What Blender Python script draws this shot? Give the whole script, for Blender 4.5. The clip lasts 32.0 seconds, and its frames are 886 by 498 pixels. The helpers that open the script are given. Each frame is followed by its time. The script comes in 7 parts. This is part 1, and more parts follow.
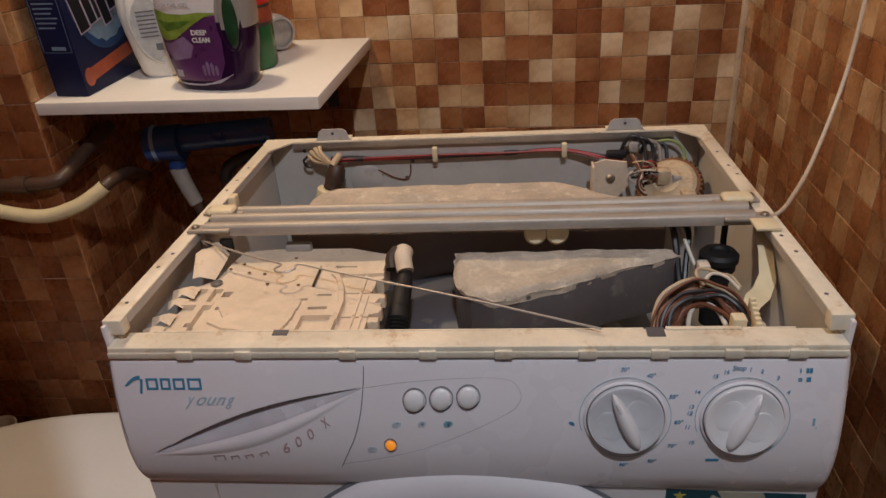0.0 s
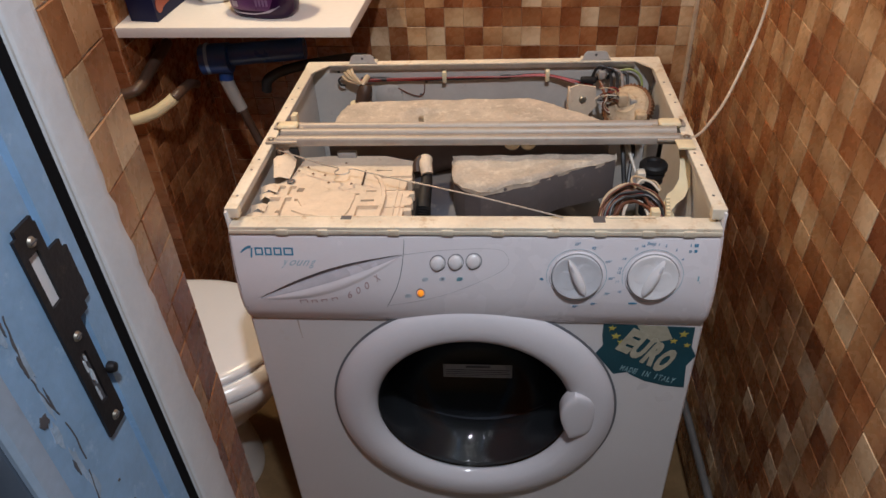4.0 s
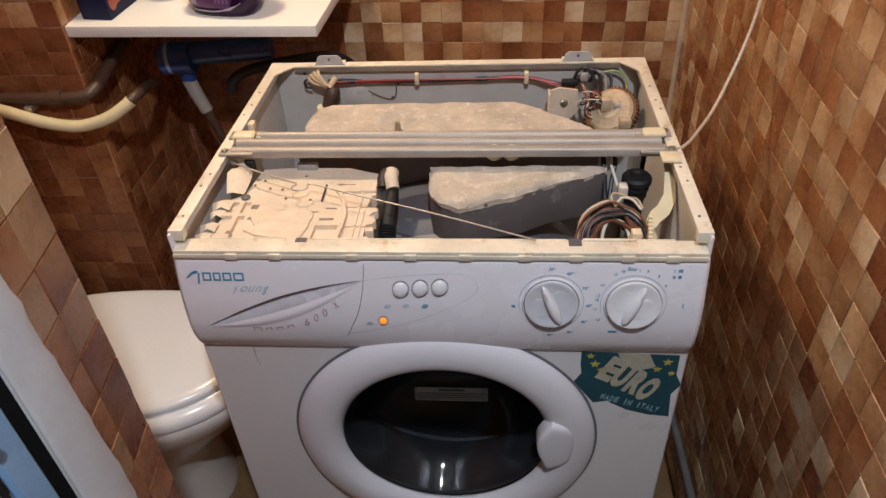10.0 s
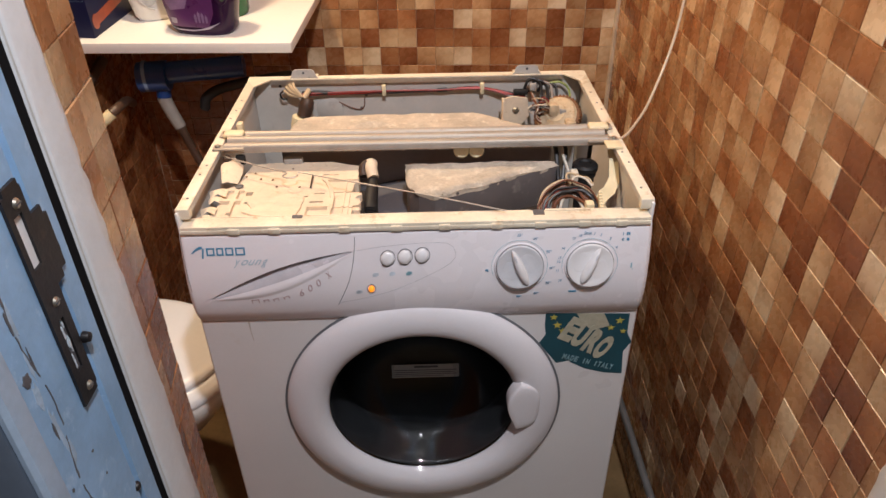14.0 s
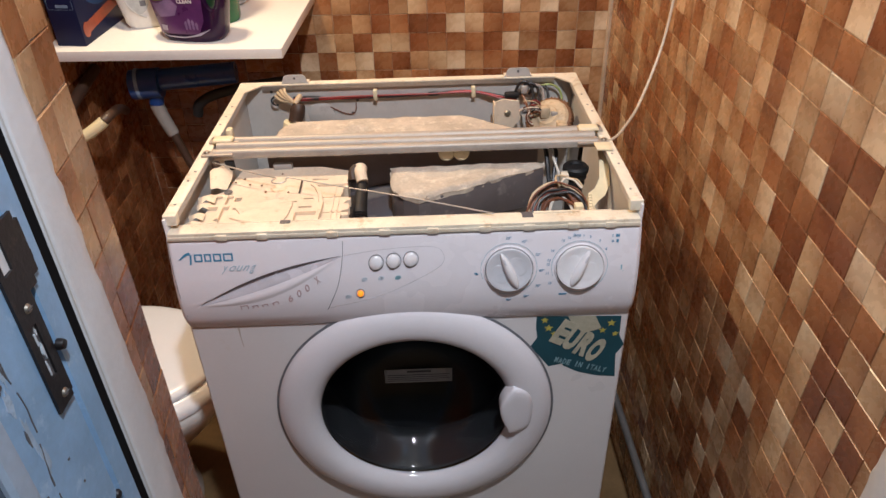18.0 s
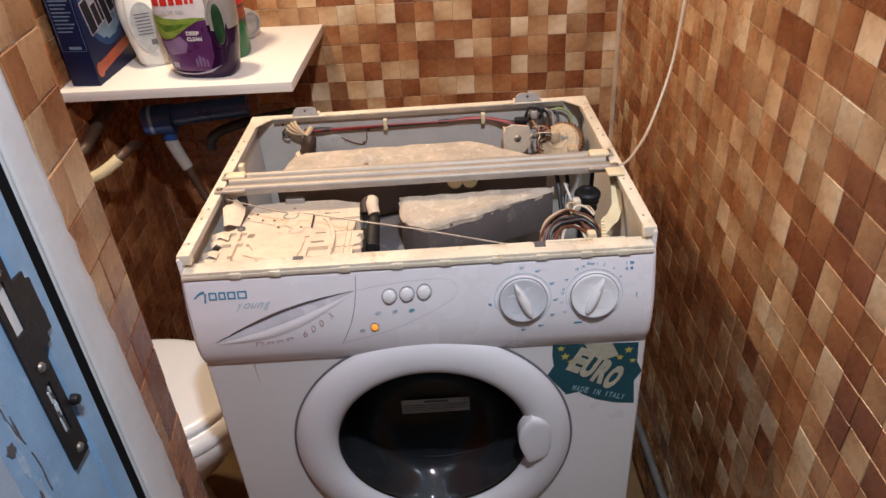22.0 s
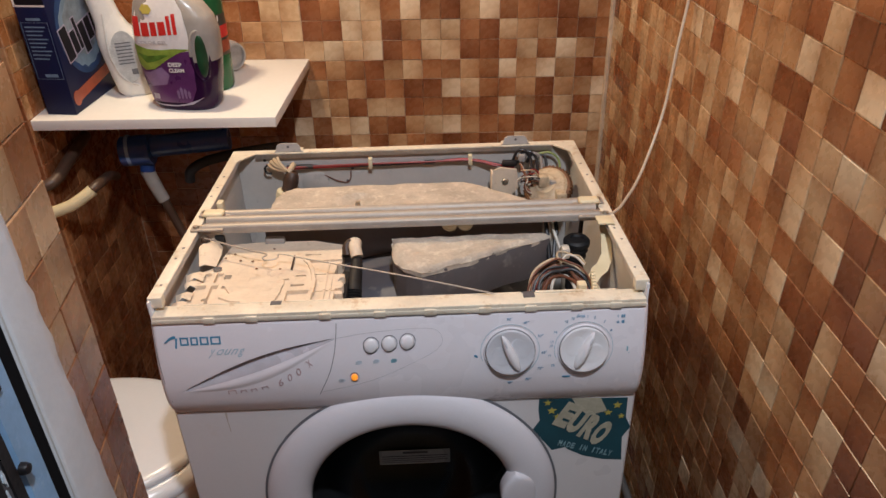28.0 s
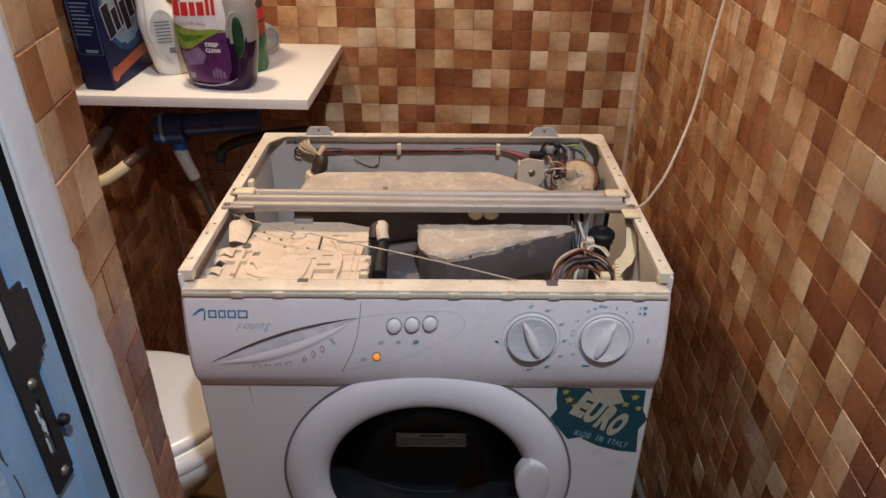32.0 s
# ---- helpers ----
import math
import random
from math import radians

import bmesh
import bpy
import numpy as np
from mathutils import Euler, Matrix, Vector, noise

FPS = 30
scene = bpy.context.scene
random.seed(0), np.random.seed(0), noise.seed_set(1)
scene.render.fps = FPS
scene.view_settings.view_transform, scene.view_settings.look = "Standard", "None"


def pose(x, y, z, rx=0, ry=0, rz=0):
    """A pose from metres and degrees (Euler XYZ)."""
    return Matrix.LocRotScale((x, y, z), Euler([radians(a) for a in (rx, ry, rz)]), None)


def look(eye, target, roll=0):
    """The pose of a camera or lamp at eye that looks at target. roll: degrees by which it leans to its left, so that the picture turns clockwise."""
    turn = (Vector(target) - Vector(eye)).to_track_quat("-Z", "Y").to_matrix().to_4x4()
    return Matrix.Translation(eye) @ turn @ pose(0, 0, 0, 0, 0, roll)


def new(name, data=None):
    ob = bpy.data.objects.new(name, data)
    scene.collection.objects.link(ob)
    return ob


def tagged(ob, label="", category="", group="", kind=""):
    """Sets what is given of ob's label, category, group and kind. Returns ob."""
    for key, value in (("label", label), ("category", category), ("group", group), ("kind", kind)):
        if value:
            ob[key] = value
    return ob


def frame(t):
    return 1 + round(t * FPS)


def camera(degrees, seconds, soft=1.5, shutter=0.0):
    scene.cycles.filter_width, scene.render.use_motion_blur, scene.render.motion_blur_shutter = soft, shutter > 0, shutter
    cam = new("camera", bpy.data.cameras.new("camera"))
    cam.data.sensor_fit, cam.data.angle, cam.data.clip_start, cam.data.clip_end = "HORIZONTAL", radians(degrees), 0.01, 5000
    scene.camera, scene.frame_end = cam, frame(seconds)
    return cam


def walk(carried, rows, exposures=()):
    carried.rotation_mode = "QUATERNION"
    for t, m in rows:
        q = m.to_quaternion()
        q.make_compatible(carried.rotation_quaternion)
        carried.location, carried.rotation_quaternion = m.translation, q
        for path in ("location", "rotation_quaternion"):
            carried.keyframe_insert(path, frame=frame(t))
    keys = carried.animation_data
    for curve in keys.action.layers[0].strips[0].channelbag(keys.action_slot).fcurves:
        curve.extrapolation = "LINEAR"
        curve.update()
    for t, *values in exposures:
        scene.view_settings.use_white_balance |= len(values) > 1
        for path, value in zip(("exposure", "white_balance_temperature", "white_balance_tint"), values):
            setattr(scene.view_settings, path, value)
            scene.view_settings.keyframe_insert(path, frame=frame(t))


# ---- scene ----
# the camera and its way
cam = camera(64.5, 32.0, soft=1.5)
PATH = [
    (0, (0.045, -0.455, 1.164), (-0.157, 1.309, 0.243), -4.1),
    (0.5, (0.068, -0.466, 1.253), (-0.17, 1.234, 0.227), -4.2),
    (1, (0.072, -0.47, 1.28), (-0.18, 1.177, 0.174), -4.4),
    (1.5, (0.039, -0.5, 1.289), (-0.194, 1.084, 0.09), -7.3),
    (2, (0.022, -0.503, 1.301), (-0.141, 1.11, 0.13), -4.3),
    (2.5, (0.022, -0.523, 1.316), (-0.123, 1.066, 0.11), -2.9),
    (3, (0.044, -0.564, 1.319), (-0.151, 1.0, 0.088), -2.8),
    (3.5, (0.046, -0.635, 1.32), (-0.145, 0.952, 0.118), -2.8),
    (5.5, (0.012, -0.718, 1.306), (-0.083, 0.886, 0.116), -4.6),
    (6, (0.019, -0.721, 1.302), (-0.097, 0.86, 0.083), -4.8),
    (6.5, (0.018, -0.722, 1.301), (-0.099, 0.856, 0.078), -4.9),
    (7, (0.02, -0.724, 1.299), (-0.078, 0.852, 0.071), -4.5),
    (7.5, (0.02, -0.72, 1.302), (-0.047, 0.858, 0.075), -3.7),
    (8, (0.028, -0.714, 1.301), (-0.058, 0.866, 0.079), -3.9),
    (8.5, (0.036, -0.701, 1.304), (-0.06, 0.873, 0.075), -3.6),
    (9, (0.043, -0.677, 1.305), (-0.088, 0.883, 0.061), -4.2),
    (9.5, (0.056, -0.639, 1.309), (-0.102, 0.917, 0.063), -4.1),
    (10, (0.071, -0.599, 1.311), (-0.086, 0.973, 0.084), -3.2),
    (10.5, (0.072, -0.592, 1.313), (-0.116, 0.99, 0.103), -3.0),
    (11, (0.066, -0.637, 1.313), (-0.061, 0.96, 0.116), -3.5),
    (11.5, (0.045, -0.699, 1.311), (-0.064, 0.919, 0.141), -3.6),
    (12, (0.031, -0.741, 1.3), (-0.037, 0.881, 0.131), -2.7),
    (12.5, (0.031, -0.759, 1.297), (-0.038, 0.895, 0.174), -4.0),
    (13, (0.021, -0.756, 1.298), (0.022, 0.877, 0.143), -1.9),
    (13.5, (0.022, -0.747, 1.301), (0.034, 0.936, 0.221), -0.4),
    (14, (0.019, -0.743, 1.301), (0.049, 0.914, 0.181), -0.8),
    (14.5, (0.018, -0.74, 1.298), (0.078, 0.884, 0.132), -0.6),
    (16.5, (0.037, -0.746, 1.297), (0.041, 0.875, 0.126), -2.6),
    (17, (0.04, -0.738, 1.296), (0.091, 0.93, 0.194), -1.3),
    (17.5, (0.038, -0.742, 1.295), (0.051, 0.915, 0.176), -1.1),
    (18, (0.038, -0.741, 1.297), (0.058, 0.924, 0.189), -1.6),
    (18.5, (0.038, -0.737, 1.293), (0.097, 0.926, 0.183), -1.0),
    (19, (0.038, -0.737, 1.29), (0.144, 0.931, 0.192), 0.8),
    (19.5, (0.033, -0.742, 1.293), (0.07, 0.9, 0.151), -1.5),
    (20, (0.039, -0.739, 1.298), (0.035, 0.889, 0.137), -3.0),
    (20.5, (0.045, -0.734, 1.301), (0.062, 0.91, 0.161), -3.4),
    (21, (0.041, -0.732, 1.304), (0.047, 0.93, 0.192), -3.2),
    (21.5, (0.044, -0.732, 1.31), (0.036, 0.95, 0.228), -3.6),
    (22, (0.044, -0.728, 1.313), (0.019, 0.962, 0.244), -4.0),
    (22.5, (0.048, -0.706, 1.318), (-0.008, 0.998, 0.272), -3.9),
    (23, (0.059, -0.665, 1.322), (-0.027, 1.049, 0.294), -3.6),
    (23.5, (0.068, -0.634, 1.326), (-0.061, 1.089, 0.319), -3.5),
    (24, (0.07, -0.613, 1.316), (-0.03, 1.081, 0.258), -1.3),
    (24.5, (0.065, -0.624, 1.319), (-0.072, 1.076, 0.274), -1.1),
    (26.5, (0.006, -0.664, 1.309), (0.044, 1.093, 0.353), 1.3),
    (27, (0.028, -0.693, 1.311), (0.029, 1.058, 0.346), -1.4),
    (27.5, (0.024, -0.697, 1.311), (0.071, 1.043, 0.324), -1.4),
    (28, (0.035, -0.69, 1.313), (0.077, 1.045, 0.319), -1.4),
    (28.5, (0.048, -0.658, 1.319), (0.049, 1.092, 0.35), -0.5),
    (29, (0.063, -0.62, 1.322), (0.022, 1.136, 0.367), -0.2),
    (29.5, (0.08, -0.596, 1.319), (-0.005, 1.132, 0.316), -0.9),
    (30, (0.084, -0.591, 1.315), (-0.001, 1.117, 0.277), -1.3),
    (30.5, (0.079, -0.602, 1.313), (0.013, 1.103, 0.269), -1.0),
    (31, (0.065, -0.619, 1.312), (0.0, 1.089, 0.275), -1.0),
    (31.5, (0.042, -0.661, 1.312), (-0.018, 1.061, 0.296), 0.1),
    (32, (0.028, -0.705, 1.308), (0.012, 1.023, 0.301), 0.1),
]
walk(cam, [(t, look(eye, target, roll)) for t, eye, target, roll in PATH],
     exposures=[(0, -1.07, 6850, 12), (1, -0.63, 6500, 10), (2, -0.82, 6450, 10), (3.5, -0.77, 6450, 10), (5.5, -0.27, 7600, 15), (7.5, -0.2, 7550, 15), (9, -0.27, 6650, 11), (10, -0.5, 6600, 10), (11, -0.56, 6500, 10), (12, -0.27, 7150, 13), (13, -0.1, 7600, 14), (14, -0.16, 7100, 13), (18, -0.15, 6680, 11), (20, -0.14, 6560, 11), (22, -0.21, 6600, 11), (23, -0.37, 6500, 11), (24, -0.53, 6380, 10), (27, -0.55, 6600, 11), (29, -0.49, 6650, 11), (30, -0.61, 6650, 11), (32, -0.62, 6500, 11)])
# ---- world and lamps ----
world = bpy.data.worlds.new("world")
scene.world = world
world.use_nodes = True
world.node_tree.nodes["Background"].inputs[0].default_value = (0.5, 0.6, 0.75, 1)
world.node_tree.nodes["Background"].inputs[1].default_value = 0.02


def lamp(name, at, watts, color, radius):
    data = bpy.data.lights.new(name, "POINT")
    data.energy, data.color, data.shadow_soft_size = watts, color, radius
    ob = new(name, data)
    ob.location = at
    return ob


lamp("room_bulb", (-0.40, 0.46, 1.75), 34.0, (1.0, 0.80, 0.55), 0.035)
lamp("hall_lamp", (0.16, -0.73, 2.12), 84.0, (0.82, 0.885, 1.0), 0.03)


# ---- materials ----
def nodes_of(name):
    m = bpy.data.materials.new(name)
    m.use_nodes = True
    nt = m.node_tree
    return m, nt, nt.nodes["Principled BSDF"]


def noise_node(nt, scale, detail=4.0, rough=0.55, coord="Object"):
    tc = nt.nodes.new("ShaderNodeTexCoord")
    n = nt.nodes.new("ShaderNodeTexNoise")
    n.inputs["Scale"].default_value = scale
    n.inputs["Detail"].default_value = detail
    n.inputs["Roughness"].default_value = rough
    nt.links.new(tc.outputs[coord], n.inputs["Vector"])
    return n


def ramp_node(nt, source, stops):
    r = nt.nodes.new("ShaderNodeValToRGB")
    els = r.color_ramp.elements
    while len(els) < len(stops):
        els.new(0.5)
    for e, (p, c) in zip(els, stops):
        e.position, e.color = p, (*c, 1) if len(c) == 3 else c
    nt.links.new(source, r.inputs[0])
    return r


def mixed(nt, kind, fac, a, b):
    m = nt.nodes.new("ShaderNodeMix")
    m.data_type, m.blend_type = "RGBA", kind
    for i, v in ((0, fac), (6, a), (7, b)):
        if isinstance(v, (int, float)):
            m.inputs[i].default_value = v
        elif isinstance(v, tuple):
            m.inputs[i].default_value = (*v, 1)
        else:
            nt.links.new(v, m.inputs[i])
    return m.outputs[2]


def surface(name, base, rough=0.5, metal=0.0, vary=0.12, grain=0.06, scale=9.0, fine=140.0, bump=0.08, stain=None, stain_at=0.62, coat=0.0, spec=0.5, rvary=0.12):
    """A painted, plastic, metal or mineral surface with colour drift, fine grain, stains and relief."""
    m, nt, p = nodes_of(name)
    big, small = noise_node(nt, scale), noise_node(nt, fine, 3.0)
    dark = tuple(c * (1 - vary) for c in base)
    light = tuple(min(1.0, c * (1 + vary * 0.6)) for c in base)
    col = ramp_node(nt, big.outputs[0], [(0.32, dark), (0.68, light)]).outputs[0]
    g = ramp_node(nt, small.outputs[0], [(0.3, (1 - grain,) * 3), (0.7, (1.0,) * 3)]).outputs[0]
    col = mixed(nt, "MULTIPLY", 1.0, col, g)
    if stain:
        blot = noise_node(nt, scale * 2.3, 6.0, 0.68)
        f = ramp_node(nt, blot.outputs[0], [(stain_at - 0.04, (0, 0, 0)), (stain_at + 0.14, (1, 1, 1))]).outputs[0]
        col = mixed(nt, "MIX", f, col, stain)
    nt.links.new(col, p.inputs["Base Color"])
    rr = ramp_node(nt, big.outputs[0], [(0.3, (max(0.02, rough - rvary * rough),) * 3), (0.7, (min(1, rough + rvary * rough),) * 3)])
    nt.links.new(rr.outputs[0], p.inputs["Roughness"])
    p.inputs["Metallic"].default_value = metal
    p.inputs["Specular IOR Level"].default_value = spec
    p.inputs["Coat Weight"].default_value = coat
    if bump:
        b = nt.nodes.new("ShaderNodeBump")
        b.inputs["Strength"].default_value = bump
        b.inputs["Distance"].default_value = 0.002
        nt.links.new(small.outputs[0], b.inputs["Height"])
        nt.links.new(b.outputs[0], p.inputs["Normal"])
    return m


def tile_surface(name, shades):
    """Glazed mosaic piece: one of a few near shades, a printed fade across it, clouds, grime and a wavy glaze."""
    m, nt, p = nodes_of(name)
    if len(shades) == 1:
        rnd = nt.nodes.new("ShaderNodeObjectInfo").outputs["Random"]
        base = mixed(nt, "MIX", rnd, tuple(c * 0.84 for c in shades[0]), tuple(min(1.0, c * 1.14) for c in shades[0]))
    else:
        rnd = nt.nodes.new("ShaderNodeNewGeometry").outputs["Random Per Island"]
        r = ramp_node(nt, rnd, [(k / len(shades), c) for k, c in enumerate(shades)])
        r.color_ramp.interpolation = "CONSTANT"
        base = r.outputs[0]
    wn = nt.nodes.new("ShaderNodeTexWhiteNoise")
    wn.noise_dimensions = "1D"
    nt.links.new(rnd, wn.inputs["W"])
    uv = nt.nodes.new("ShaderNodeTexCoord")
    turn = nt.nodes.new("ShaderNodeVectorRotate")
    turn.rotation_type = "Z_AXIS"
    turn.inputs["Center"].default_value = (0.5, 0.5, 0)
    ang = nt.nodes.new("ShaderNodeMath")
    ang.operation = "MULTIPLY"
    ang.inputs[1].default_value = 6.28
    nt.links.new(wn.outputs["Value"], ang.inputs[0])
    nt.links.new(ang.outputs[0], turn.inputs["Angle"])
    nt.links.new(uv.outputs["UV"], turn.inputs["Vector"])
    sep = nt.nodes.new("ShaderNodeSeparateXYZ")
    nt.links.new(turn.outputs[0], sep.inputs[0])
    drift = ramp_node(nt, sep.outputs[0], [(0.0, (0.70, 0.60, 0.53)), (0.42, (0.97, 0.95, 0.93)), (1.0, (1.10, 1.16, 1.20))]).outputs[0]
    col = mixed(nt, "MULTIPLY", 0.85, base, drift)
    cloud = noise_node(nt, 60.0, 4.0, 0.6)
    col = mixed(nt, "MULTIPLY", 1.0, col, ramp_node(nt, cloud.outputs[0], [(0.3, (0.88, 0.85, 0.82)), (0.7, (1, 1, 1))]).outputs[0])
    grime = noise_node(nt, 7.0, 6.0, 0.7)
    f = ramp_node(nt, grime.outputs[0], [(0.58, (0, 0, 0)), (0.8, (0.35, 0.35, 0.35))]).outputs[0]
    col = mixed(nt, "MIX", f, col, (0.16, 0.10, 0.06))
    nt.links.new(col, p.inputs["Base Color"])
    nt.links.new(ramp_node(nt, cloud.outputs[0], [(0.3, (0.20,) * 3), (0.75, (0.37,) * 3)]).outputs[0], p.inputs["Roughness"])
    wave = noise_node(nt, 45.0, 2.0, 0.5)
    b = nt.nodes.new("ShaderNodeBump")
    b.inputs["Strength"].default_value = 0.12
    b.inputs["Distance"].default_value = 0.003
    nt.links.new(wave.outputs[0], b.inputs["Height"])
    nt.links.new(b.outputs[0], p.inputs["Normal"])
    return m


def clear(name, color, rough=0.03, ior=1.45):
    m, nt, p = nodes_of(name)
    p.inputs["Base Color"].default_value = (*color, 1)
    p.inputs["Roughness"].default_value = rough
    p.inputs["Transmission Weight"].default_value = 1.0
    p.inputs["IOR"].default_value = ior
    return m


def pane_glass(name):
    """Thin clear glass: see-through, with gloss that grows towards grazing."""
    m, nt, p = nodes_of(name)
    out = nt.nodes["Material Output"]
    nt.nodes.remove(p)
    tr, gl, mx, fr = (nt.nodes.new(k) for k in ("ShaderNodeBsdfTransparent", "ShaderNodeBsdfGlossy", "ShaderNodeMixShader", "ShaderNodeLayerWeight"))
    tr.inputs[0].default_value = (0.82, 0.84, 0.86, 1)
    gl.inputs["Roughness"].default_value = 0.03
    rim = ramp_node(nt, fr.outputs["Facing"], [(0.0, (0.022,) * 3), (0.7, (0.03,) * 3), (1.0, (0.25,) * 3)])
    nt.links.new(rim.outputs[0], mx.inputs[0])
    nt.links.new(tr.outputs[0], mx.inputs[1])
    nt.links.new(gl.outputs[0], mx.inputs[2])
    nt.links.new(mx.outputs[0], out.inputs[0])
    return m


def glowing(name, color, strength, base):
    m, nt, p = nodes_of(name)
    p.inputs["Base Color"].default_value = (*base, 1)
    p.inputs["Roughness"].default_value = 0.25
    p.inputs["Emission Color"].default_value = (*color, 1)
    p.inputs["Emission Strength"].default_value = strength
    return m


SHADES = dict(L=(0.66, 0.49, 0.32), C=(0.55, 0.36, 0.205), T=(0.43, 0.235, 0.115), R=(0.335, 0.140, 0.058), D=(0.235, 0.082, 0.032))
SHADE_NAMES = dict(L="pale", C="cream", T="tan", R="rust", D="brown")
TILES = {k: tile_surface("glazed_tile_" + n, [SHADES[k]]) for k, n in SHADE_NAMES.items()}
TILE_FIELD = {k: tile_surface("glazed_field_" + n, [tuple(c * f for c in SHADES[k]) for f in (0.86, 0.95, 1.04, 1.13)]) for k, n in SHADE_NAMES.items()}
GROUT = surface("grout", (0.56, 0.41, 0.28), 0.85, vary=0.3, grain=0.2, scale=14, fine=300, bump=0.3, stain=(0.22, 0.14, 0.09), stain_at=0.66)
PLASTER = surface("plaster", (0.74, 0.70, 0.66), 0.8, vary=0.08, grain=0.08, scale=6, fine=220, bump=0.25, stain=(0.55, 0.45, 0.40), stain_at=0.66)
PLASTER_WHITE = surface("white_glossed_plaster", (0.68, 0.69, 0.70), 0.42, vary=0.06, grain=0.05, scale=14, fine=160, bump=0.2, stain=(0.6, 0.56, 0.54), stain_at=0.66)
PAINT_BLUE = surface("light_blue_gloss_paint", (0.27, 0.46, 0.69), 0.32, vary=0.12, grain=0.08, scale=18, fine=160, bump=0.18, stain=(0.44, 0.62, 0.80), stain_at=0.62)
PAINT_WHITE = surface("white_gloss_paint", (0.72, 0.74, 0.76), 0.35, vary=0.08, grain=0.06, scale=16, fine=160, bump=0.15, stain=(0.5, 0.52, 0.55), stain_at=0.68)
PAINT_PALE = surface("pale_blue_paint", (0.38, 0.50, 0.64), 0.4, vary=0.12, grain=0.08, scale=16, fine=160, bump=0.15, stain=(0.30, 0.40, 0.52), stain_at=0.60)
# Darker than the blue frame: the casing's shade is put into the colour.
CASING_SHADED = surface("shade_darkened_casing", (0.10, 0.13, 0.175), 0.5, vary=0.1, grain=0.08, scale=10, fine=140, bump=0.12)
# Hall walls and unseen ceilings are set dark to cut bounced light.
HALL_WALL = surface("grey_blue_wallpaper", (0.11, 0.125, 0.145), 0.75, vary=0.1, grain=0.1, scale=5, fine=120, bump=0.2)
CEIL = surface("darkened_unseen_ceiling", (0.15, 0.14, 0.125), 0.9, vary=0.05, grain=0.05, bump=0.1)
FLOOR = surface("ochre_floor", (0.24, 0.15, 0.07), 0.45, vary=0.25, grain=0.15, scale=11, fine=90, bump=0.12, stain=(0.2, 0.12, 0.06))
ENAMEL = surface("white_enamel", (0.735, 0.71, 0.705), 0.30, vary=0.04, grain=0.02, scale=5, fine=260, bump=0.03, stain=(0.66, 0.58, 0.50), stain_at=0.70)
ENAMEL_IN = surface("grey_enamel", (0.57, 0.545, 0.51), 0.42, vary=0.1, grain=0.05, scale=9, fine=160, bump=0.05, stain=(0.34, 0.32, 0.30), stain_at=0.64)
PANEL_WHITE = surface("white_panel_plastic", (0.82, 0.79, 0.82), 0.27, vary=0.04, grain=0.02, scale=6, fine=320, bump=0.03)
DOOR_WHITE = surface("white_door_plastic", (0.75, 0.73, 0.76), 0.12, vary=0.03, grain=0.02, scale=7, fine=300, bump=0.02)
KNOB_WHITE = surface("white_knob_plastic", (0.82, 0.81, 0.82), 0.25, vary=0.03, grain=0.02, scale=20, fine=300, bump=0.02)
KNOB_GREY = surface("silver_grey_plastic", (0.70, 0.71, 0.75), 0.18, metal=0.08, vary=0.05, scale=20, bump=0.02)
SILVER = surface("silver_paint", (0.58, 0.58, 0.63), 0.26, metal=0.15, vary=0.1, scale=25, bump=0.03)
CREAM = surface("yellowed_cream_paint", (0.82, 0.74, 0.59), 0.46, vary=0.14, grain=0.10, scale=19, fine=150, bump=0.14, stain=(0.50, 0.34, 0.18), stain_at=0.605)
CREAM_PLASTIC = surface("dusty_cream_plastic", (0.80, 0.66, 0.50), 0.62, vary=0.10, grain=0.08, scale=22, fine=170, bump=0.12, stain=(0.50, 0.36, 0.22), stain_at=0.63)
AGED = surface("aged_tan_plastic", (0.58, 0.45, 0.30), 0.55, vary=0.16, grain=0.12, scale=40, fine=200, bump=0.12, stain=(0.34, 0.21, 0.12), stain_at=0.56)
IVORY = surface("ivory_plastic", (0.78, 0.68, 0.46), 0.4, vary=0.08, scale=30, bump=0.05, stain=(0.45, 0.30, 0.14), stain_at=0.66)
CONCRETE = surface("concrete", (0.56, 0.485, 0.395), 0.92, vary=0.20, grain=0.14, scale=26, fine=230, bump=0.6, stain=(0.70, 0.63, 0.52), stain_at=0.57)
TUB_GREY = surface("dark_grey_tub_plastic", (0.11, 0.11, 0.125), 0.5, vary=0.15, scale=12, bump=0.08, stain=(0.3, 0.27, 0.24), stain_at=0.66)
CASING = surface("dark_weight_casing", (0.125, 0.110, 0.112), 0.6, vary=0.15, scale=14, bump=0.08, stain=(0.26, 0.23, 0.21), stain_at=0.64)
# Rear casing, its grey lightened to offset the cross bar's shadow.
CASING_LIGHTENED = surface("lightened_weight_casing", (0.25, 0.225, 0.23), 0.55, vary=0.15, scale=14, bump=0.08)
TUB_PALE = surface("pale_grey_tub_plastic", (0.36, 0.34, 0.32), 0.55, vary=0.12, scale=14, bump=0.08)
STEEL = surface("galvanised_steel", (0.58, 0.57, 0.55), 0.36, metal=0.85, vary=0.15, grain=0.1, scale=30, fine=240, bump=0.06, stain=(0.38, 0.32, 0.26), stain_at=0.66)
BAR_STEEL = surface("dull_zinc_plate", (0.43, 0.385, 0.335), 0.52, metal=0.35, vary=0.12, grain=0.08, scale=26, fine=200, bump=0.05, stain=(0.34, 0.29, 0.24), stain_at=0.64)
WIRE_STEEL = surface("dull_wire", (0.50, 0.47, 0.43), 0.45, metal=0.6, vary=0.15, scale=40, bump=0.0)
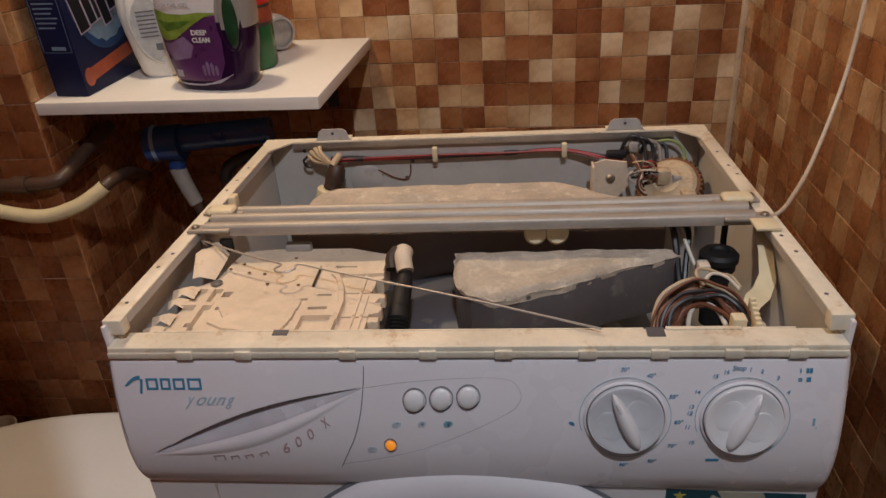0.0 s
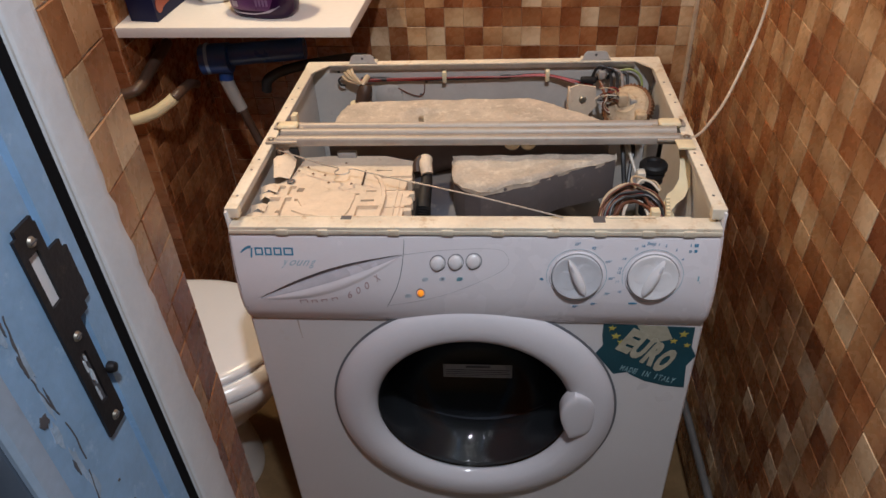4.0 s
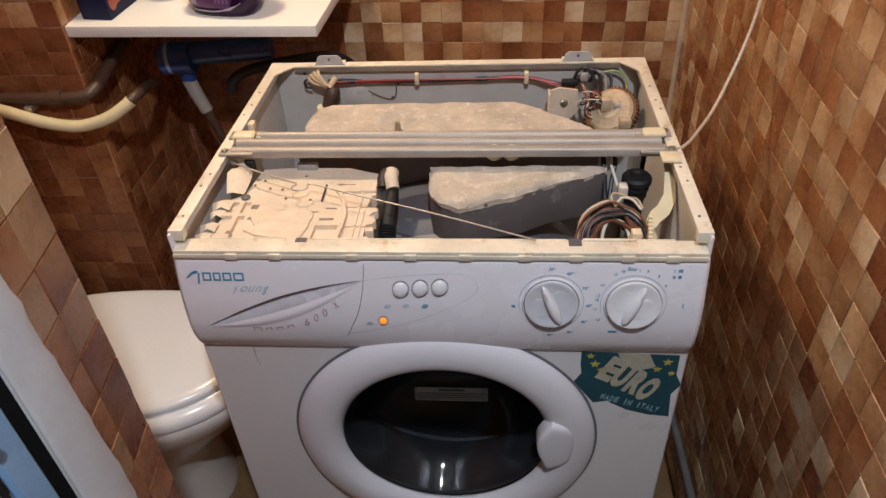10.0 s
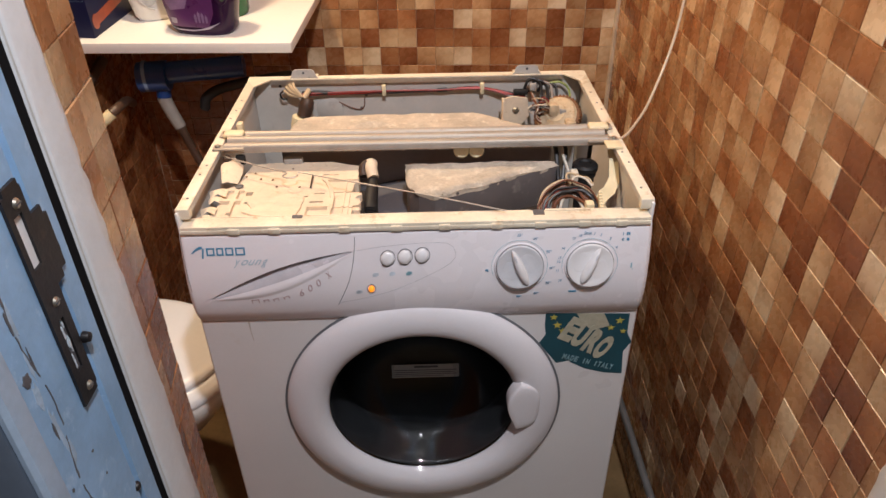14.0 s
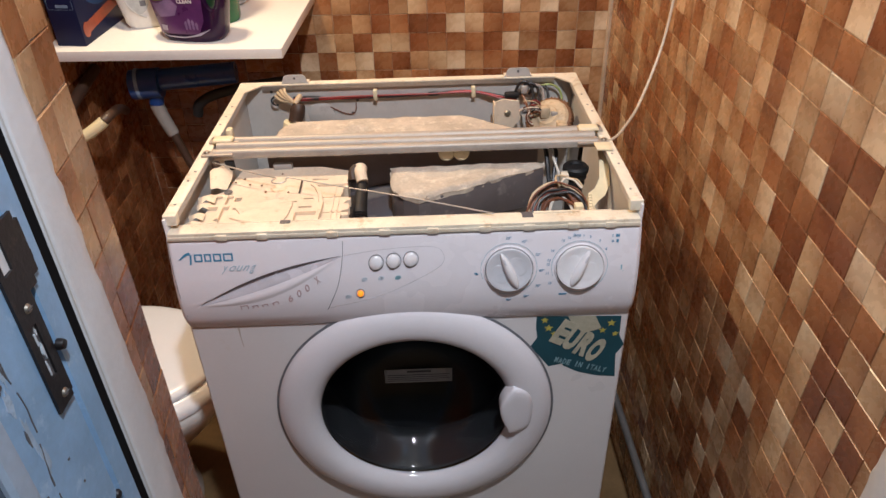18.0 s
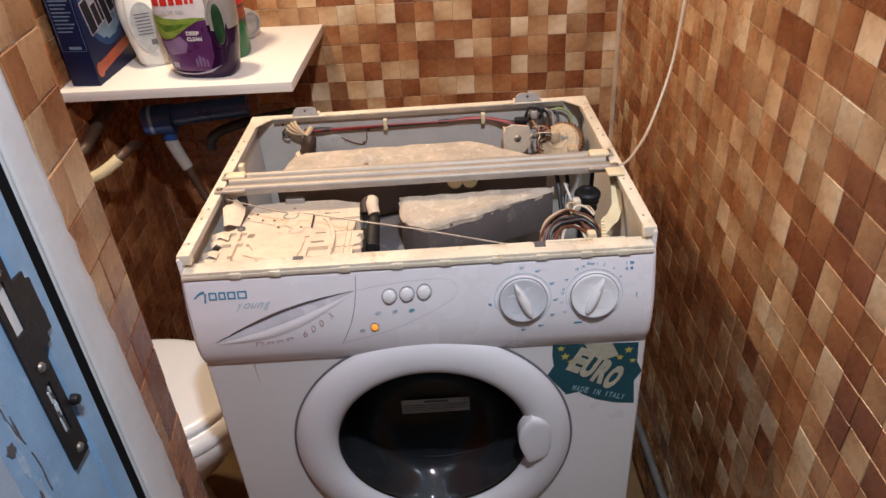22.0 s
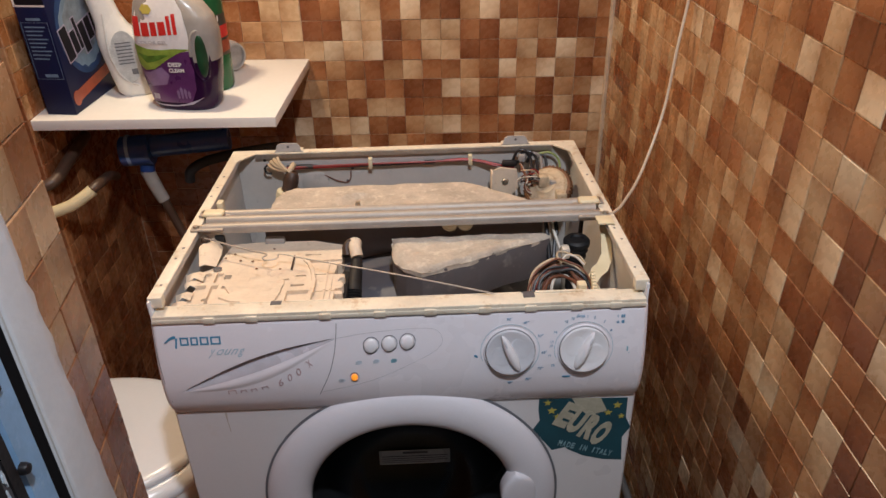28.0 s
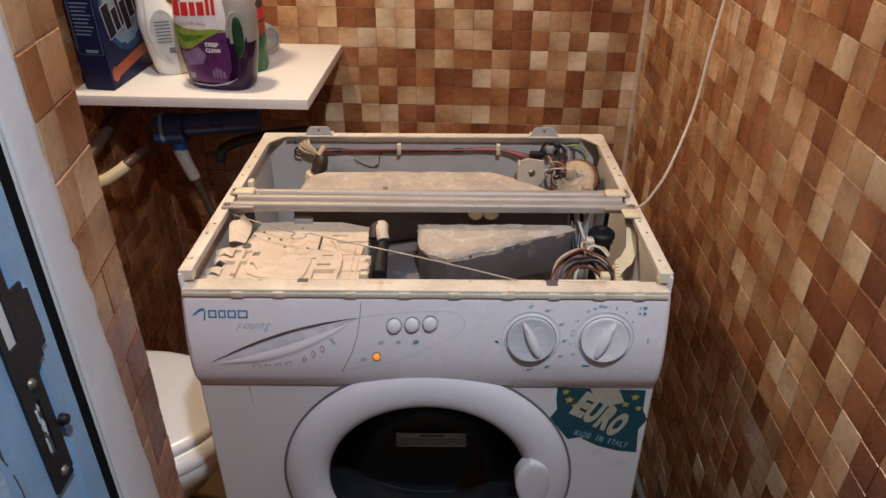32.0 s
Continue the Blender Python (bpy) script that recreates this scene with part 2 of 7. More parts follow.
BLACK_RUBBER = surface("black_rubber", (0.011, 0.011, 0.012), 0.62, vary=0.2, scale=40, bump=0.1)
BLACK = surface("gap_shade_black", (0.010, 0.010, 0.011), 0.95, vary=0.1, bump=0.0, spec=0.05)
DARK_IRON = surface("dark_browned_iron", (0.022, 0.020, 0.022), 0.45, metal=0.3, vary=0.3, grain=0.2, scale=30, fine=220, bump=0.15, stain=(0.06, 0.045, 0.035))
BRASS = surface("worn_screw_metal", (0.45, 0.42, 0.36), 0.4, metal=0.9, vary=0.2, scale=60, bump=0.05)
PORCELAIN = surface("cream_white_porcelain", (0.84, 0.81, 0.76), 0.16, vary=0.03, grain=0.01, scale=5, bump=0.01)
LID_PLASTIC = surface("white_lid_plastic", (0.88, 0.89, 0.90), 0.22, vary=0.03, grain=0.02, scale=5, bump=0.02)
SHELF_WHITE = surface("white_laminate", (0.80, 0.775, 0.725), 0.42, vary=0.03, grain=0.04, scale=7, fine=130, bump=0.05, stain=(0.68, 0.60, 0.50), stain_at=0.70)
CABLE_WHITE = surface("yellowed_white_cable", (0.54, 0.43, 0.32), 0.45, vary=0.06, scale=20, bump=0.04)
HOSE_CREAM = surface("cream_hose_rubber", (0.72, 0.62, 0.38), 0.5, vary=0.08, scale=25, bump=0.05)
PIPE_BROWN = surface("brown_painted_pipe", (0.075, 0.042, 0.028), 0.42, vary=0.2, scale=25, bump=0.15)
BLUE_PLASTIC = surface("blue_plastic", (0.010, 0.050, 0.20), 0.3, vary=0.15, scale=20, bump=0.04)
GREY_HOSE = surface("grey_hose", (0.30, 0.30, 0.30), 0.5, vary=0.1, scale=25, bump=0.05)
RUST = surface("rust_brown_ring", (0.20, 0.085, 0.035), 0.6, vary=0.25, grain=0.2, scale=60, fine=260, bump=0.3)
BOOT_BROWN = surface("dark_brown_rubber", (0.055, 0.03, 0.02), 0.5, vary=0.2, scale=50, bump=0.1)
WIRES = {n: surface("wire_" + n, c, 0.42, vary=0.1, scale=60, bump=0.0) for n, c in dict(
    red=(0.42, 0.035, 0.03), black=(0.02, 0.02, 0.022), brown=(0.17, 0.06, 0.03), white=(0.70, 0.64, 0.54), blue=(0.04, 0.07, 0.2),
    green=(0.30, 0.36, 0.12), beige=(0.52, 0.40, 0.26), maroon=(0.25, 0.035, 0.03), grey=(0.30, 0.27, 0.25)).items()}
INK_BLUE = surface("blue_ink", (0.05, 0.25, 0.42), 0.4, vary=0.05, bump=0.0)
INK_TEAL = surface("faded_teal_ink", (0.22, 0.44, 0.52), 0.4, vary=0.1, bump=0.0)
INK_PALE = surface("pale_teal_ink", (0.24, 0.40, 0.44), 0.4, vary=0.1, bump=0.0)
INK_SCRIPT = surface("faint_grey_blue_ink", (0.40, 0.54, 0.62), 0.4, vary=0.1, bump=0.0)
INK_RED = surface("faded_red_ink", (0.50, 0.35, 0.36), 0.4, vary=0.15, bump=0.0)
INK_FAINT = surface("faint_groove", (0.42, 0.42, 0.44), 0.5, vary=0.1, bump=0.0)
INK_WORN = surface("worn_blue_print", (0.58, 0.66, 0.73), 0.4, vary=0.25, scale=90, bump=0.0)
PAINT_SCAR = surface("paint_scar", (0.40, 0.55, 0.71), 0.5, vary=0.2, grain=0.15, scale=40, fine=300, bump=0.3, stain=(0.24, 0.36, 0.52), stain_at=0.6)
FILLER = surface("pale_filler", (0.58, 0.68, 0.76), 0.6, vary=0.12, grain=0.15, scale=60, fine=300, bump=0.3)
INK_GREY = surface("grey_seam", (0.15, 0.155, 0.17), 0.6, vary=0.1, bump=0.0)
STICKER = surface("dark_teal_sticker", (0.010, 0.072, 0.098), 0.35, vary=0.12, scale=30, bump=0.02)
STICKER_PALE = surface("worn_pale_sticker", (0.48, 0.45, 0.34), 0.5, vary=0.15, grain=0.15, scale=60, bump=0.05)
STAR = surface("yellow_print", (0.50, 0.42, 0.09), 0.4, vary=0.1, scale=60, bump=0.0)
LABEL_GREY = surface("silver_label", (0.46, 0.46, 0.45), 0.4, vary=0.06, scale=30, bump=0.02)
PRINT_DARK = surface("dark_print", (0.10, 0.10, 0.11), 0.5, vary=0.05, bump=0.0)
DRUM = surface("dark_drum_steel", (0.10, 0.10, 0.105), 0.35, metal=0.7, vary=0.2, scale=20, bump=0.03)
GASKET = surface("dark_grey_gasket", (0.05, 0.05, 0.052), 0.5, vary=0.2, scale=20, bump=0.05)
GLASS = pane_glass("door_glass")
AMBER = glowing("amber_lamp_lens", (1.0, 0.30, 0.02), 1.0, (0.8, 0.30, 0.04))


# ---- mesh helpers (all in world metres) ----
def shade(bm, limit=0.6):
    bm.normal_update()
    for f in bm.faces:
        f.smooth = True
    for e in bm.edges:
        if len(e.link_faces) != 2 or e.calc_face_angle(0) > limit:
            e.smooth = False


def root_of(ob):
    while ob.parent:
        ob = ob.parent
    return ob


def mesh_from(name, bm, material, shift=(0, 0, 0), limit=0.6):
    shade(bm, limit)
    me = bpy.data.meshes.new(name)
    bmesh.ops.translate(bm, verts=bm.verts, vec=-Vector(shift))
    bm.to_mesh(me)
    bm.free()
    me.materials.append(material)
    return me


def part(name, bm, material, parent, label="", limit=0.6):
    ob = new(name, mesh_from(name, bm, material, root_of(parent).location, limit))
    ob.parent = parent
    return tagged(ob, label)


def thing(name, at, label, category, group="", kind=""):
    ob = new(name)
    ob.empty_display_size = 0.05
    ob.location = at
    return tagged(ob, label, category, group, kind)


def solid(name, bm, material, at, label, category, group="", kind="", limit=0.6):
    ob = new(name, mesh_from(name, bm, material, at, limit))
    ob.location = at
    return tagged(ob, label, category, group, kind)


def block(x0, x1, y0, y1, z0, z1, bevel=0.0, seg=2, bm=None):
    bm = bm or bmesh.new()
    r = bmesh.ops.create_cube(bm, size=1.0)
    vs = r["verts"]
    for v in vs:
        v.co = Vector(((x0 + x1) / 2 + v.co.x * (x1 - x0), (y0 + y1) / 2 + v.co.y * (y1 - y0), (z0 + z1) / 2 + v.co.z * (z1 - z0)))
    if bevel:
        es = list({e for v in vs for e in v.link_edges})
        bmesh.ops.bevel(bm, geom=es, offset=bevel, segments=seg, profile=0.5, affect="EDGES")
    return bm


def prism(outline, lo, hi, axis="z", bevel=0.0, bm=None):
    """An outline in the plane across axis, drawn out from lo to hi. Axis z: (x, y); y: (x, z); x: (y, z)."""
    bm = bm or bmesh.new()

    def at(p, h):
        return {"z": (p[0], p[1], h), "y": (p[0], h, p[1]), "x": (h, p[0], p[1])}[axis]

    a = [bm.verts.new(at(p, lo)) for p in outline]
    b = [bm.verts.new(at(p, hi)) for p in outline]
    fs = [bm.faces.new(a[::-1]), bm.faces.new(b)]
    n = len(outline)
    fs += [bm.faces.new((a[i], a[(i + 1) % n], b[(i + 1) % n], b[i])) for i in range(n)]
    bmesh.ops.recalc_face_normals(bm, faces=fs)
    if bevel:
        es = [e for e in bm.edges if e.verts[0] in a + b]
        bmesh.ops.bevel(bm, geom=es, offset=bevel, segments=2, profile=0.5, affect="EDGES")
    return bm


def smooth_line(pts, steps=8):
    """A Catmull-Rom line through the points."""
    ps = [Vector(p) for p in pts]
    ps = [ps[0] * 2 - ps[1]] + ps + [ps[-1] * 2 - ps[-2]]
    out = []
    for i in range(1, len(ps) - 2):
        a, b, c, d = ps[i - 1:i + 3]
        for k in range(steps):
            t = k / steps
            out.append(0.5 * ((2 * b) + (c - a) * t + (2 * a - 5 * b + 4 * c - d) * t * t + (3 * b - a - 3 * c + d) * t ** 3))
    out.append(ps[-2])
    return out


def tube(pts, r, n=10, steps=8, bm=None, ribs=0.0):
    """A round bar along a smooth line; r may be a number or one for each end."""
    bm = bm or bmesh.new()
    line = smooth_line(pts, steps) if steps else [Vector(p) for p in pts]
    r0, r1 = (r, r) if isinstance(r, (int, float)) else r
    up = Vector((0.13, 0.31, 0.94)).normalized()
    rings = []
    for i, p in enumerate(line):
        d = (line[min(i + 1, len(line) - 1)] - line[max(i - 1, 0)]).normalized()
        side = d.cross(up)
        if side.length < 1e-3:
            side = d.cross(Vector((1, 0, 0)))
        side.normalize()
        up = side.cross(d).normalized()
        rad = r0 + (r1 - r0) * i / max(1, len(line) - 1)
        if ribs:
            rad *= 1 + ribs * (1 if i % 2 else -1)
        rings.append([bm.verts.new(p + (side * math.cos(a) + up * math.sin(a)) * rad) for a in (2 * math.pi * k / n for k in range(n))])
    for a, b in zip(rings, rings[1:]):
        for k in range(n):
            bm.faces.new((a[k], a[(k + 1) % n], b[(k + 1) % n], b[k]))
    bm.faces.new(rings[0][::-1])
    bm.faces.new(rings[-1])
    bmesh.ops.recalc_face_normals(bm, faces=bm.faces[:])
    return bm


def lathe(profile, m, n=48, close=False, squash=(1, 1), bm=None):
    """Radius and height pairs turned round the z axis of the pose m."""
    bm = bm or bmesh.new()
    rings = []
    for r, h in profile:
        if r < 1e-6:
            rings.append([bm.verts.new(m @ Vector((0, 0, h)))])
        else:
            rings.append([bm.verts.new(m @ Vector((r * squash[0] * math.cos(2 * math.pi * k / n), r * squash[1] * math.sin(2 * math.pi * k / n), h))) for k in range(n)])
    pairs = list(zip(rings, rings[1:])) + ([(rings[-1], rings[0])] if close else [])
    for a, b in pairs:
        for k in range(n):
            j = (k + 1) % n
            if len(a) == 1 and len(b) == 1:
                continue
            if len(a) == 1:
                bm.faces.new((a[0], b[j], b[k]))
            elif len(b) == 1:
                bm.faces.new((a[k], a[j], b[0]))
            else:
                bm.faces.new((a[k], a[j], b[j], b[k]))
    bmesh.ops.recalc_face_normals(bm, faces=bm.faces[:])
    return bm


def ball(at, r, squash=(1, 1, 1), n=16, bm=None, turn=None):
    bm = bm or bmesh.new()
    vs = bmesh.ops.create_uvsphere(bm, u_segments=n, v_segments=max(6, n // 2), radius=r)["verts"]
    for v in vs:
        c = Vector((v.co.x * squash[0], v.co.y * squash[1], v.co.z * squash[2]))
        v.co = (turn @ c if turn else c) + Vector(at)
    return bm


def skin(rows, closed_rows=False, thick=None):
    """A sheet through rows of points."""
    bm = bmesh.new()
    vs = [[bm.verts.new(p) for p in row] for row in rows]
    for a, b in zip(vs, vs[1:]):
        n = len(a)
        for k in range(n if closed_rows else n - 1):
            bm.faces.new((a[k], a[(k + 1) % n], b[(k + 1) % n], b[k]))
    return bm


def lettering(text, size, m, material, parent, label="", name="lettering", depth=0.0002, bold=0.0, shear=0.0, width=None):
    """Words in the built-in font, centred on the pose m."""
    cu = bpy.data.curves.new(name, "FONT")
    cu.body, cu.size, cu.extrude, cu.offset, cu.shear = text, size, depth, bold, shear
    cu.align_x, cu.align_y, cu.resolution_u = "CENTER", "CENTER", 3
    tmp = bpy.data.objects.new(name, cu)
    scene.collection.objects.link(tmp)
    bpy.context.view_layer.update()
    me = bpy.data.meshes.new_from_object(tmp.evaluated_get(bpy.context.evaluated_depsgraph_get()))
    bpy.data.objects.remove(tmp)
    bpy.data.curves.remove(cu)
    if width:
        xs = [v.co.x for v in me.vertices]
        s = width / (max(xs) - min(xs))
        me.transform(Matrix.Diagonal((s, 1, 1, 1)))
    me.transform(Matrix.Translation(-root_of(parent).location) @ m)
    me.materials.clear()
    me.materials.append(material)
    me.name = name
    ob = new(name, me)
    ob.parent = parent
    return tagged(ob, label)


def bars(rows, m, bm=None, depth=0.0003):
    """Flat bars x0, x1, y0, y1 on the plane of the pose m."""
    bm = bm or bmesh.new()
    for x0, x1, y0, y1 in rows:
        b = block(x0, x1, y0, y1, 0, depth)
        b.transform(m)
        tmp = bpy.data.meshes.new("tmp")
        b.to_mesh(tmp)
        b.free()
        bm.from_mesh(tmp)
        bpy.data.meshes.remove(tmp)
    return bm


def marks(name, rows, m, material, parent, label="", depth=0.0003):
    """One small part for each bar."""
    for r in rows:
        part(name, bars([r], m, depth=depth), material, parent, label)


# ---- glazed mosaic ----
PITCH = 0.0409


def tile_mesh(w, h, letter, depth=0.0013):
    """One piece: an edge-eased slab lying in x and y, facing z."""
    c = 0.0007
    bm = bmesh.new()
    lo = [bm.verts.new((x * w / 2, y * h / 2, 0)) for x, y in ((-1, -1), (1, -1), (1, 1), (-1, 1))]
    mid = [bm.verts.new((x * w / 2, y * h / 2, depth - c * 1.15)) for x, y in ((-1, -1), (1, -1), (1, 1), (-1, 1))]
    top = [bm.verts.new((x * (w / 2 - c), y * (h / 2 - c), depth)) for x, y in ((-1, -1), (1, -1), (1, 1), (-1, 1))]
    fs = [bm.faces.new(top)]
    for a, b in ((lo, mid), (mid, top)):
        fs += [bm.faces.new((a[i], a[(i + 1) % 4], b[(i + 1) % 4], b[i])) for i in range(4)]
    uv = bm.loops.layers.uv.new("UVMap")
    for f in fs:
        for lp in f.loops:
            lp[uv].uv = (lp.vert.co.x / w + 0.5, lp.vert.co.y / h + 0.5)
    me = bpy.data.meshes.new("tile")
    bm.to_mesh(me)
    bm.free()
    me.materials.append(TILES[letter])
    return me


def tiling(wall, m, spans, picked, seed, shear=0.0, shades=None):
    """Pieces over a wall in the plane of the pose m (x along, y up, z out). spans: column edges and row edges; picked: the stretch (x0, x1, y0, y1) whose pieces
    stand alone; shear: rise of the rows; shades: gives the shade letter of the piece at a place, or None."""
    rnd = random.Random(seed)
    cols, rows = spans
    back = root_of(wall).matrix_basis.inverted()
    verts, faces, uvs, kinds = [], [], [], []
    base_cache = {}
    lean = math.degrees(math.atan(shear))
    for i in range(len(cols) - 1):
        for j in range(len(rows) - 1):
            w, h = cols[i + 1] - cols[i] - 0.0005, rows[j + 1] - rows[j] - 0.0008
            mx, my = (cols[i] + cols[i + 1]) / 2, (rows[j] + rows[j + 1]) / 2
            letter = shades and shades(mx, my)
            letter = letter or rnd.choice("LCTTRRDD")
            cx, cy = mx + rnd.uniform(-0.0003, 0.0003), my + shear * mx + rnd.uniform(-0.0005, 0.0005)
            tilt = pose(cx, cy, rnd.uniform(-0.0003, 0.0004), rnd.uniform(-0.9, 0.9), rnd.uniform(-0.9, 0.9), lean + rnd.uniform(-0.7, 0.7))
            key = (round(w, 3), round(h, 3), letter)
            if key not in base_cache:
                base_cache[key] = tile_mesh(w, h, letter)
            me = base_cache[key]
            if picked[0] < cx < picked[1] and picked[2] < cy < picked[3]:
                ob = new("tile", me)
                ob.parent = wall
                ob.matrix_basis = back @ m @ tilt
            else:
                mm, k = back @ m @ tilt, len(verts)
                verts += [mm @ v.co for v in me.vertices]
                faces += [[k + a for a in p.vertices] for p in me.polygons]
                kinds += ["LCTRD".index(letter)] * len(me.polygons)
                uvs += [tuple(u.uv) for u in me.uv_layers[0].data]
    if verts:
        me = bpy.data.meshes.new("tile_field")
        me.from_pydata(verts, [], faces)
        me.uv_layers.new(name="UVMap")
        me.uv_layers[0].data.foreach_set("uv", [c for u in uvs for c in u])
        for k in "LCTRD":
            me.materials.append(TILE_FIELD[k])
        me.polygons.foreach_set("material_index", kinds)
        ob = new("tile_field", me)
        ob.parent = wall
        tagged(ob, kind="stuff")


def edges(start, stop, first, pitch=PITCH):
    """Joint lines from start to stop, of which one lies at first."""
    k = math.floor((start - first) / pitch)
    out = [start] + [first + i * pitch for i in range(k, k + 200) if start + 0.006 < first + i * pitch < stop - 0.006] + [stop]
    return out


# ---- the room ----
X_RIGHT, X_LEFT, Y_BACK, Y_FRONT, Y_HALL, CEIL_Z = 0.437, -1.02, 0.80, -0.2262, -0.45, 2.35
X_JAMB, PILLAR_X, PILLAR_Y = -0.226, -0.635, 0.475
# the reveal opens inwards by a few degrees from this line on
Y_SPLAY, SPLAY = -0.2945, 8

solid("floor", block(X_LEFT - 0.1, X_RIGHT + 0.1, Y_HALL, Y_BACK + 0.1, -0.08, 0.0), FLOOR, (0, 0, 0), "worn ochre floor of the narrow washroom", "floor", kind="structure")
solid("floor_hall", block(-1.6, 1.6, -2.4, Y_HALL, -0.08, -0.001), FLOOR, (0, -1.4, 0), "worn ochre floor of the hall", "floor", kind="structure")
solid("ceiling", block(X_LEFT - 0.1, X_RIGHT + 0.1, Y_HALL, Y_BACK + 0.1, CEIL_Z, CEIL_Z + 0.1), CEIL, (0, 0, CEIL_Z), "unseen ceiling of the washroom, darkened to cut bounced light", "ceiling", kind="structure")
solid("ceiling_hall", block(-1.6, 1.6, -2.4, Y_HALL, 2.5, 2.6), CEIL, (0, -1.4, 2.5), "unseen ceiling of the hall, darkened to cut bounced light", "ceiling", kind="structure")


def wall(name, bm, material, at, label):
    return solid(name, bm, material, at, label, "wall", kind="structure")


wall_back = wall("wall_back", block(X_LEFT - 0.1, X_RIGHT + 0.1, Y_BACK, Y_BACK + 0.1, 0, CEIL_Z), GROUT, (0, Y_BACK, 0), "back wall with brown and cream glazed mosaic tiles")
wall_right = wall("wall_right", block(X_RIGHT, X_RIGHT + 0.1, -0.3565, Y_BACK, 0, CEIL_Z), GROUT, (X_RIGHT, 0, 0), "side wall with brown and cream glazed mosaic tiles")
wall_left = wall("wall_left", block(X_LEFT - 0.1, X_LEFT, Y_FRONT, Y_BACK, 0, CEIL_Z), GROUT, (X_LEFT, 0, 0), "side wall behind the toilet in brown tile colour")
pillar = wall("pillar", block(X_LEFT, PILLAR_X, PILLAR_Y, Y_BACK, 0, CEIL_Z), GROUT, (PILLAR_X, PILLAR_Y, 0), "tiled pipe box beside the shelf in brown mosaic")
wall_door = wall("wall_door_side", prism([(X_LEFT - 0.1, -0.329), (X_JAMB, -0.329), (X_JAMB, Y_SPLAY), (X_JAMB - (Y_FRONT - Y_SPLAY) * math.tan(radians(SPLAY)), Y_FRONT), (X_LEFT - 0.1, Y_FRONT)], 0, CEIL_Z, "z"), PLASTER, (X_JAMB, -0.3, 0), "door wall with a plastered edge and a tiled reveal")
wall("wall_hall_left", block(-1.6, X_JAMB - 0.0595, Y_HALL, -0.345, 0, 2.5), HALL_WALL, (-0.9, Y_HALL, 0), "hall wall beside the door in grey blue")
wall("wall_hall_right", block(X_RIGHT + 0.055, 1.6, Y_HALL, -0.335, 0, 2.5), HALL_WALL, (1.0, Y_HALL, 0), "hall wall beside the door in grey blue")
wall("wall_hall_west", block(-1.7, -1.6, -2.4, Y_HALL, 0, 2.5), HALL_WALL, (-1.6, -1.4, 0), "hall wall in grey blue")
wall("wall_hall_east", block(1.6, 1.7, -2.4, Y_HALL, 0, 2.5), HALL_WALL, (1.6, -1.4, 0), "hall wall in grey blue")
wall("wall_hall_south", block(-1.6, 1.6, -2.5, -2.4, 0, 2.5), HALL_WALL, (0, -2.4, 0), "hall wall in grey blue")
wall("wall_over_door", block(X_JAMB, X_RIGHT, Y_HALL, -0.30, 2.12, CEIL_Z), PLASTER, (0.1, -0.35, 2.12), "plastered wall over the door opening")

# corner bead between the back and the side wall
solid("trim", tube([(X_RIGHT - 0.004, Y_BACK - 0.004, 0), (X_RIGHT - 0.004, Y_BACK - 0.004, CEIL_Z)], 0.006, 8, 0), GROUT, (X_RIGHT, Y_BACK, 0), "pale grout bead in the wall corner", "trim", kind="structure")
# rounded plaster nosing of the door wall
rows = []
for k in range(170):
    z = 2.12 * k / 169
    e = -0.2950 + 0.045 * max(-0.15, min(0.2, 1.03 - z)) + 0.0028 * noise.noise(Vector((0, 0, z * 55))) + 0.002 * noise.noise(Vector((3, 0, z * 160)))
    w = 0.0007 * noise.noise(Vector((7, 0, z * 30)))
    rows.append([(X_JAMB - 0.006, -0.3295, z), (X_JAMB + 0.0002 + w, -0.3288, z), (X_JAMB + 0.0014 + w, -0.3255, z), (X_JAMB + 0.0024 + w, -0.316, z), (X_JAMB + 0.0032 - w, -0.306, z), (X_JAMB + 0.0033, e - 0.002, z), (X_JAMB + 0.0018, e, z), (X_JAMB - 0.002, e, z)])
solid("trim", skin(rows), PLASTER_WHITE, (X_JAMB, -0.32, 0), "white plaster strip with a ragged edge along the tiled reveal", "trim", kind="structure", limit=1.2)
rows = []
for k in range(150):
    z = 2.12 * k / 149
    e = -0.3260 - 0.040 * max(-0.05, min(0.12, z - 0.80)) + 0.0026 * noise.noise(Vector((5, 0, z * 55))) + 0.0018 * noise.noise(Vector((9, 0, z * 160)))
    rows.append([(X_RIGHT + 0.002, e, z), (X_RIGHT - 0.0018, e, z), (X_RIGHT - 0.0032, e - 0.002, z), (X_RIGHT - 0.0030, -0.345, z), (X_RIGHT - 0.0012, -0.3555, z), (X_RIGHT + 0.004, -0.3570, z)])
solid("trim", skin(rows), PLASTER_WHITE, (X_RIGHT, -0.34, 0), "white plaster strip along the tiled wall", "trim", kind="structure", limit=1.2)

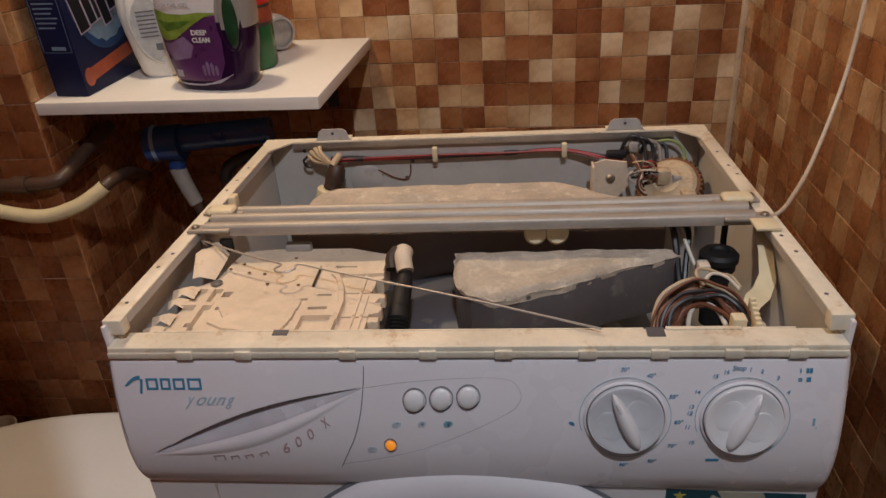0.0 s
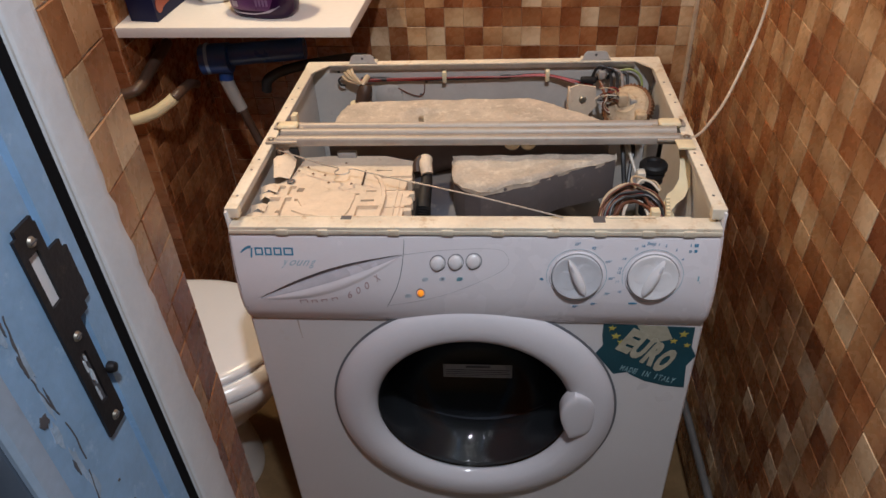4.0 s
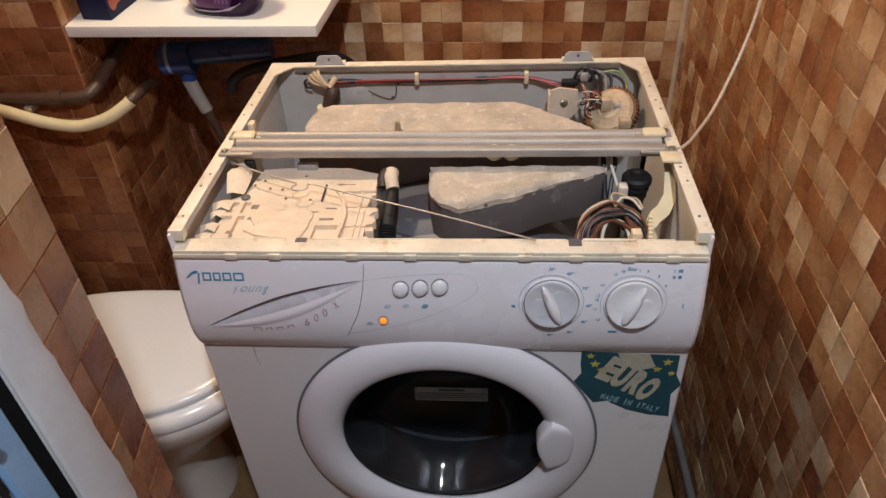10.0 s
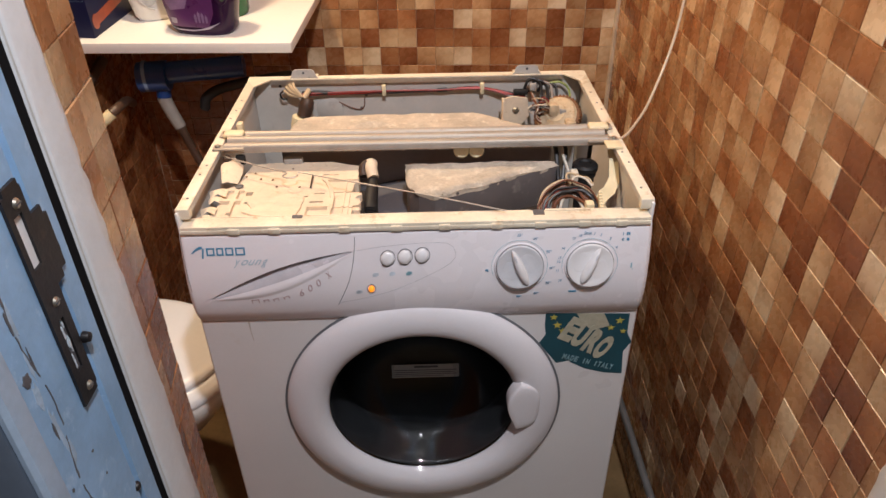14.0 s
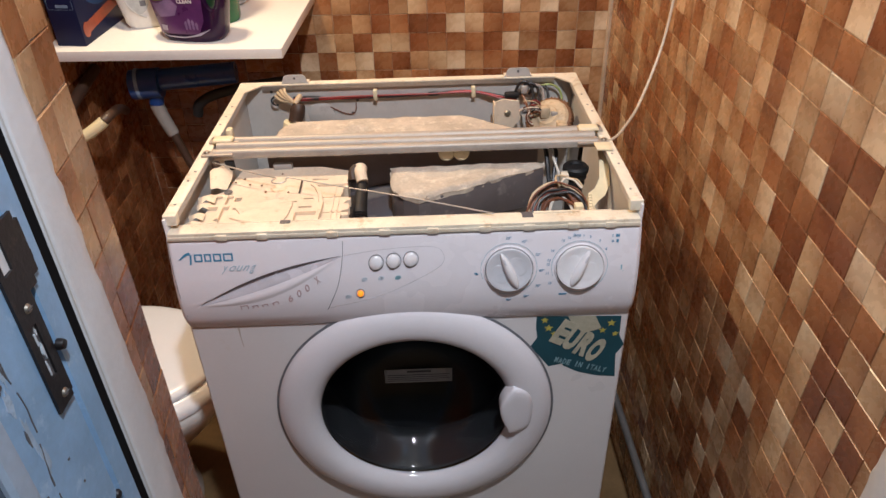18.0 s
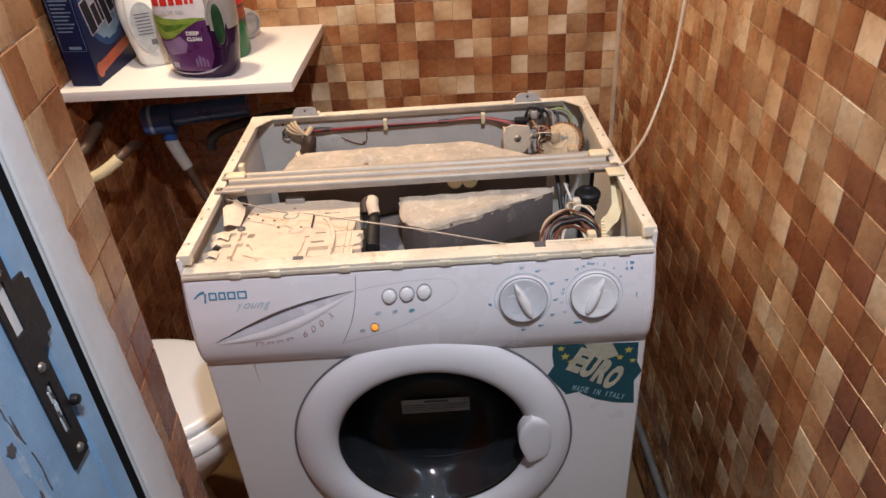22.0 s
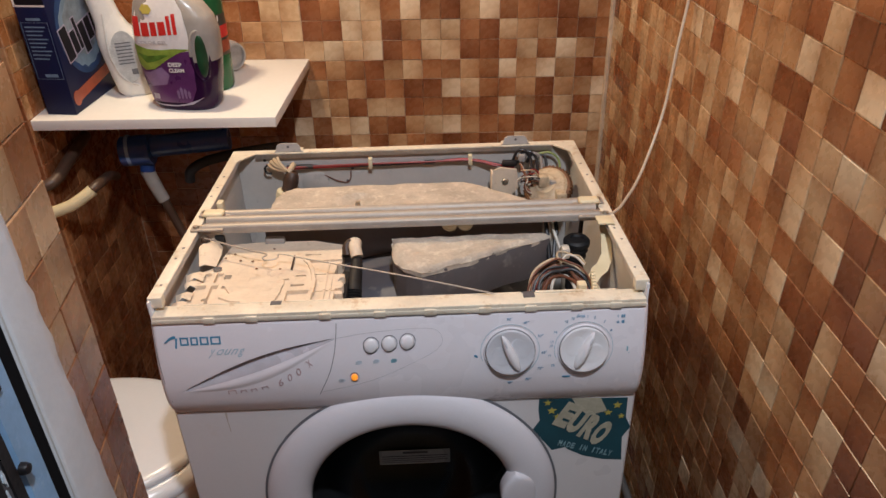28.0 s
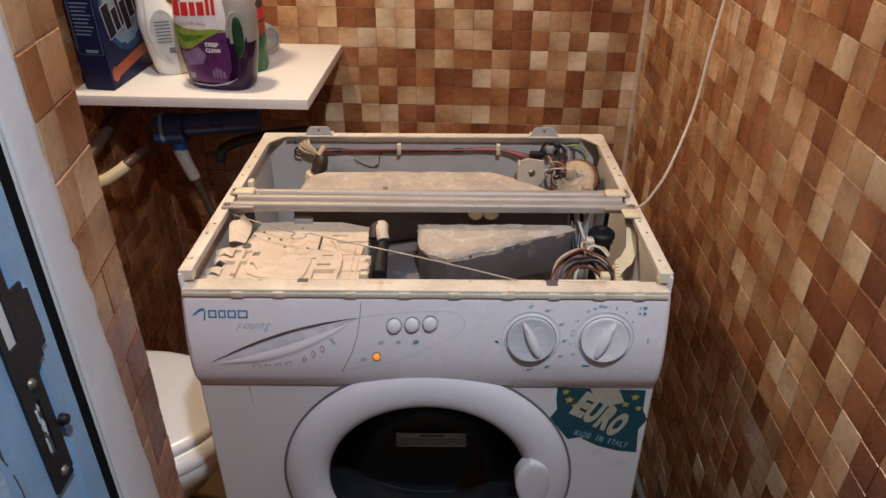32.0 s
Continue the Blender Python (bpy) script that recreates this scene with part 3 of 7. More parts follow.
# the painted door frame: rebate steps, stop and outer casing, drawn up as one profile for each side
frame_left = thing("door_frame_left", (X_JAMB, -0.4, 0), "light blue painted door frame with peeling paint", "door frame", kind="structure")
part("jamb", prism([(-0.285, -0.3425), (-0.2280, -0.3425), (-0.226, -0.3448), (-0.226, -0.3645), (-0.2300, -0.3660), (-0.2300, -0.3690), (-0.2265, -0.3705), (-0.2265, -0.446), (-0.229, -0.449), (-0.285, -0.449)], 0, 2.12, "z"), PAINT_BLUE, frame_left, "light blue gloss paint, chipped")
part("edge_strip", prism([(-0.2305, -0.4415), (-0.2255, -0.4415), (-0.2245, -0.4450), (-0.2245, -0.457), (-0.2275, -0.460), (-0.2305, -0.460)], 0, 2.12, "z"), PAINT_PALE, frame_left, "pale painted edge strip")
part("casing", prism([(-0.315, -0.4505), (-0.231, -0.4505), (-0.231, -0.462), (-0.237, -0.466), (-0.309, -0.466), (-0.315, -0.460)], 0, 2.2, "z"), CASING_SHADED, frame_left, "casing board, darkened grey blue for its shade")
# Black fill near the surface stands in for shade deep in the open gap.
part("gap_shade_fill", block(-0.285, -0.2290, -0.3423, -0.3297, 0, 2.12), BLACK, frame_left, "black fill standing for the shade in the gap beside the frame")
frame_right = thing("door_frame_right", (X_RIGHT, -0.4, 0), "light blue painted door frame on the hinge side", "door frame", kind="structure")
part("jamb", prism([(0.50, -0.363), (0.4395, -0.363), (0.437, -0.3655), (0.437, -0.446), (0.44, -0.449), (0.50, -0.449)], 0, 2.12, "z"), PAINT_BLUE, frame_right)
# Same black fill in place of the shade in this side's gap.
part("gap_shade_fill", block(0.4395, 0.50, -0.3628, -0.3572, 0, 2.12), BLACK, frame_right, "black fill standing for the shade in the gap beside the frame")
part("casing", prism([(0.525, -0.4505), (0.442, -0.4505), (0.442, -0.462), (0.448, -0.466), (0.52, -0.466), (0.525, -0.460)], 0, 2.2, "z"), CASING_SHADED, frame_right)

# paint chips on the jamb: ragged shallow scars with bare filler
rnd = random.Random(5)


def chip(y, z, w, h, material, lift):
    n = 17
    pts = []
    for k in range(n):
        a = 2 * math.pi * k / n
        r = rnd.uniform(0.5, 1.0)
        pts.append((y + math.cos(a) * w * r / 2, z + math.sin(a) * h * r / 2))
    return prism(pts, -0.2266, -0.2262 + lift, "x")


z = 0.912
while z < 1.085:
    h = rnd.uniform(0.014, 0.038)
    y = -0.4255 + 0.0035 * math.sin(z * 70) + rnd.uniform(-0.001, 0.001)
    part("paint_chip", chip(y, z + h / 2, rnd.uniform(0.004, 0.009), h * 1.15, PAINT_SCAR, 0.0), PAINT_SCAR, frame_left, "pale scar in the paint")
    if rnd.random() < 0.6:
        part("paint_chip", chip(y + rnd.choice((-0.003, 0.003)), z + h / 2, rnd.uniform(0.0014, 0.003), h * rnd.uniform(0.4, 0.9), PRINT_DARK, 0.0003), PRINT_DARK, frame_left, "dark bare wood")
    z += h * rnd.uniform(0.8, 1.3)
for y, z, w, h in ((-0.436, 0.905, 0.003, 0.004), (-0.403, 0.905, 0.003, 0.003), (-0.432, 1.002, 0.010, 0.012), (-0.398, 0.875, 0.0025, 0.003)):
    part("paint_chip", chip(y, z, w, h, PRINT_DARK, 0.0003), PRINT_DARK, frame_left, "dark bare wood")

# wandering crack where the frame was once patched
z, side = 0.86, []
while z < 1.10:
    y = -0.4215 + 0.004 * math.sin(z * 47) + 0.0016 * noise.noise(Vector((z * 90, 0, 2)))
    side.append((y, z, 0.0004 + 0.0013 * max(0.0, noise.noise(Vector((z * 60, 5, 1)))) ** 1.0))
    z += 0.0028
for k in range(0, len(side) - 13, 16):
    run = side[k:k + 14]
    part("paint_crack", prism([(y - w, z) for y, z, w in run] + [(y + w, z) for y, z, w in reversed(run)], -0.2266, -0.2260, "x"), PRINT_DARK, frame_left, "thin dark crack in the paint")

# tiling, wall by wall
ZR = edges(0.0, CEIL_Z - 0.002, 1.047)
# the order of the shades: side wall by rows downwards from the doorway inwards, back wall by rows downwards from the corner
SIDE_ROWS = ["..........TTCC........", ".....DRLTCTTRD........", "RTRRRRRTLRTTTLTRLDTT..", "TRRTTLCDTCTTDDTRRTCCT.", "CCTTTTCCTLTCTDTCLCLRT.", "TCTCCTRCTRTTCRCCRDDTC.", "TCRTRRTCDRRCTRLTLDTTR.", "TRTRTCCTTTCTRTRRRDDLLC", "RTRTTRTRTCTCCTLDDCRRRT", "TRTRTTCRTCRRTRTCDCRDTC", "RTRRTTRTTTLCTTTCTRLDDR", "RRTRRTRTRTRCRRLLTTCDCD", "RRTRRDRTRRTRRDTTRRTRRT", "DRRTRRDRTRRRTTDTRRLTTR", "RDRRDRRTRDRDTTLCLRCTTR", "RRDRRTRRDRTRTRRCDTTRTC", "RDRTRRDRRTRRTRDCRTTRCT", "RRDRTRRDRRTTRRLCTTRTCR"]
BACK_ROWS = ["CCDRTCTTDLCRRLLDC", "RTDDRRLTDRLRCLRDC", "RDDTTCDRCCTDCLDDC", "RTLRCRDDCCRDLCLCT", "RDTLTLRTRRCTDRTR", "LTTDTRRCLDDRDTRT", "CDCDTLDRRRDCCDT", "CTDTDRRTLCTDRLC", "TCTTLRDRDRRTDCR"]
SIDE_COLS = [-0.123, -0.0835, -0.044, -0.006, 0.034, 0.075, 0.1165, 0.155, 0.197, 0.231, 0.271, 0.309]
BACK_COLS = [0.401, 0.363, 0.320, 0.280, 0.237, 0.200, 0.158, 0.118]


dim = random.Random(3)


def side_shade(x, z):
    r = math.floor((1.134 - z) / PITCH) + 2
    c = math.floor((x + 0.123) / 0.0395) + 11 if x < -0.123 else sum(x > e for e in SIDE_COLS) + 10
    ch = SIDE_ROWS[r][c] if 0 <= r < 18 and 0 <= c < 22 else "."
    return ch if ch != "." else None


def back_shade(x, z):
    r, c = math.floor((1.088 - z) / 0.0411), sum(x < e for e in BACK_COLS) if x > 0.118 else 8 + math.floor((0.118 - x) / 0.0408)
    if 0 <= r < 9 and 0 <= c < len(BACK_ROWS[r]):
        return BACK_ROWS[r][c]
    # Under the shelf the darker mix puts the shade into the tile colours.
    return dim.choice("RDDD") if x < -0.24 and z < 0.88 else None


# Most letters are a step darker than read, dimming the reveal by colour.
REVEAL_ROWS = ["CR", "TC", "RT", "TD", "RT", "RD", "RD", "TD", "RR", "DR", "DD"]


def reveal_shade(x, z):
    r = math.floor((1.1630 - z) / 0.0415)
    return REVEAL_ROWS[r][0 if x < 0.028 else 1] if 0 <= r < len(REVEAL_ROWS) else dim.choice("CTTR" if z > 1.0 else "RRDD")


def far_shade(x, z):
    """Walls out of the camera's sight get darker pieces, which cuts bounced light."""
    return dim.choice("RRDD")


side_cols = edges(-(Y_BACK - 0.006), -0.123, -0.123, 0.0395)[:-1] + SIDE_COLS + [0.3305]
back_cols = edges(PILLAR_X + 0.0016, 0.118, 0.118, 0.0408)[:-1] + BACK_COLS[::-1] + [X_RIGHT - 0.003]
tiling(wall_right, pose(X_RIGHT, 0, 0, 90, 0, -90), (side_cols, edges(0.0, CEIL_Z - 0.04, 1.0525)), (-0.50, 0.336, 0.62, 1.16), 11, -0.041, side_shade)
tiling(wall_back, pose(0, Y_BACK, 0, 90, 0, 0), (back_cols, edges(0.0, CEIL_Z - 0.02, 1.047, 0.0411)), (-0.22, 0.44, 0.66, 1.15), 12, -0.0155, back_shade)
tiling(wall_door, pose(X_JAMB, Y_SPLAY, 0, 90, 0, 90 + SPLAY), ([-0.004, 0.028, 0.069], edges(0.0, CEIL_Z - 0.002, 0.9920, 0.0415)), (-0.1, 0.1, 0.55, 1.25), 13, 0.0, reveal_shade)
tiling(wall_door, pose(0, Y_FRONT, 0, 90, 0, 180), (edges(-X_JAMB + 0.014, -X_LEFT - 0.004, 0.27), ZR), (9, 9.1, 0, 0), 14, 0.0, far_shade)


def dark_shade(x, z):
    """Mostly darker pieces; shade below shelf height is put into the pipe box's colours."""
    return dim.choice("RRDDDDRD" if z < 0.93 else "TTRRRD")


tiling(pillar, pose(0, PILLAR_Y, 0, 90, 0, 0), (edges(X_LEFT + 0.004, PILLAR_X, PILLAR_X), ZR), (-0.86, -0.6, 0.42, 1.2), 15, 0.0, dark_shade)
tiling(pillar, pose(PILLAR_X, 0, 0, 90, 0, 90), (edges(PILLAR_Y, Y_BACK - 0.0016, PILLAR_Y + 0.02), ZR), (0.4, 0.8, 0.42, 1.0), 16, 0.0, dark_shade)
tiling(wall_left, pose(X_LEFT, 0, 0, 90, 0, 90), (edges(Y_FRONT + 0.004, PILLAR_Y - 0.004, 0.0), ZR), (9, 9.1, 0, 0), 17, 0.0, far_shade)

# strike plate, latch pin and nail heads on the jamb
strike = thing("strike_plate", (X_JAMB, -0.38, 0.93), "dark browned iron strike plate screwed to the door frame", "strike plate")
XS = X_JAMB - 0.0003


def strike_outline():
    return [(-0.3935, 0.944), (-0.3900, 0.9395), (-0.3730, 0.9395), (-0.3715, 0.945), (-0.3715, 1.030), (-0.3600, 1.036), (-0.3555, 1.046), (-0.3560, 1.076), (-0.3620, 1.083), (-0.3715, 1.085), (-0.3715, 1.104), (-0.3735, 1.1085), (-0.3900, 1.1085), (-0.3935, 1.104)]


def slab_with_slots(outline, slots, x0, x1):
    """A flat plate in y and z with rectangular slots cut through it."""
    ys = sorted({p[0] for p in outline} | {s[0] for s in slots} | {s[1] for s in slots})
    zs = sorted({p[1] for p in outline} | {s[2] for s in slots} | {s[3] for s in slots})

    def inside(y, z):
        if any(s[0] < y < s[1] and s[2] < z < s[3] for s in slots):
            return False
        c, n = False, len(outline)
        for i in range(n):
            (ya, za), (yb, zb) = outline[i], outline[(i + 1) % n]
            if (za > z) != (zb > z) and y < (yb - ya) * (z - za) / (zb - za) + ya:
                c = not c
        return c

    bm = bmesh.new()
    for y0, y1 in zip(ys, ys[1:]):
        for z0, z1 in zip(zs, zs[1:]):
            if inside((y0 + y1) / 2, (z0 + z1) / 2):
                vs = [bm.verts.new((x1, y, z)) for y, z in ((y0, z0), (y1, z0), (y1, z1), (y0, z1))]
                bm.faces.new(vs)
    bmesh.ops.remove_doubles(bm, verts=bm.verts, dist=1e-5)
    r = bmesh.ops.extrude_face_region(bm, geom=bm.faces[:])
    bmesh.ops.translate(bm, verts=[v for v in r["geom"] if isinstance(v, bmesh.types.BMVert)], vec=(x0 - x1, 0, 0))
    bmesh.ops.recalc_face_normals(bm, faces=bm.faces[:])
    return bm


part("plate", slab_with_slots(strike_outline(), [(-0.3885, -0.3790, 1.052, 1.089), (-0.3870, -0.3800, 0.966, 1.010)], XS, XS + 0.0022), DARK_IRON, strike)
part("latch_recess", block(-0.262, XS + 0.0004, -0.3885, -0.3790, 1.052, 1.089), PAINT_WHITE, strike, "pale bare wood behind the latch slot")
part("bolt_recess", block(-0.262, XS + 0.0004, -0.3870, -0.3800, 0.966, 1.010), PRINT_DARK, strike, "splintered bolt hole")
for y, z, w, h in ((-0.3842, 0.974, 0.0040, 0.014), (-0.3826, 0.988, 0.0032, 0.018), (-0.3848, 0.999, 0.0036, 0.013), (-0.3822, 1.005, 0.0026, 0.008)):
    pts = []
    for k in range(13):
        a, r = 2 * math.pi * k / 13, rnd.uniform(0.45, 1.0)
        pts.append((y + math.cos(a) * w * r / 2, z + math.sin(a) * h * r / 2))
    part("splinter", prism(pts, XS + 0.0002, XS + rnd.uniform(0.0008, 0.0020), "x"), FILLER, strike, "torn pale paint")
for z in (1.096, 1.023, 0.949):
    screw = part("screw", lathe([(0, 0.0022), (0.0026, 0.0018), (0.0036, 0.0004), (0.0036, 0)], pose(XS + 0.002, -0.3815, z, 0, 90, 0), 14), BRASS, strike)
    part("slot", block(XS + 0.0040, XS + 0.0044, -0.3843, -0.3787, z - 0.0005, z + 0.0005), PRINT_DARK, screw)
part("latch_pin", lathe([(0, 0.006), (0.0034, 0.005), (0.0042, 0.002), (0.0042, 0)], pose(XS + 0.001, -0.3665, 0.980, 0, 90, 0), 16), DARK_IRON, strike, "round dark pin beside the plate")
solid("nail_head", lathe([(0, 0.003), (0.003, 0.0022), (0.0042, 0.0004), (0.0042, -0.001)], pose(X_JAMB - 0.001, -0.3695, 0.822, 0, 90, 0), 14), DARK_IRON, (X_JAMB, -0.3695, 0.822), "dark nail head in the blue door frame", "nail head", kind="structure")

# pipe along the side wall near the floor
PIPE_GREY = surface("dark_grey_pipe", (0.15, 0.145, 0.14), 0.55, vary=0.25, scale=18, bump=0.08)
pipe = thing("water_pipe", (0.418, 0.3, 0.17), "dark grey pipe run low along the tiled wall", "pipe", kind="structure")
part("pipe_run", tube([(0.418, -0.30, 0.172), (0.418, 0.25, 0.170), (0.418, 0.79, 0.168)], 0.0075, 12, 4), PIPE_GREY, pipe)
for y in (-0.1, 0.4):
    part("clip", block(0.409, 0.436, y - 0.006, y + 0.006, 0.162, 0.180, 0.003), PIPE_GREY, pipe)


# ---- the washing machine ----
W, DEPTH, ZT = 0.2975, 0.468, 0.860
machine = thing("washing_machine", (0, 0.23, 0), "white front-loading washing machine with its top cover taken off", "washing machine")

# cabinet: folded sheet sides, back and lower front
for sx, nm in ((-1, "side"), (1, "side")):
    x0, x1 = sorted((sx * (W - 0.004), sx * (W - 0.0055)))
    side = part("side_panel", block(x0, x1, 0.012, DEPTH - 0.002, 0.02, ZT - 0.002, 0.0005), ENAMEL_IN, machine, "enamelled side sheet, grey inside")
    a, b = sorted((sx * (W - 0.0038), sx * W))
    part("outer_skin", block(a, b, 0.004, DEPTH, 0.02, ZT - 0.003, 0.0012), ENAMEL, side, "white outer face")
    # top flange with folded inner lip
    lo, hi = sorted((sx * (W - 0.0160), sx * (W + 0.0003)))
    top = part("top_rail", block(lo, hi, 0.018, DEPTH - 0.02, ZT - 0.002, ZT, 0.0008), CREAM, machine, "yellowed cream top flange with dust")
    lo, hi = sorted((sx * (W - 0.0160), sx * (W - 0.0148)))
    part("rail_lip", block(lo, hi, 0.020, DEPTH - 0.03, ZT - 0.009, ZT - 0.002), ENAMEL_IN, top)
    for y in (0.045, 0.105, 0.135, 0.29, 0.325, 0.36):
        part("screw_hole", lathe([(0, 0.0004), (0.0018, 0.0003), (0.0018, 0)], pose(sx * (W - 0.008 + rnd.uniform(-0.002, 0.002)), y + rnd.uniform(-0.008, 0.008), ZT), 10), PRINT_DARK, top)
    # front end cap of the rail
    part("rail_end", block(sx * (W - 0.0080) - 0.0084, sx * (W - 0.0080) + 0.0084, 0.0085, 0.020, ZT - 0.014, ZT + 0.0003, 0.0012), CREAM, machine, "cream folded corner")
part("back_panel", block(-W + 0.006, W - 0.006, DEPTH - 0.010, DEPTH - 0.008, 0.02, ZT - 0.003), ENAMEL_IN, machine, "grey enamelled back sheet")
part("back_skin", block(-W, W, DEPTH - 0.0075, DEPTH - 0.001, 0.02, ZT - 0.003, 0.001), ENAMEL, machine, "white outer back sheet")
part("back_rail", prism([(-W, DEPTH), (W, DEPTH), (W, DEPTH - 0.020), (W - 0.0160, DEPTH - 0.052), (W - 0.0185, DEPTH - 0.044), (W - 0.040, DEPTH - 0.0155), (-W + 0.040, DEPTH - 0.0155), (-W + 0.0185, DEPTH - 0.044), (-W + 0.0160, DEPTH - 0.052), (-W, DEPTH - 0.020)], ZT - 0.0018, ZT + 0.0005, "z"), CREAM, machine, "cream back flange with angled corners")
part("back_lip", block(-W + 0.040, W - 0.040, DEPTH - 0.0168, DEPTH - 0.0154, ZT - 0.009, ZT - 0.001), STEEL, machine)
# hinge lugs on the back flange
for x in (-0.200, 0.193):
    lug = part("hinge_lug", prism([(x - 0.026, ZT), (x - 0.022, ZT + 0.004), (x - 0.019, ZT + 0.013), (x - 0.014, ZT + 0.0165), (x + 0.014, ZT + 0.0165), (x + 0.019, ZT + 0.013), (x + 0.022, ZT + 0.004), (x + 0.026, ZT)], DEPTH - 0.013, DEPTH - 0.011, "y"), ENAMEL_IN, machine, "grey pressed hinge lug")
    part("lug_foot", block(x - 0.024, x + 0.024, DEPTH - 0.013, DEPTH + 0.004, ZT + 0.0006, ZT + 0.0028, 0.0008), CREAM, lug)
    part("lug_hole", lathe([(0, 0.0003), (0.0022, 0.0003), (0.0022, 0)], pose(x, DEPTH - 0.0131, ZT + 0.0105, 90, 0, 0), 10), PRINT_DARK, lug)

# front beam with its clip tabs
beam = part("front_beam", block(-0.2935, 0.2935, -0.0022, 0.0215, 0.8325, 0.8405, 0.0012), CREAM, machine, "yellowed cream front beam")
part("beam_edge", block(-0.2938, 0.2938, -0.0036, -0.0014, 0.8304, 0.8360, 0.0008), CREAM, beam)
for x in (-0.227, -0.177, -0.090, -0.025, 0.035, 0.100, 0.155, 0.210, 0.257):
    part("clip_tab", block(x - 0.007, x + 0.007, -0.0050, -0.0012, 0.8298, 0.8376, 0.0009), CREAM, beam)
part("beam_lip", block(-0.262, 0.146, 0.0205, 0.0221, 0.820, 0.8410), CREAM, beam)
part("beam_lip", block(0.222, 0.262, 0.0205, 0.0221, 0.820, 0.8410), CREAM, beam)
part("beam_ledge", block(0.163, 0.221, 0.0185, 0.0225, 0.8402, 0.8420, 0.0005), CREAM, beam)
part("beam_notch", block(0.1475, 0.1615, 0.010, 0.0223, 0.8404, 0.8412), PRINT_DARK, beam, "dark notch for the wires")
part("beam_notch", block(-0.157, -0.144, 0.015, 0.0223, 0.8404, 0.8412), PRINT_DARK, beam, "dark notch")

# lower front sheet
FZ, TZ = 0.519, 0.541
def holed_sheet(x0, x1, z0, z1, y, thick, cz, r, n=96):
    """A sheet with a round opening, its outer edges turned back."""
    bm = bmesh.new()
    ring, rim, back, edge = [], [], [], []
    for k in range(n):
        a = 2 * math.pi * (k + 0.5) / n
        c, sn = math.cos(a), math.sin(a)
        t = min((x1 if c > 0 else -x0) / abs(c) if abs(c) > 1e-6 else 9, ((z1 - cz) if sn > 0 else (cz - z0)) / abs(sn) if abs(sn) > 1e-6 else 9)
        ring.append(bm.verts.new((r * c, y, cz + r * sn)))
        back.append(bm.verts.new((r * c, y + thick, cz + r * sn)))
        rim.append((t * c, cz + t * sn))
    for cx, cz2 in ((x0, z0), (x1, z0), (x1, z1), (x0, z1)):
        k = min(range(n), key=lambda i: (rim[i][0] - cx) ** 2 + (rim[i][1] - cz2) ** 2)
        rim[k] = (cx, cz2)
    m = 0.0025
    inner = [bm.verts.new((max(x0 + m, min(x1 - m, x)), y, max(z0 + m, min(z1 - m, z)))) for x, z in rim]
    outer = [bm.verts.new((x, y + m, z)) for x, z in rim]
    edge = [bm.verts.new((x, y + thick, z)) for x, z in rim]
    for k in range(n):
        j = (k + 1) % n
        for a, b in ((back, ring), (ring, inner), (inner, outer), (outer, edge)):
            bm.faces.new((a[k], a[j], b[j], b[k]))
    bmesh.ops.recalc_face_normals(bm, faces=bm.faces[:])
    return bm


part("front_panel", holed_sheet(-W, W, 0.085, 0.6925, -0.0015, 0.012, FZ, 0.155), ENAMEL, machine, "white enamelled front sheet with a round opening")
part("kick_board", block(-W + 0.001, W - 0.001, 0.003, 0.014, 0.012, 0.083, 0.003), ENAMEL, machine, "white kick board")
for x in (-0.25, 0.25):
    for y in (0.05, 0.42):
        part("foot", lathe([(0, 0), (0.018, 0), (0.018, 0.008), (0.008, 0.012), (0.008, 0.03), (0, 0.03)], pose(x, y, 0), 16), BLACK_RUBBER, machine)

# control panel: a curved skin with the drawer's moulded grip
PZ = [0.6885, 0.6905, 0.6945, 0.702, 0.714, 0.731, 0.748, 0.770, 0.790, 0.810, 0.822, 0.8275, 0.830]
PY = [0.0010, -0.0010, -0.0040, -0.0085, -0.0130, -0.0156, -0.0160, -0.0140, -0.0105, -0.0062, -0.0032, -0.0012, 0.0015]
fine = smooth_line([(0, y, z) for y, z in zip(PY, PZ)], 10)
PZ, PY = [p.z for p in fine], [p.y for p in fine]
GX0, GX1 = -0.272, -0.079


def grip_edges(x):
    """The lower and the upper edge of the drawer's grip at x."""
    t = (x - GX0) / (GX1 - GX0)
    line = 0.7370 + 0.0670 * t
    return line - 0.0065 * math.sin(math.pi * t), line + 0.0128 * math.sin(math.pi * t ** 0.92)


def panel_y(x, z):
    y = float(np.interp(z, PZ, PY))
    if GX0 < x < GX1:
        lo, u = grip_edges(x)
        if u - lo > 1e-4:
            t = (z - lo) / (u - lo)
            if 0 <= t <= 1:
                y += 0.0120 * min(1.0, (u - lo) / 0.016) * (t ** 1.3) * (1 - max(0.0, (t - 0.86) / 0.14) ** 2)
            elif -0.8 < t < 0:
                y -= 0.0014 * math.sin(math.pi * min(1.0, -t / 0.8)) * min(1.0, (u - lo) / 0.016)
    edge = W - abs(x)
    if edge < 0.006:
        y += 0.004 * (1 - edge / 0.006) ** 2
    return y


def panel_grid(x0, x1, nx, keep=None):
    xs = np.linspace(x0, x1, nx)
    zs = np.linspace(0.6885, 0.83, 170)
    rows = [[(x, panel_y(x, z), z) for x in xs] for z in zs]
    return skin(rows)


panel = part("control_panel", panel_grid(-W, W, 420), PANEL_WHITE, machine, "white curved control panel", limit=0.9)
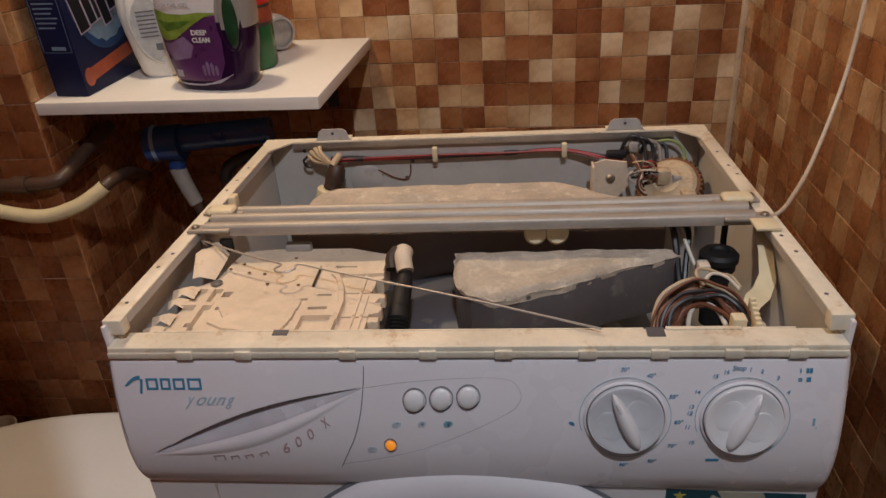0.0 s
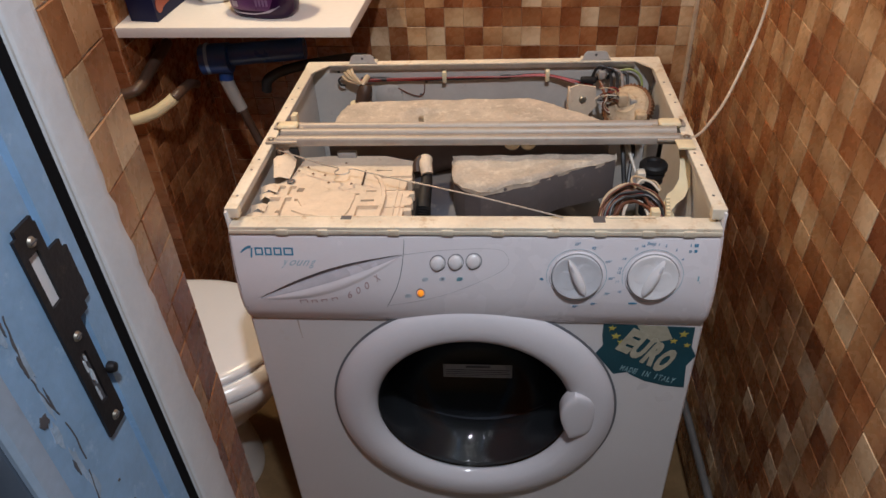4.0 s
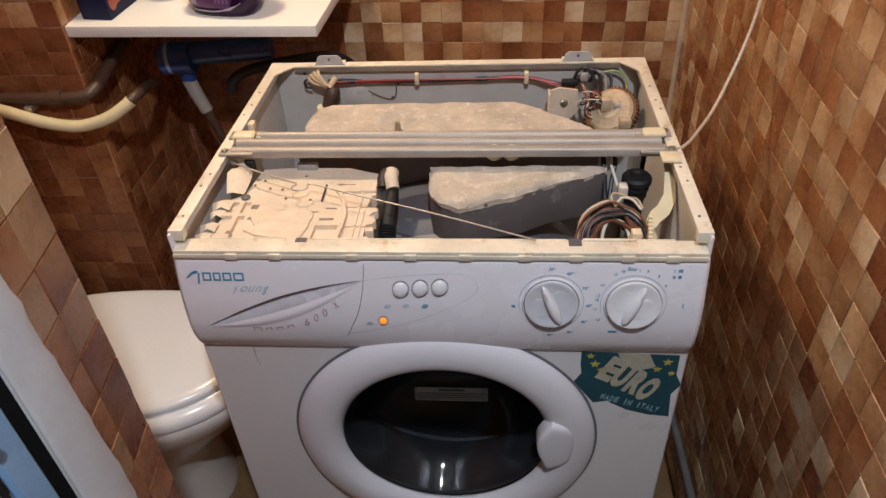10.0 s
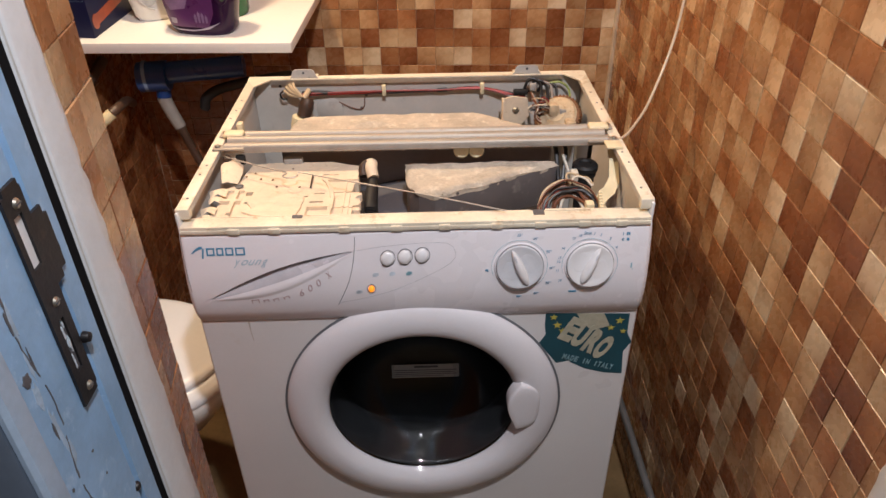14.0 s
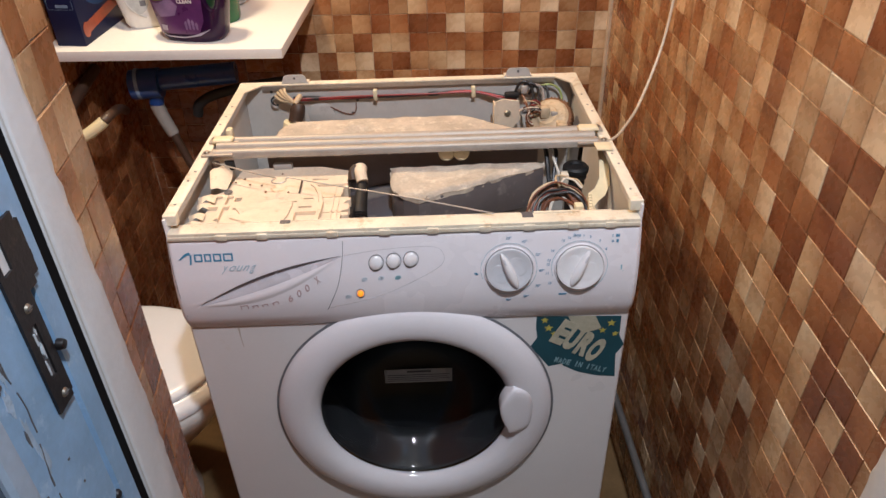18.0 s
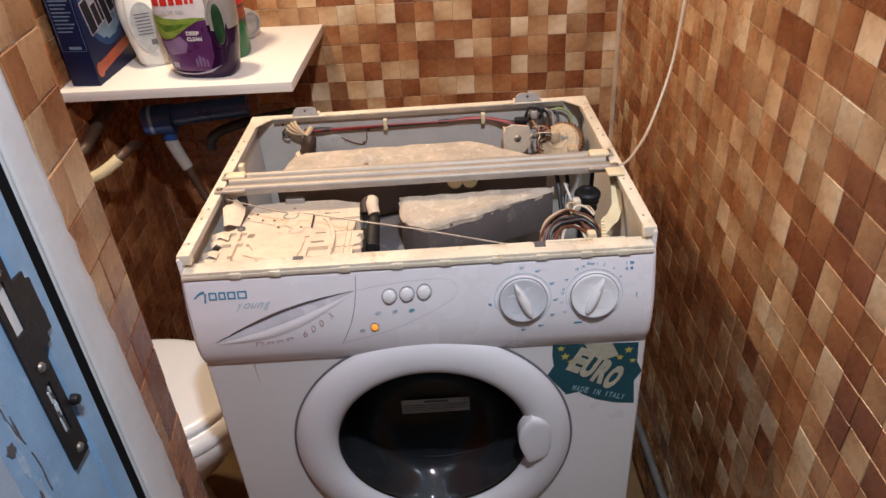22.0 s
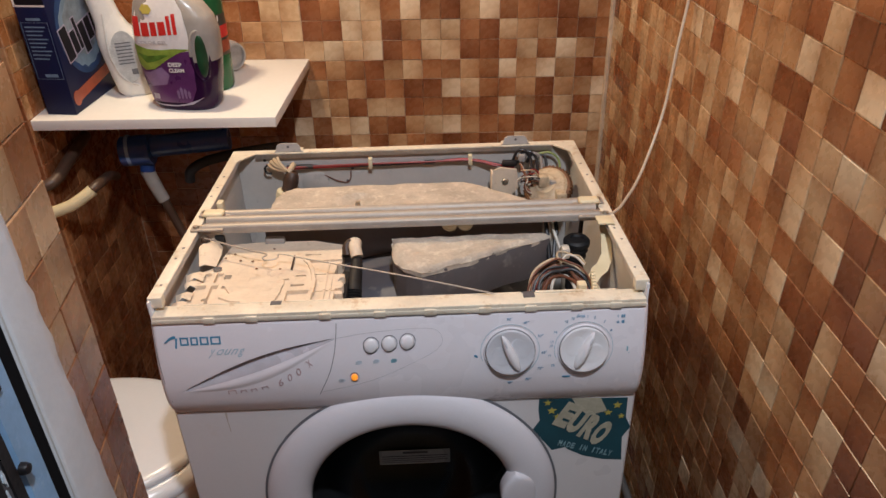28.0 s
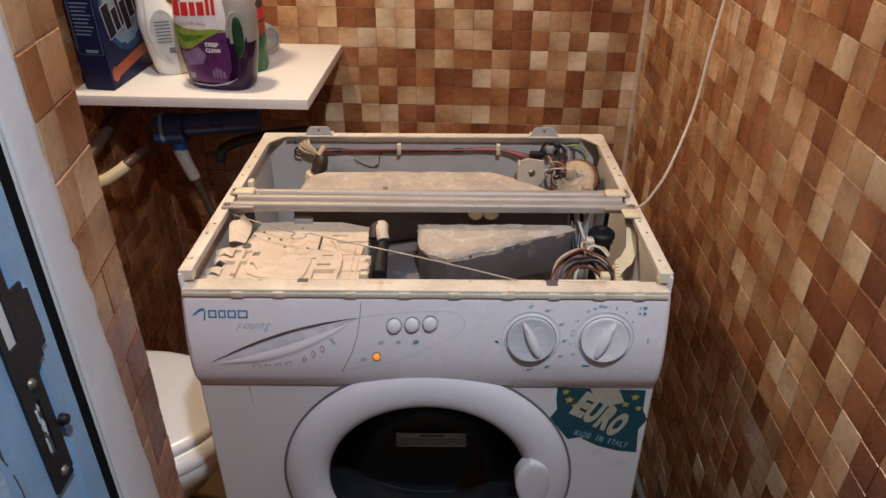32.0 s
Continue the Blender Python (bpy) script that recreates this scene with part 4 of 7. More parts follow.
part("panel_top", block(-W + 0.0005, W - 0.0005, 0.0012, 0.012, 0.8265, 0.8302, 0.0008), PANEL_WHITE, panel)
part("panel_floor", block(-W + 0.001, W - 0.001, 0.0005, 0.012, 0.6890, 0.6920), PANEL_WHITE, panel)


def on_panel(x, z, lift=0.0006):
    """A pose on the panel: x along, y up, z out of it."""
    slope = math.degrees(math.atan2(float(np.interp(z + 0.004, PZ, PY)) - float(np.interp(z - 0.004, PZ, PY)), 0.008))
    return pose(x, float(np.interp(z, PZ, PY)) - lift, z, 90 - slope, 0, 0)


def seam(pts, r=0.00055):
    return tube([(x, float(np.interp(z, PZ, PY)) - 0.0001, z) for x, z in pts], r, 6, 8)


# silver fill of the drawer grip, set just inside the moulding
rows = []
for k in range(70):
    x = GX0 + 0.003 + k * ((GX1 - GX0 - 0.006) / 69)
    lo, u = grip_edges(x)
    rows.append([(x, panel_y(x, lo + (u - lo) * t) - 0.0004, lo + (u - lo) * t) for t in np.linspace(0.04, 0.985, 18)])
part("drawer_grip", skin(rows), SILVER, panel, "silver moulded grip of the soap drawer", limit=1.2)
part("drawer_seam", seam([(-0.078, 0.829), (-0.0785, 0.818), (-0.080, 0.804), (-0.0835, 0.783), (-0.090, 0.760), (-0.098, 0.742), (-0.106, 0.725)], 0.0004), INK_GREY, panel)
part("oval_groove", seam([(-0.079, 0.804), (-0.043, 0.809), (-0.004, 0.812), (0.028, 0.8125), (0.042, 0.809), (0.048, 0.799), (0.046, 0.790), (0.036, 0.781), (0.005, 0.764), (-0.033, 0.747), (-0.067, 0.7365), (-0.104, 0.728)], 0.0002), INK_FAINT, panel)
part("drawer_edge", seam([(-0.2955, 0.829), (-0.2945, 0.80), (-0.2925, 0.76), (-0.29, 0.72)], 0.0003), INK_GREY, panel)

# push buttons with scooped surrounds
for x, z in ((-0.0385, 0.7935), (-0.0165, 0.7950), (0.0055, 0.7965)):
    y = float(np.interp(z, PZ, PY))
    b = part("push_button", ball((x, y - 0.0015, z), 0.0096, (0.90, 0.42, 1.04), 24, turn=Euler((radians(-12), radians(12), 0)).to_matrix()), KNOB_WHITE, panel, "white oval push button")
    part("button_gap", lathe([(0.0080, -0.0006), (0.0101, -0.0002), (0.0106, 0.0006), (0.0100, 0.0010)], on_panel(x + 0.0004, z, 0.0002) @ pose(0, 0, 0, 0, 0, -12), 28, squash=(0.92, 1.07)), INK_GREY, b)
    part("scoop", ball((x - 0.002, y + 0.0028, z - 0.0105), 0.0105, (0.92, 0.42, 0.75), 20), KNOB_WHITE, b, "pale scooped finger rest")
# indicator lamp
lz = 0.7505
part("indicator_lamp", ball((-0.061, float(np.interp(lz, PZ, PY)) - 0.001, lz), 0.0047, (0.88, 0.6, 1.05), 20), AMBER, panel, "lit amber indicator lamp")
part("lamp_rim", lathe([(0.0046, 0.0), (0.0060, 0.0005), (0.0063, 0.0012), (0.0056, 0.0016)], on_panel(-0.061, lz, -0.0006), 24, squash=(0.9, 1.1)), INK_GREY, panel)
part("lamp_rest", ball((-0.0625, float(np.interp(lz, PZ, PY)) + 0.0022, lz - 0.0085), 0.006, (0.9, 0.5, 0.6), 14), KNOB_WHITE, panel)
# worn pictograms by the buttons
for x, z, w, mt in ((-0.0545, 0.7705, 0.0075, INK_WORN), (-0.0330, 0.7715, 0.0075, INK_WORN), (-0.0117, 0.7715, 0.0075, INK_TEAL), (-0.0770, 0.7455, 0.008, INK_WORN)):
    part("pictogram", bars([(-w / 2, w * 0.2, -0.0024, 0.0016), (-w * 0.1, w / 2, -0.001, 0.0026), (-w * 0.3, w * 0.32, 0.0018, 0.0031)], on_panel(x, z, 0.0003)), mt, panel, "worn blue pictogram")


def dial(x, z, turn, grey, size=0.895):
    """A round dish with a raised blade across it."""
    m = on_panel(x, z, 0.0) @ Matrix.Scale(size, 4)
    ring = part("dial", lathe([(0.0362, 0.0), (0.0364, 0.0012), (0.0358, 0.0024), (0.0348, 0.0028), (0.0330, 0.0022)], m, 64), PANEL_WHITE, panel, "round program dial with a raised blade")
    face = KNOB_GREY if grey else KNOB_WHITE
    part("dish", lathe([(0.0334, 0.0024), (0.0334, 0.0056), (0.0326, 0.0072), (0.0308, 0.0074), (0.0268, 0.0062), (0.016, 0.0054), (0.0, 0.0054)], m, 64), face, ring, "silver grey dish" if grey else "white dish")
    part("dial_gap", lathe([(0.0334, 0.0026), (0.0344, 0.0031), (0.0340, 0.0035)], m, 64), INK_GREY, ring)
    rows, n = [], 25
    for i in range(n):
        s = -1 + 2 * i / (n - 1)
        w, h = 0.0066 * max(0.0, 1 - s * s) ** 0.6 * (1 - 0.22 * s) + 0.0002, 0.0080 + 0.0075 * max(0.0, 1 - s * s) ** 0.5
        rows.append([Vector((w * math.cos(a), s * 0.0300, 0.0045 + (h - 0.0045) * math.sin(a) ** 0.7)) for a in np.linspace(0.0, math.pi, 13)])
    bm = skin(rows)
    bm.transform(m @ pose(0, 0, 0, 0, 0, turn))
    bmesh.ops.recalc_face_normals(bm, faces=bm.faces[:])
    part("blade", bm, KNOB_WHITE, ring, "white raised blade", limit=1.2)
    for side in (1, -1):
        bm = lathe([(0, 0.0002), (0.008, 0.0003), (0.0112, 0.0007), (0.0122, 0.0005), (0.0126, 0.0)], m @ pose(0, 0, 0, 0, 0, turn) @ pose(side * 0.0150, 0.0, 0.0054), 28, squash=(0.95, 1.25))
        part("hollow", bm, face, ring)
    bm = ball((0, 0.0165, 0.0136), 0.0040, (0.40, 1.8, 0.4), 12)
    bm.transform(m @ pose(0, 0, 0, 0, 0, turn))
    part("pointer", bm, KNOB_GREY, ring)
    arc = [m @ Vector((0.0400 * math.cos(a), 0.0400 * math.sin(a), 0.0003)) for a in np.linspace(radians(200), radians(-110), 44)]
    part("scale_arc", tube(arc, 0.00024, 5, 0), INK_TEAL, ring, "fine blue scale line")
    return ring


dial(0.1300, 0.7785, 24, True)
dial(0.2200, 0.7785, -24, False)
for text, x, z in (("30°", 0.129, 0.8195), ("40°", 0.149, 0.8145), ("50°", 0.1665, 0.797), ("60°", 0.1715, 0.775), ("70°", 0.1675, 0.7525), ("80°", 0.153, 0.7365), ("90°", 0.1305, 0.7315)):
    lettering(text, 0.0050, on_panel(x, z), INK_BLUE, panel, "small blue temperature mark", "scale_mark", shear=0.2)
part("scale_mark", bars([(-0.0025, 0.001, -0.001, 0.0014), (-0.0005, 0.002, -0.002, 0.0)], on_panel(0.0885, 0.7735, 0.0004)), INK_BLUE, panel)
for text, x, z in (("1", 0.2235, 0.8195), ("2", 0.232, 0.8180), ("3", 0.244, 0.8125), ("4", 0.2525, 0.801), ("16", 0.2055, 0.8175), ("15", 0.1975, 0.8140), ("14", 0.1845, 0.8010), ("13", 0.1805, 0.7885), ("12", 0.1795, 0.7830), ("11", 0.1785, 0.7705), ("10", 0.1825, 0.7560)):
    lettering(text, 0.0047, on_panel(x, z), INK_BLUE, panel, "small blue program number", "scale_mark", shear=0.2)
lettering("Stop", 0.0056, on_panel(0.2150, 0.8205), INK_BLUE, panel, "small blue word", "scale_mark", shear=0.25)
part("scale_mark", bars([(-0.005, 0.005, -0.0012, 0.0012)], on_panel(0.2005, 0.7385, 0.0004)), INK_BLUE, panel)
part("switch_mark", bars([(-0.006, -0.0052, 0.002, 0.0055), (-0.0015, 0.0005, 0.0018, 0.0056), (0.001, 0.003, 0.0018, 0.0056), (-0.0066, -0.0046, -0.0052, -0.0044), (-0.0066, -0.0046, -0.0032, -0.0024), (-0.0070, -0.0063, -0.0050, -0.0026), (-0.0049, -0.0042, -0.0050, -0.0026), (-0.001, 0.0022, -0.0054, -0.0018)], on_panel(0.266, 0.8150, 0.0004)), INK_BLUE, panel, "tiny dark blue switch marks")
part("wear_mark", bars([(-0.001, 0.0008, -0.0035, 0.0030), (0.0016, 0.0024, -0.0060, -0.0050)], on_panel(0.274, 0.776, 0.0003)), INK_TEAL, panel)
# maker's mark and model line as plain shapes
crest = []
for k in range(9):
    t = k / 8
    crest.append((-0.0130 + 0.0150 * t, -0.0030 + 0.0095 * math.sin(1.75 * t)))
for k in range(9):
    t = 1 - k / 8
    crest.append((-0.0105 + 0.0120 * t, -0.0030 + 0.0060 * math.sin(1.75 * t)))
bm = prism(crest, 0, 0.0003, "z")
bm.transform(on_panel(-0.2715, 0.8085, 0.0004))
part("maker_mark", bm, INK_BLUE, panel, "blue arched swoosh mark")
part("maker_mark", bars([(-0.0009, 0.0012, -0.0088, 0.0045)], on_panel(-0.2695, 0.8075, 0.0004) @ pose(0, 0, 0, 0, 0, -8)), INK_BLUE, panel)
for x0, x1 in ((-0.0255, -0.0153), (-0.0130, -0.0042), (-0.0018, 0.0083), (0.0107, 0.0228)):
    e = 0.0019
    part("maker_mark", bars([(x0, x1, 0.0052 - e, 0.0052), (x0, x1, -0.0052, -0.0052 + e), (x0, x0 + e, -0.0052 + e, 0.0052 - e), (x1 - e, x1, -0.0052 + e, 0.0052 - e)], on_panel(-0.2395, 0.8075, 0.0004)), INK_BLUE, panel, "blue letter-high hollow block")
for k, ch in enumerate("young"):
    lettering(ch, 0.0160, on_panel(-0.2300 + k * 0.0087, 0.7935), INK_SCRIPT, panel, "faded teal script letter", "script_letter", shear=0.7, width=0.0096)
for k, (x, z, w, h) in enumerate(((-0.213, 0.7345, 0.010, 0.0062), (-0.199, 0.7350, 0.0075, 0.0042), (-0.186, 0.7365, 0.0075, 0.0042), (-0.172, 0.7395, 0.0080, 0.0042))):
    part("model_mark", bars([(-w / 2, -w / 2 + 0.0010, -h / 2, h / 2), (w / 2 - 0.0010, w / 2, -h / 2, h / 2), (-w / 2, w / 2, h / 2 - 0.0009, h / 2)], on_panel(x, z, 0.0004) @ pose(0, 0, 0, 0, 0, 4 + 5 * k)), INK_RED, panel, "faded red script mark")
for ch, x, z, tilt in (("6", -0.1530, 0.7455, 22), ("0", -0.1410, 0.7525, 26), ("0", -0.1295, 0.7600, 31), ("X", -0.1150, 0.7715, 36)):
    lettering(ch, 0.0135, on_panel(x, z) @ pose(0, 0, 0, 0, 0, tilt), INK_RED, panel, "faded red slanting letter", "model_letter", shear=0.35, width=0.0072)

# round door
door = part("door", lathe([(0.2005, 0.000), (0.2012, -0.0035), (0.1998, -0.0080), (0.1962, -0.0122), (0.1905, -0.0160), (0.1830, -0.0190), (0.1740, -0.0208), (0.1645, -0.0212), (0.1562, -0.0200), (0.1500, -0.0172), (0.1450, -0.0130), (0.1415, -0.0085), (0.1395, -0.0045), (0.1400, -0.002)], pose(0, 0, FZ) @ pose(0, 0, 0, -90, 0, 0), 128), DOOR_WHITE, machine, "round white door ring", limit=1.0)
part("door_seam", lathe([(0.1980, -0.0005), (0.2035, -0.0012), (0.2040, -0.0030), (0.2010, -0.0040)], pose(0, -0.0008, FZ) @ pose(0, 0, 0, -90, 0, 0), 128), INK_GREY, door, "dark gap round the door")
part("glass_bowl", lathe([(0.1386, -0.0050), (0.132, 0.006), (0.122, 0.032), (0.104, 0.058), (0.080, 0.078), (0.045, 0.089), (0.0, 0.092), (0.0, 0.088), (0.044, 0.085), (0.077, 0.0745), (0.100, 0.0555), (0.117, 0.030), (0.127, 0.005), (0.1340, -0.0052)], pose(0, 0, FZ) @ pose(0, 0, 0, -90, 0, 0), 72, close=False), GLASS, door, "thick clear glass bowl", limit=1.2)
part("gasket", lathe([(0.1388, -0.0030), (0.1392, 0.008), (0.1440, 0.03), (0.1380, 0.06), (0.1450, 0.085), (0.175, 0.118)], pose(0, 0, FZ + 0.005) @ pose(0, 0, 0, -90, 0, 0), 64), GASKET, door, "dark rubber gasket", limit=1.2)
grip = [(0.1385, 0.578), (0.1500, 0.574), (0.1600, 0.566), (0.1665, 0.553), (0.1690, 0.538), (0.1685, 0.520), (0.1655, 0.503), (0.1600, 0.494), (0.1480, 0.490), (0.1345, 0.488), (0.1300, 0.498), (0.1225, 0.518), (0.1195, 0.536), (0.1215, 0.552), (0.1290, 0.567)]
ring = [(p.x, p.z) for p in smooth_line([(x, 0, z) for x, z in grip + grip[:1]], 4)[:-1]]
hb = bmesh.new()
rows = []
for y, sc in ((-0.006, 1.0), (-0.0205, 1.0), (-0.0240, 0.985), (-0.0260, 0.95), (-0.0272, 0.88), (-0.0279, 0.70), (-0.0282, 0.40), (-0.0283, 0.1)):
    rows.append([(0.149 + (x - 0.146) * sc, y + 0.16 * (x - 0.146) * sc + 4.0 * ((x - 0.146) * sc) ** 2, 0.533 + (z - 0.533) * sc) for x, z in ring])
hb = skin(rows, True)
hb.verts.ensure_lookup_table()
hb.faces.new([hb.verts[(len(rows) - 1) * len(ring) + j] for j in range(len(ring))])
bmesh.ops.recalc_face_normals(hb, faces=hb.faces[:])
part("door_grip", hb, DOOR_WHITE, door, "white lens-shaped door grip", limit=1.0)
lab = part("door_label", bars([(-0.054, 0.054, -0.013, 0.013)], pose(0.003, 0.0835, 0.507, 84, 0, 0)), LABEL_GREY, door, "silver paper label inside the glass")
part("label_print", bars([(-0.018, 0.020, 0.0068, 0.0105), (-0.050, 0.050, 0.0015, 0.0028), (-0.050, 0.046, -0.0025, -0.0014), (-0.050, 0.050, -0.0062, -0.0052), (-0.050, 0.030, -0.0096, -0.0087)], pose(0.003, 0.0830, 0.507, 84, 0, 0)), PRINT_DARK, lab, "fine dark print lines")

# printed sticker beside the door
EY = -0.0019
sticker = part("sticker", prism([(0.1715, 0.690), (0.2875, 0.686), (0.2885, 0.652), (0.2965, 0.6345), (0.2870, 0.6165), (0.2905, 0.5735), (0.2640, 0.5765), (0.2360, 0.5850), (0.2140, 0.5980), (0.2115, 0.6020), (0.1930, 0.5975), (0.1655, 0.6365), (0.1740, 0.6520), (0.1715, 0.670)], EY, EY + 0.0006, "y"), STICKER, machine, "dark teal sticker with stars and words")
part("sticker_tab", prism([(0.214, 0.6888), (0.252, 0.6876), (0.262, 0.6655), (0.238, 0.6575), (0.2235, 0.672)], EY - 0.0004, EY, "y"), STICKER_PALE, sticker, "pale worn patch")
for ch, x, z in (("E", 0.2070, 0.6640), ("U", 0.2235, 0.6530), ("R", 0.2400, 0.6415), ("O", 0.2565, 0.6290)):
    lettering(ch, 0.0540, pose(x, EY - 0.0008, z - 0.0050, 90, 0, 0) @ pose(0, 0, 0, 0, 0, -28), STICKER_PALE, sticker, "pale slanting capital", "sticker_letter", bold=0.0034, width=0.0192)
for k, ch in enumerate("MADE IN ITALY"):
    if ch != " ":
        lettering(ch, 0.0135, pose(0.2035 + k * 0.0058, EY - 0.0008, 0.6100 - k * 0.0019, 90, 0, 0) @ pose(0, 0, 0, 0, 0, -16), INK_PALE, sticker, "small pale capital", "sticker_letter", bold=0.0003, width=0.0048 if ch != "I" else 0.0016)
for x, z, s in ((0.183, 0.683, 0.0055), (0.189, 0.669, 0.0065), (0.197, 0.6585, 0.0055), (0.275, 0.6745, 0.0065), (0.264, 0.6620, 0.0055), (0.282, 0.655, 0.005), (0.245, 0.651, 0.0055)):
    star = [(x + s * (1 if k % 2 == 0 else 0.42) * math.sin(math.pi * k / 5), z + s * (1 if k % 2 == 0 else 0.42) * math.cos(math.pi * k / 5)) for k in range(10)]
    part("star", prism(star, EY - 0.0009, EY - 0.0004, "y"), STAR, sticker)
# torn remains of a round label low on the front
lowl = part("torn_label", prism([(-0.286 + 0.004, 0.262), (-0.250, 0.255), (-0.222, 0.247), (-0.205, 0.238), (-0.203, 0.215), (-0.230, 0.200), (-0.270, 0.205), (-0.285, 0.225)], EY, EY + 0.0005, "y"), STICKER_PALE, machine, "torn worn label low on the front")
part("torn_scrap", prism([(-0.1985, 0.236), (-0.180, 0.226), (-0.172, 0.214), (-0.190, 0.208), (-0.204, 0.222)], EY, EY + 0.0005, "y"), PRINT_DARK, lowl)
part("label_print", bars([(-0.036, -0.028, 0.002, 0.010), (-0.022, -0.012, 0.000, 0.007), (-0.006, 0.003, -0.004, 0.003), (0.006, 0.016, -0.006, 0.0)], pose(-0.243, EY - 0.0003, 0.236, 90, 0, 0) @ pose(0, 0, 0, 0, 0, -12)), PRINT_DARK, lowl)
# thin rust run under the panel
part("rust_run", prism([(-0.2340, 0.688), (-0.2312, 0.688), (-0.2320, 0.672), (-0.2308, 0.655), (-0.2318, 0.655), (-0.2332, 0.675)], EY, EY + 0.0004, "y"), surface("faint_rust_trace", (0.56, 0.49, 0.43), 0.5, bump=0.0), machine)

# ---- inside the cabinet ----
# cross bar of three rolled ridges with its plastic end pieces
YB0, YB1 = 0.170, 0.232
prof = []
for y, z in ((0.171, -0.0015), (0.171, 0.0070), (0.174, 0.0098), (0.182, 0.0105), (0.186, 0.0080), (0.1875, 0.0006), (0.1950, 0.0006), (0.197, 0.0080), (0.201, 0.0105), (0.207, 0.0105), (0.210, 0.0080), (0.2112, 0.0006), (0.2195, 0.0006), (0.222, 0.0070), (0.226, 0.0095), (0.231, 0.0090), (0.232, -0.0015)):
    prof.append((0.2005 + (y - 0.201) * 0.86, ZT - 0.0035 + z))
bar = part("cross_bar", prism(prof, -0.2755, 0.2755, "x"), BAR_STEEL, machine, "ribbed galvanised cross bar", limit=0.9)
for sx in (-1, 1):
    c = 0.2685 * sx
    part("bar_foot", block(c - 0.0225, c + 0.0225, 0.170, 0.186, ZT + 0.0004, ZT + 0.0038, 0.0012), BAR_STEEL, bar)
    part("bar_foot", block(c - 0.0225, c + 0.0225, 0.214, 0.233, ZT + 0.0004, ZT + 0.0034, 0.0012), BAR_STEEL, bar)
    part("bar_bolt", lathe([(0, 0.0035), (0.0030, 0.0030), (0.0042, 0.0012), (0.0042, 0)], pose(0.284 * sx, 0.178, ZT + 0.0036), 12), BRASS, bar)
    part("bar_bolt", lathe([(0, 0.0035), (0.0030, 0.0030), (0.0042, 0.0012), (0.0042, 0)], pose(0.284 * sx, 0.226, ZT + 0.0032), 12), BRASS, bar)
    part("bar_clip", block(c - 0.0150, c + 0.0150, 0.205, 0.224, ZT + 0.0035, ZT + 0.0105, 0.004, 3), IVORY, bar, "ivory plastic end clip")
part("bar_clip", block(-0.2690, -0.2600, 0.233, 0.247, ZT - 0.004, ZT + 0.0135, 0.002), IVORY, bar, "ivory plastic lug")
# the hanging tub with its two cast weights
tub = part("tub", lathe([(0.200, 0.128), (0.20, 0.10), (0.232, 0.125), (0.236, 0.16), (0.236, 0.36), (0.225, 0.405), (0.0, 0.41)], pose(0, 0, TZ) @ pose(0, 0, 0, -90, 0, 0), 72), TUB_GREY, machine, "dark grey plastic tub", limit=0.8)
part("tub_front_ring", lathe([(0.175, 0.070), (0.20, 0.066), (0.222, 0.076), (0.232, 0.10), (0.228, 0.122), (0.20, 0.112)], pose(0, 0, TZ) @ pose(0, 0, 0, -90, 0, 0), 72), TUB_PALE, tub, "pale grey front ring of the tub", limit=0.9)
part("drum", lathe([(0.20, 0.125), (0.21, 0.15), (0.21, 0.38), (0.0, 0.395)], pose(0, 0, TZ) @ pose(0, 0, 0, -90, 0, 0), 64), DRUM, tub, "dark steel drum", limit=0.9)


for x in (0.056, 0.078):
    part("weight_stud", lathe([(0, -0.003), (0.0105, -0.001), (0.0120, 0.003), (0.0105, 0.008), (0.0, 0.010)], pose(x + 0.004, 0.1990, 0.8450, 62, 0, 0), 22), IVORY, tub, "white plastic stud")


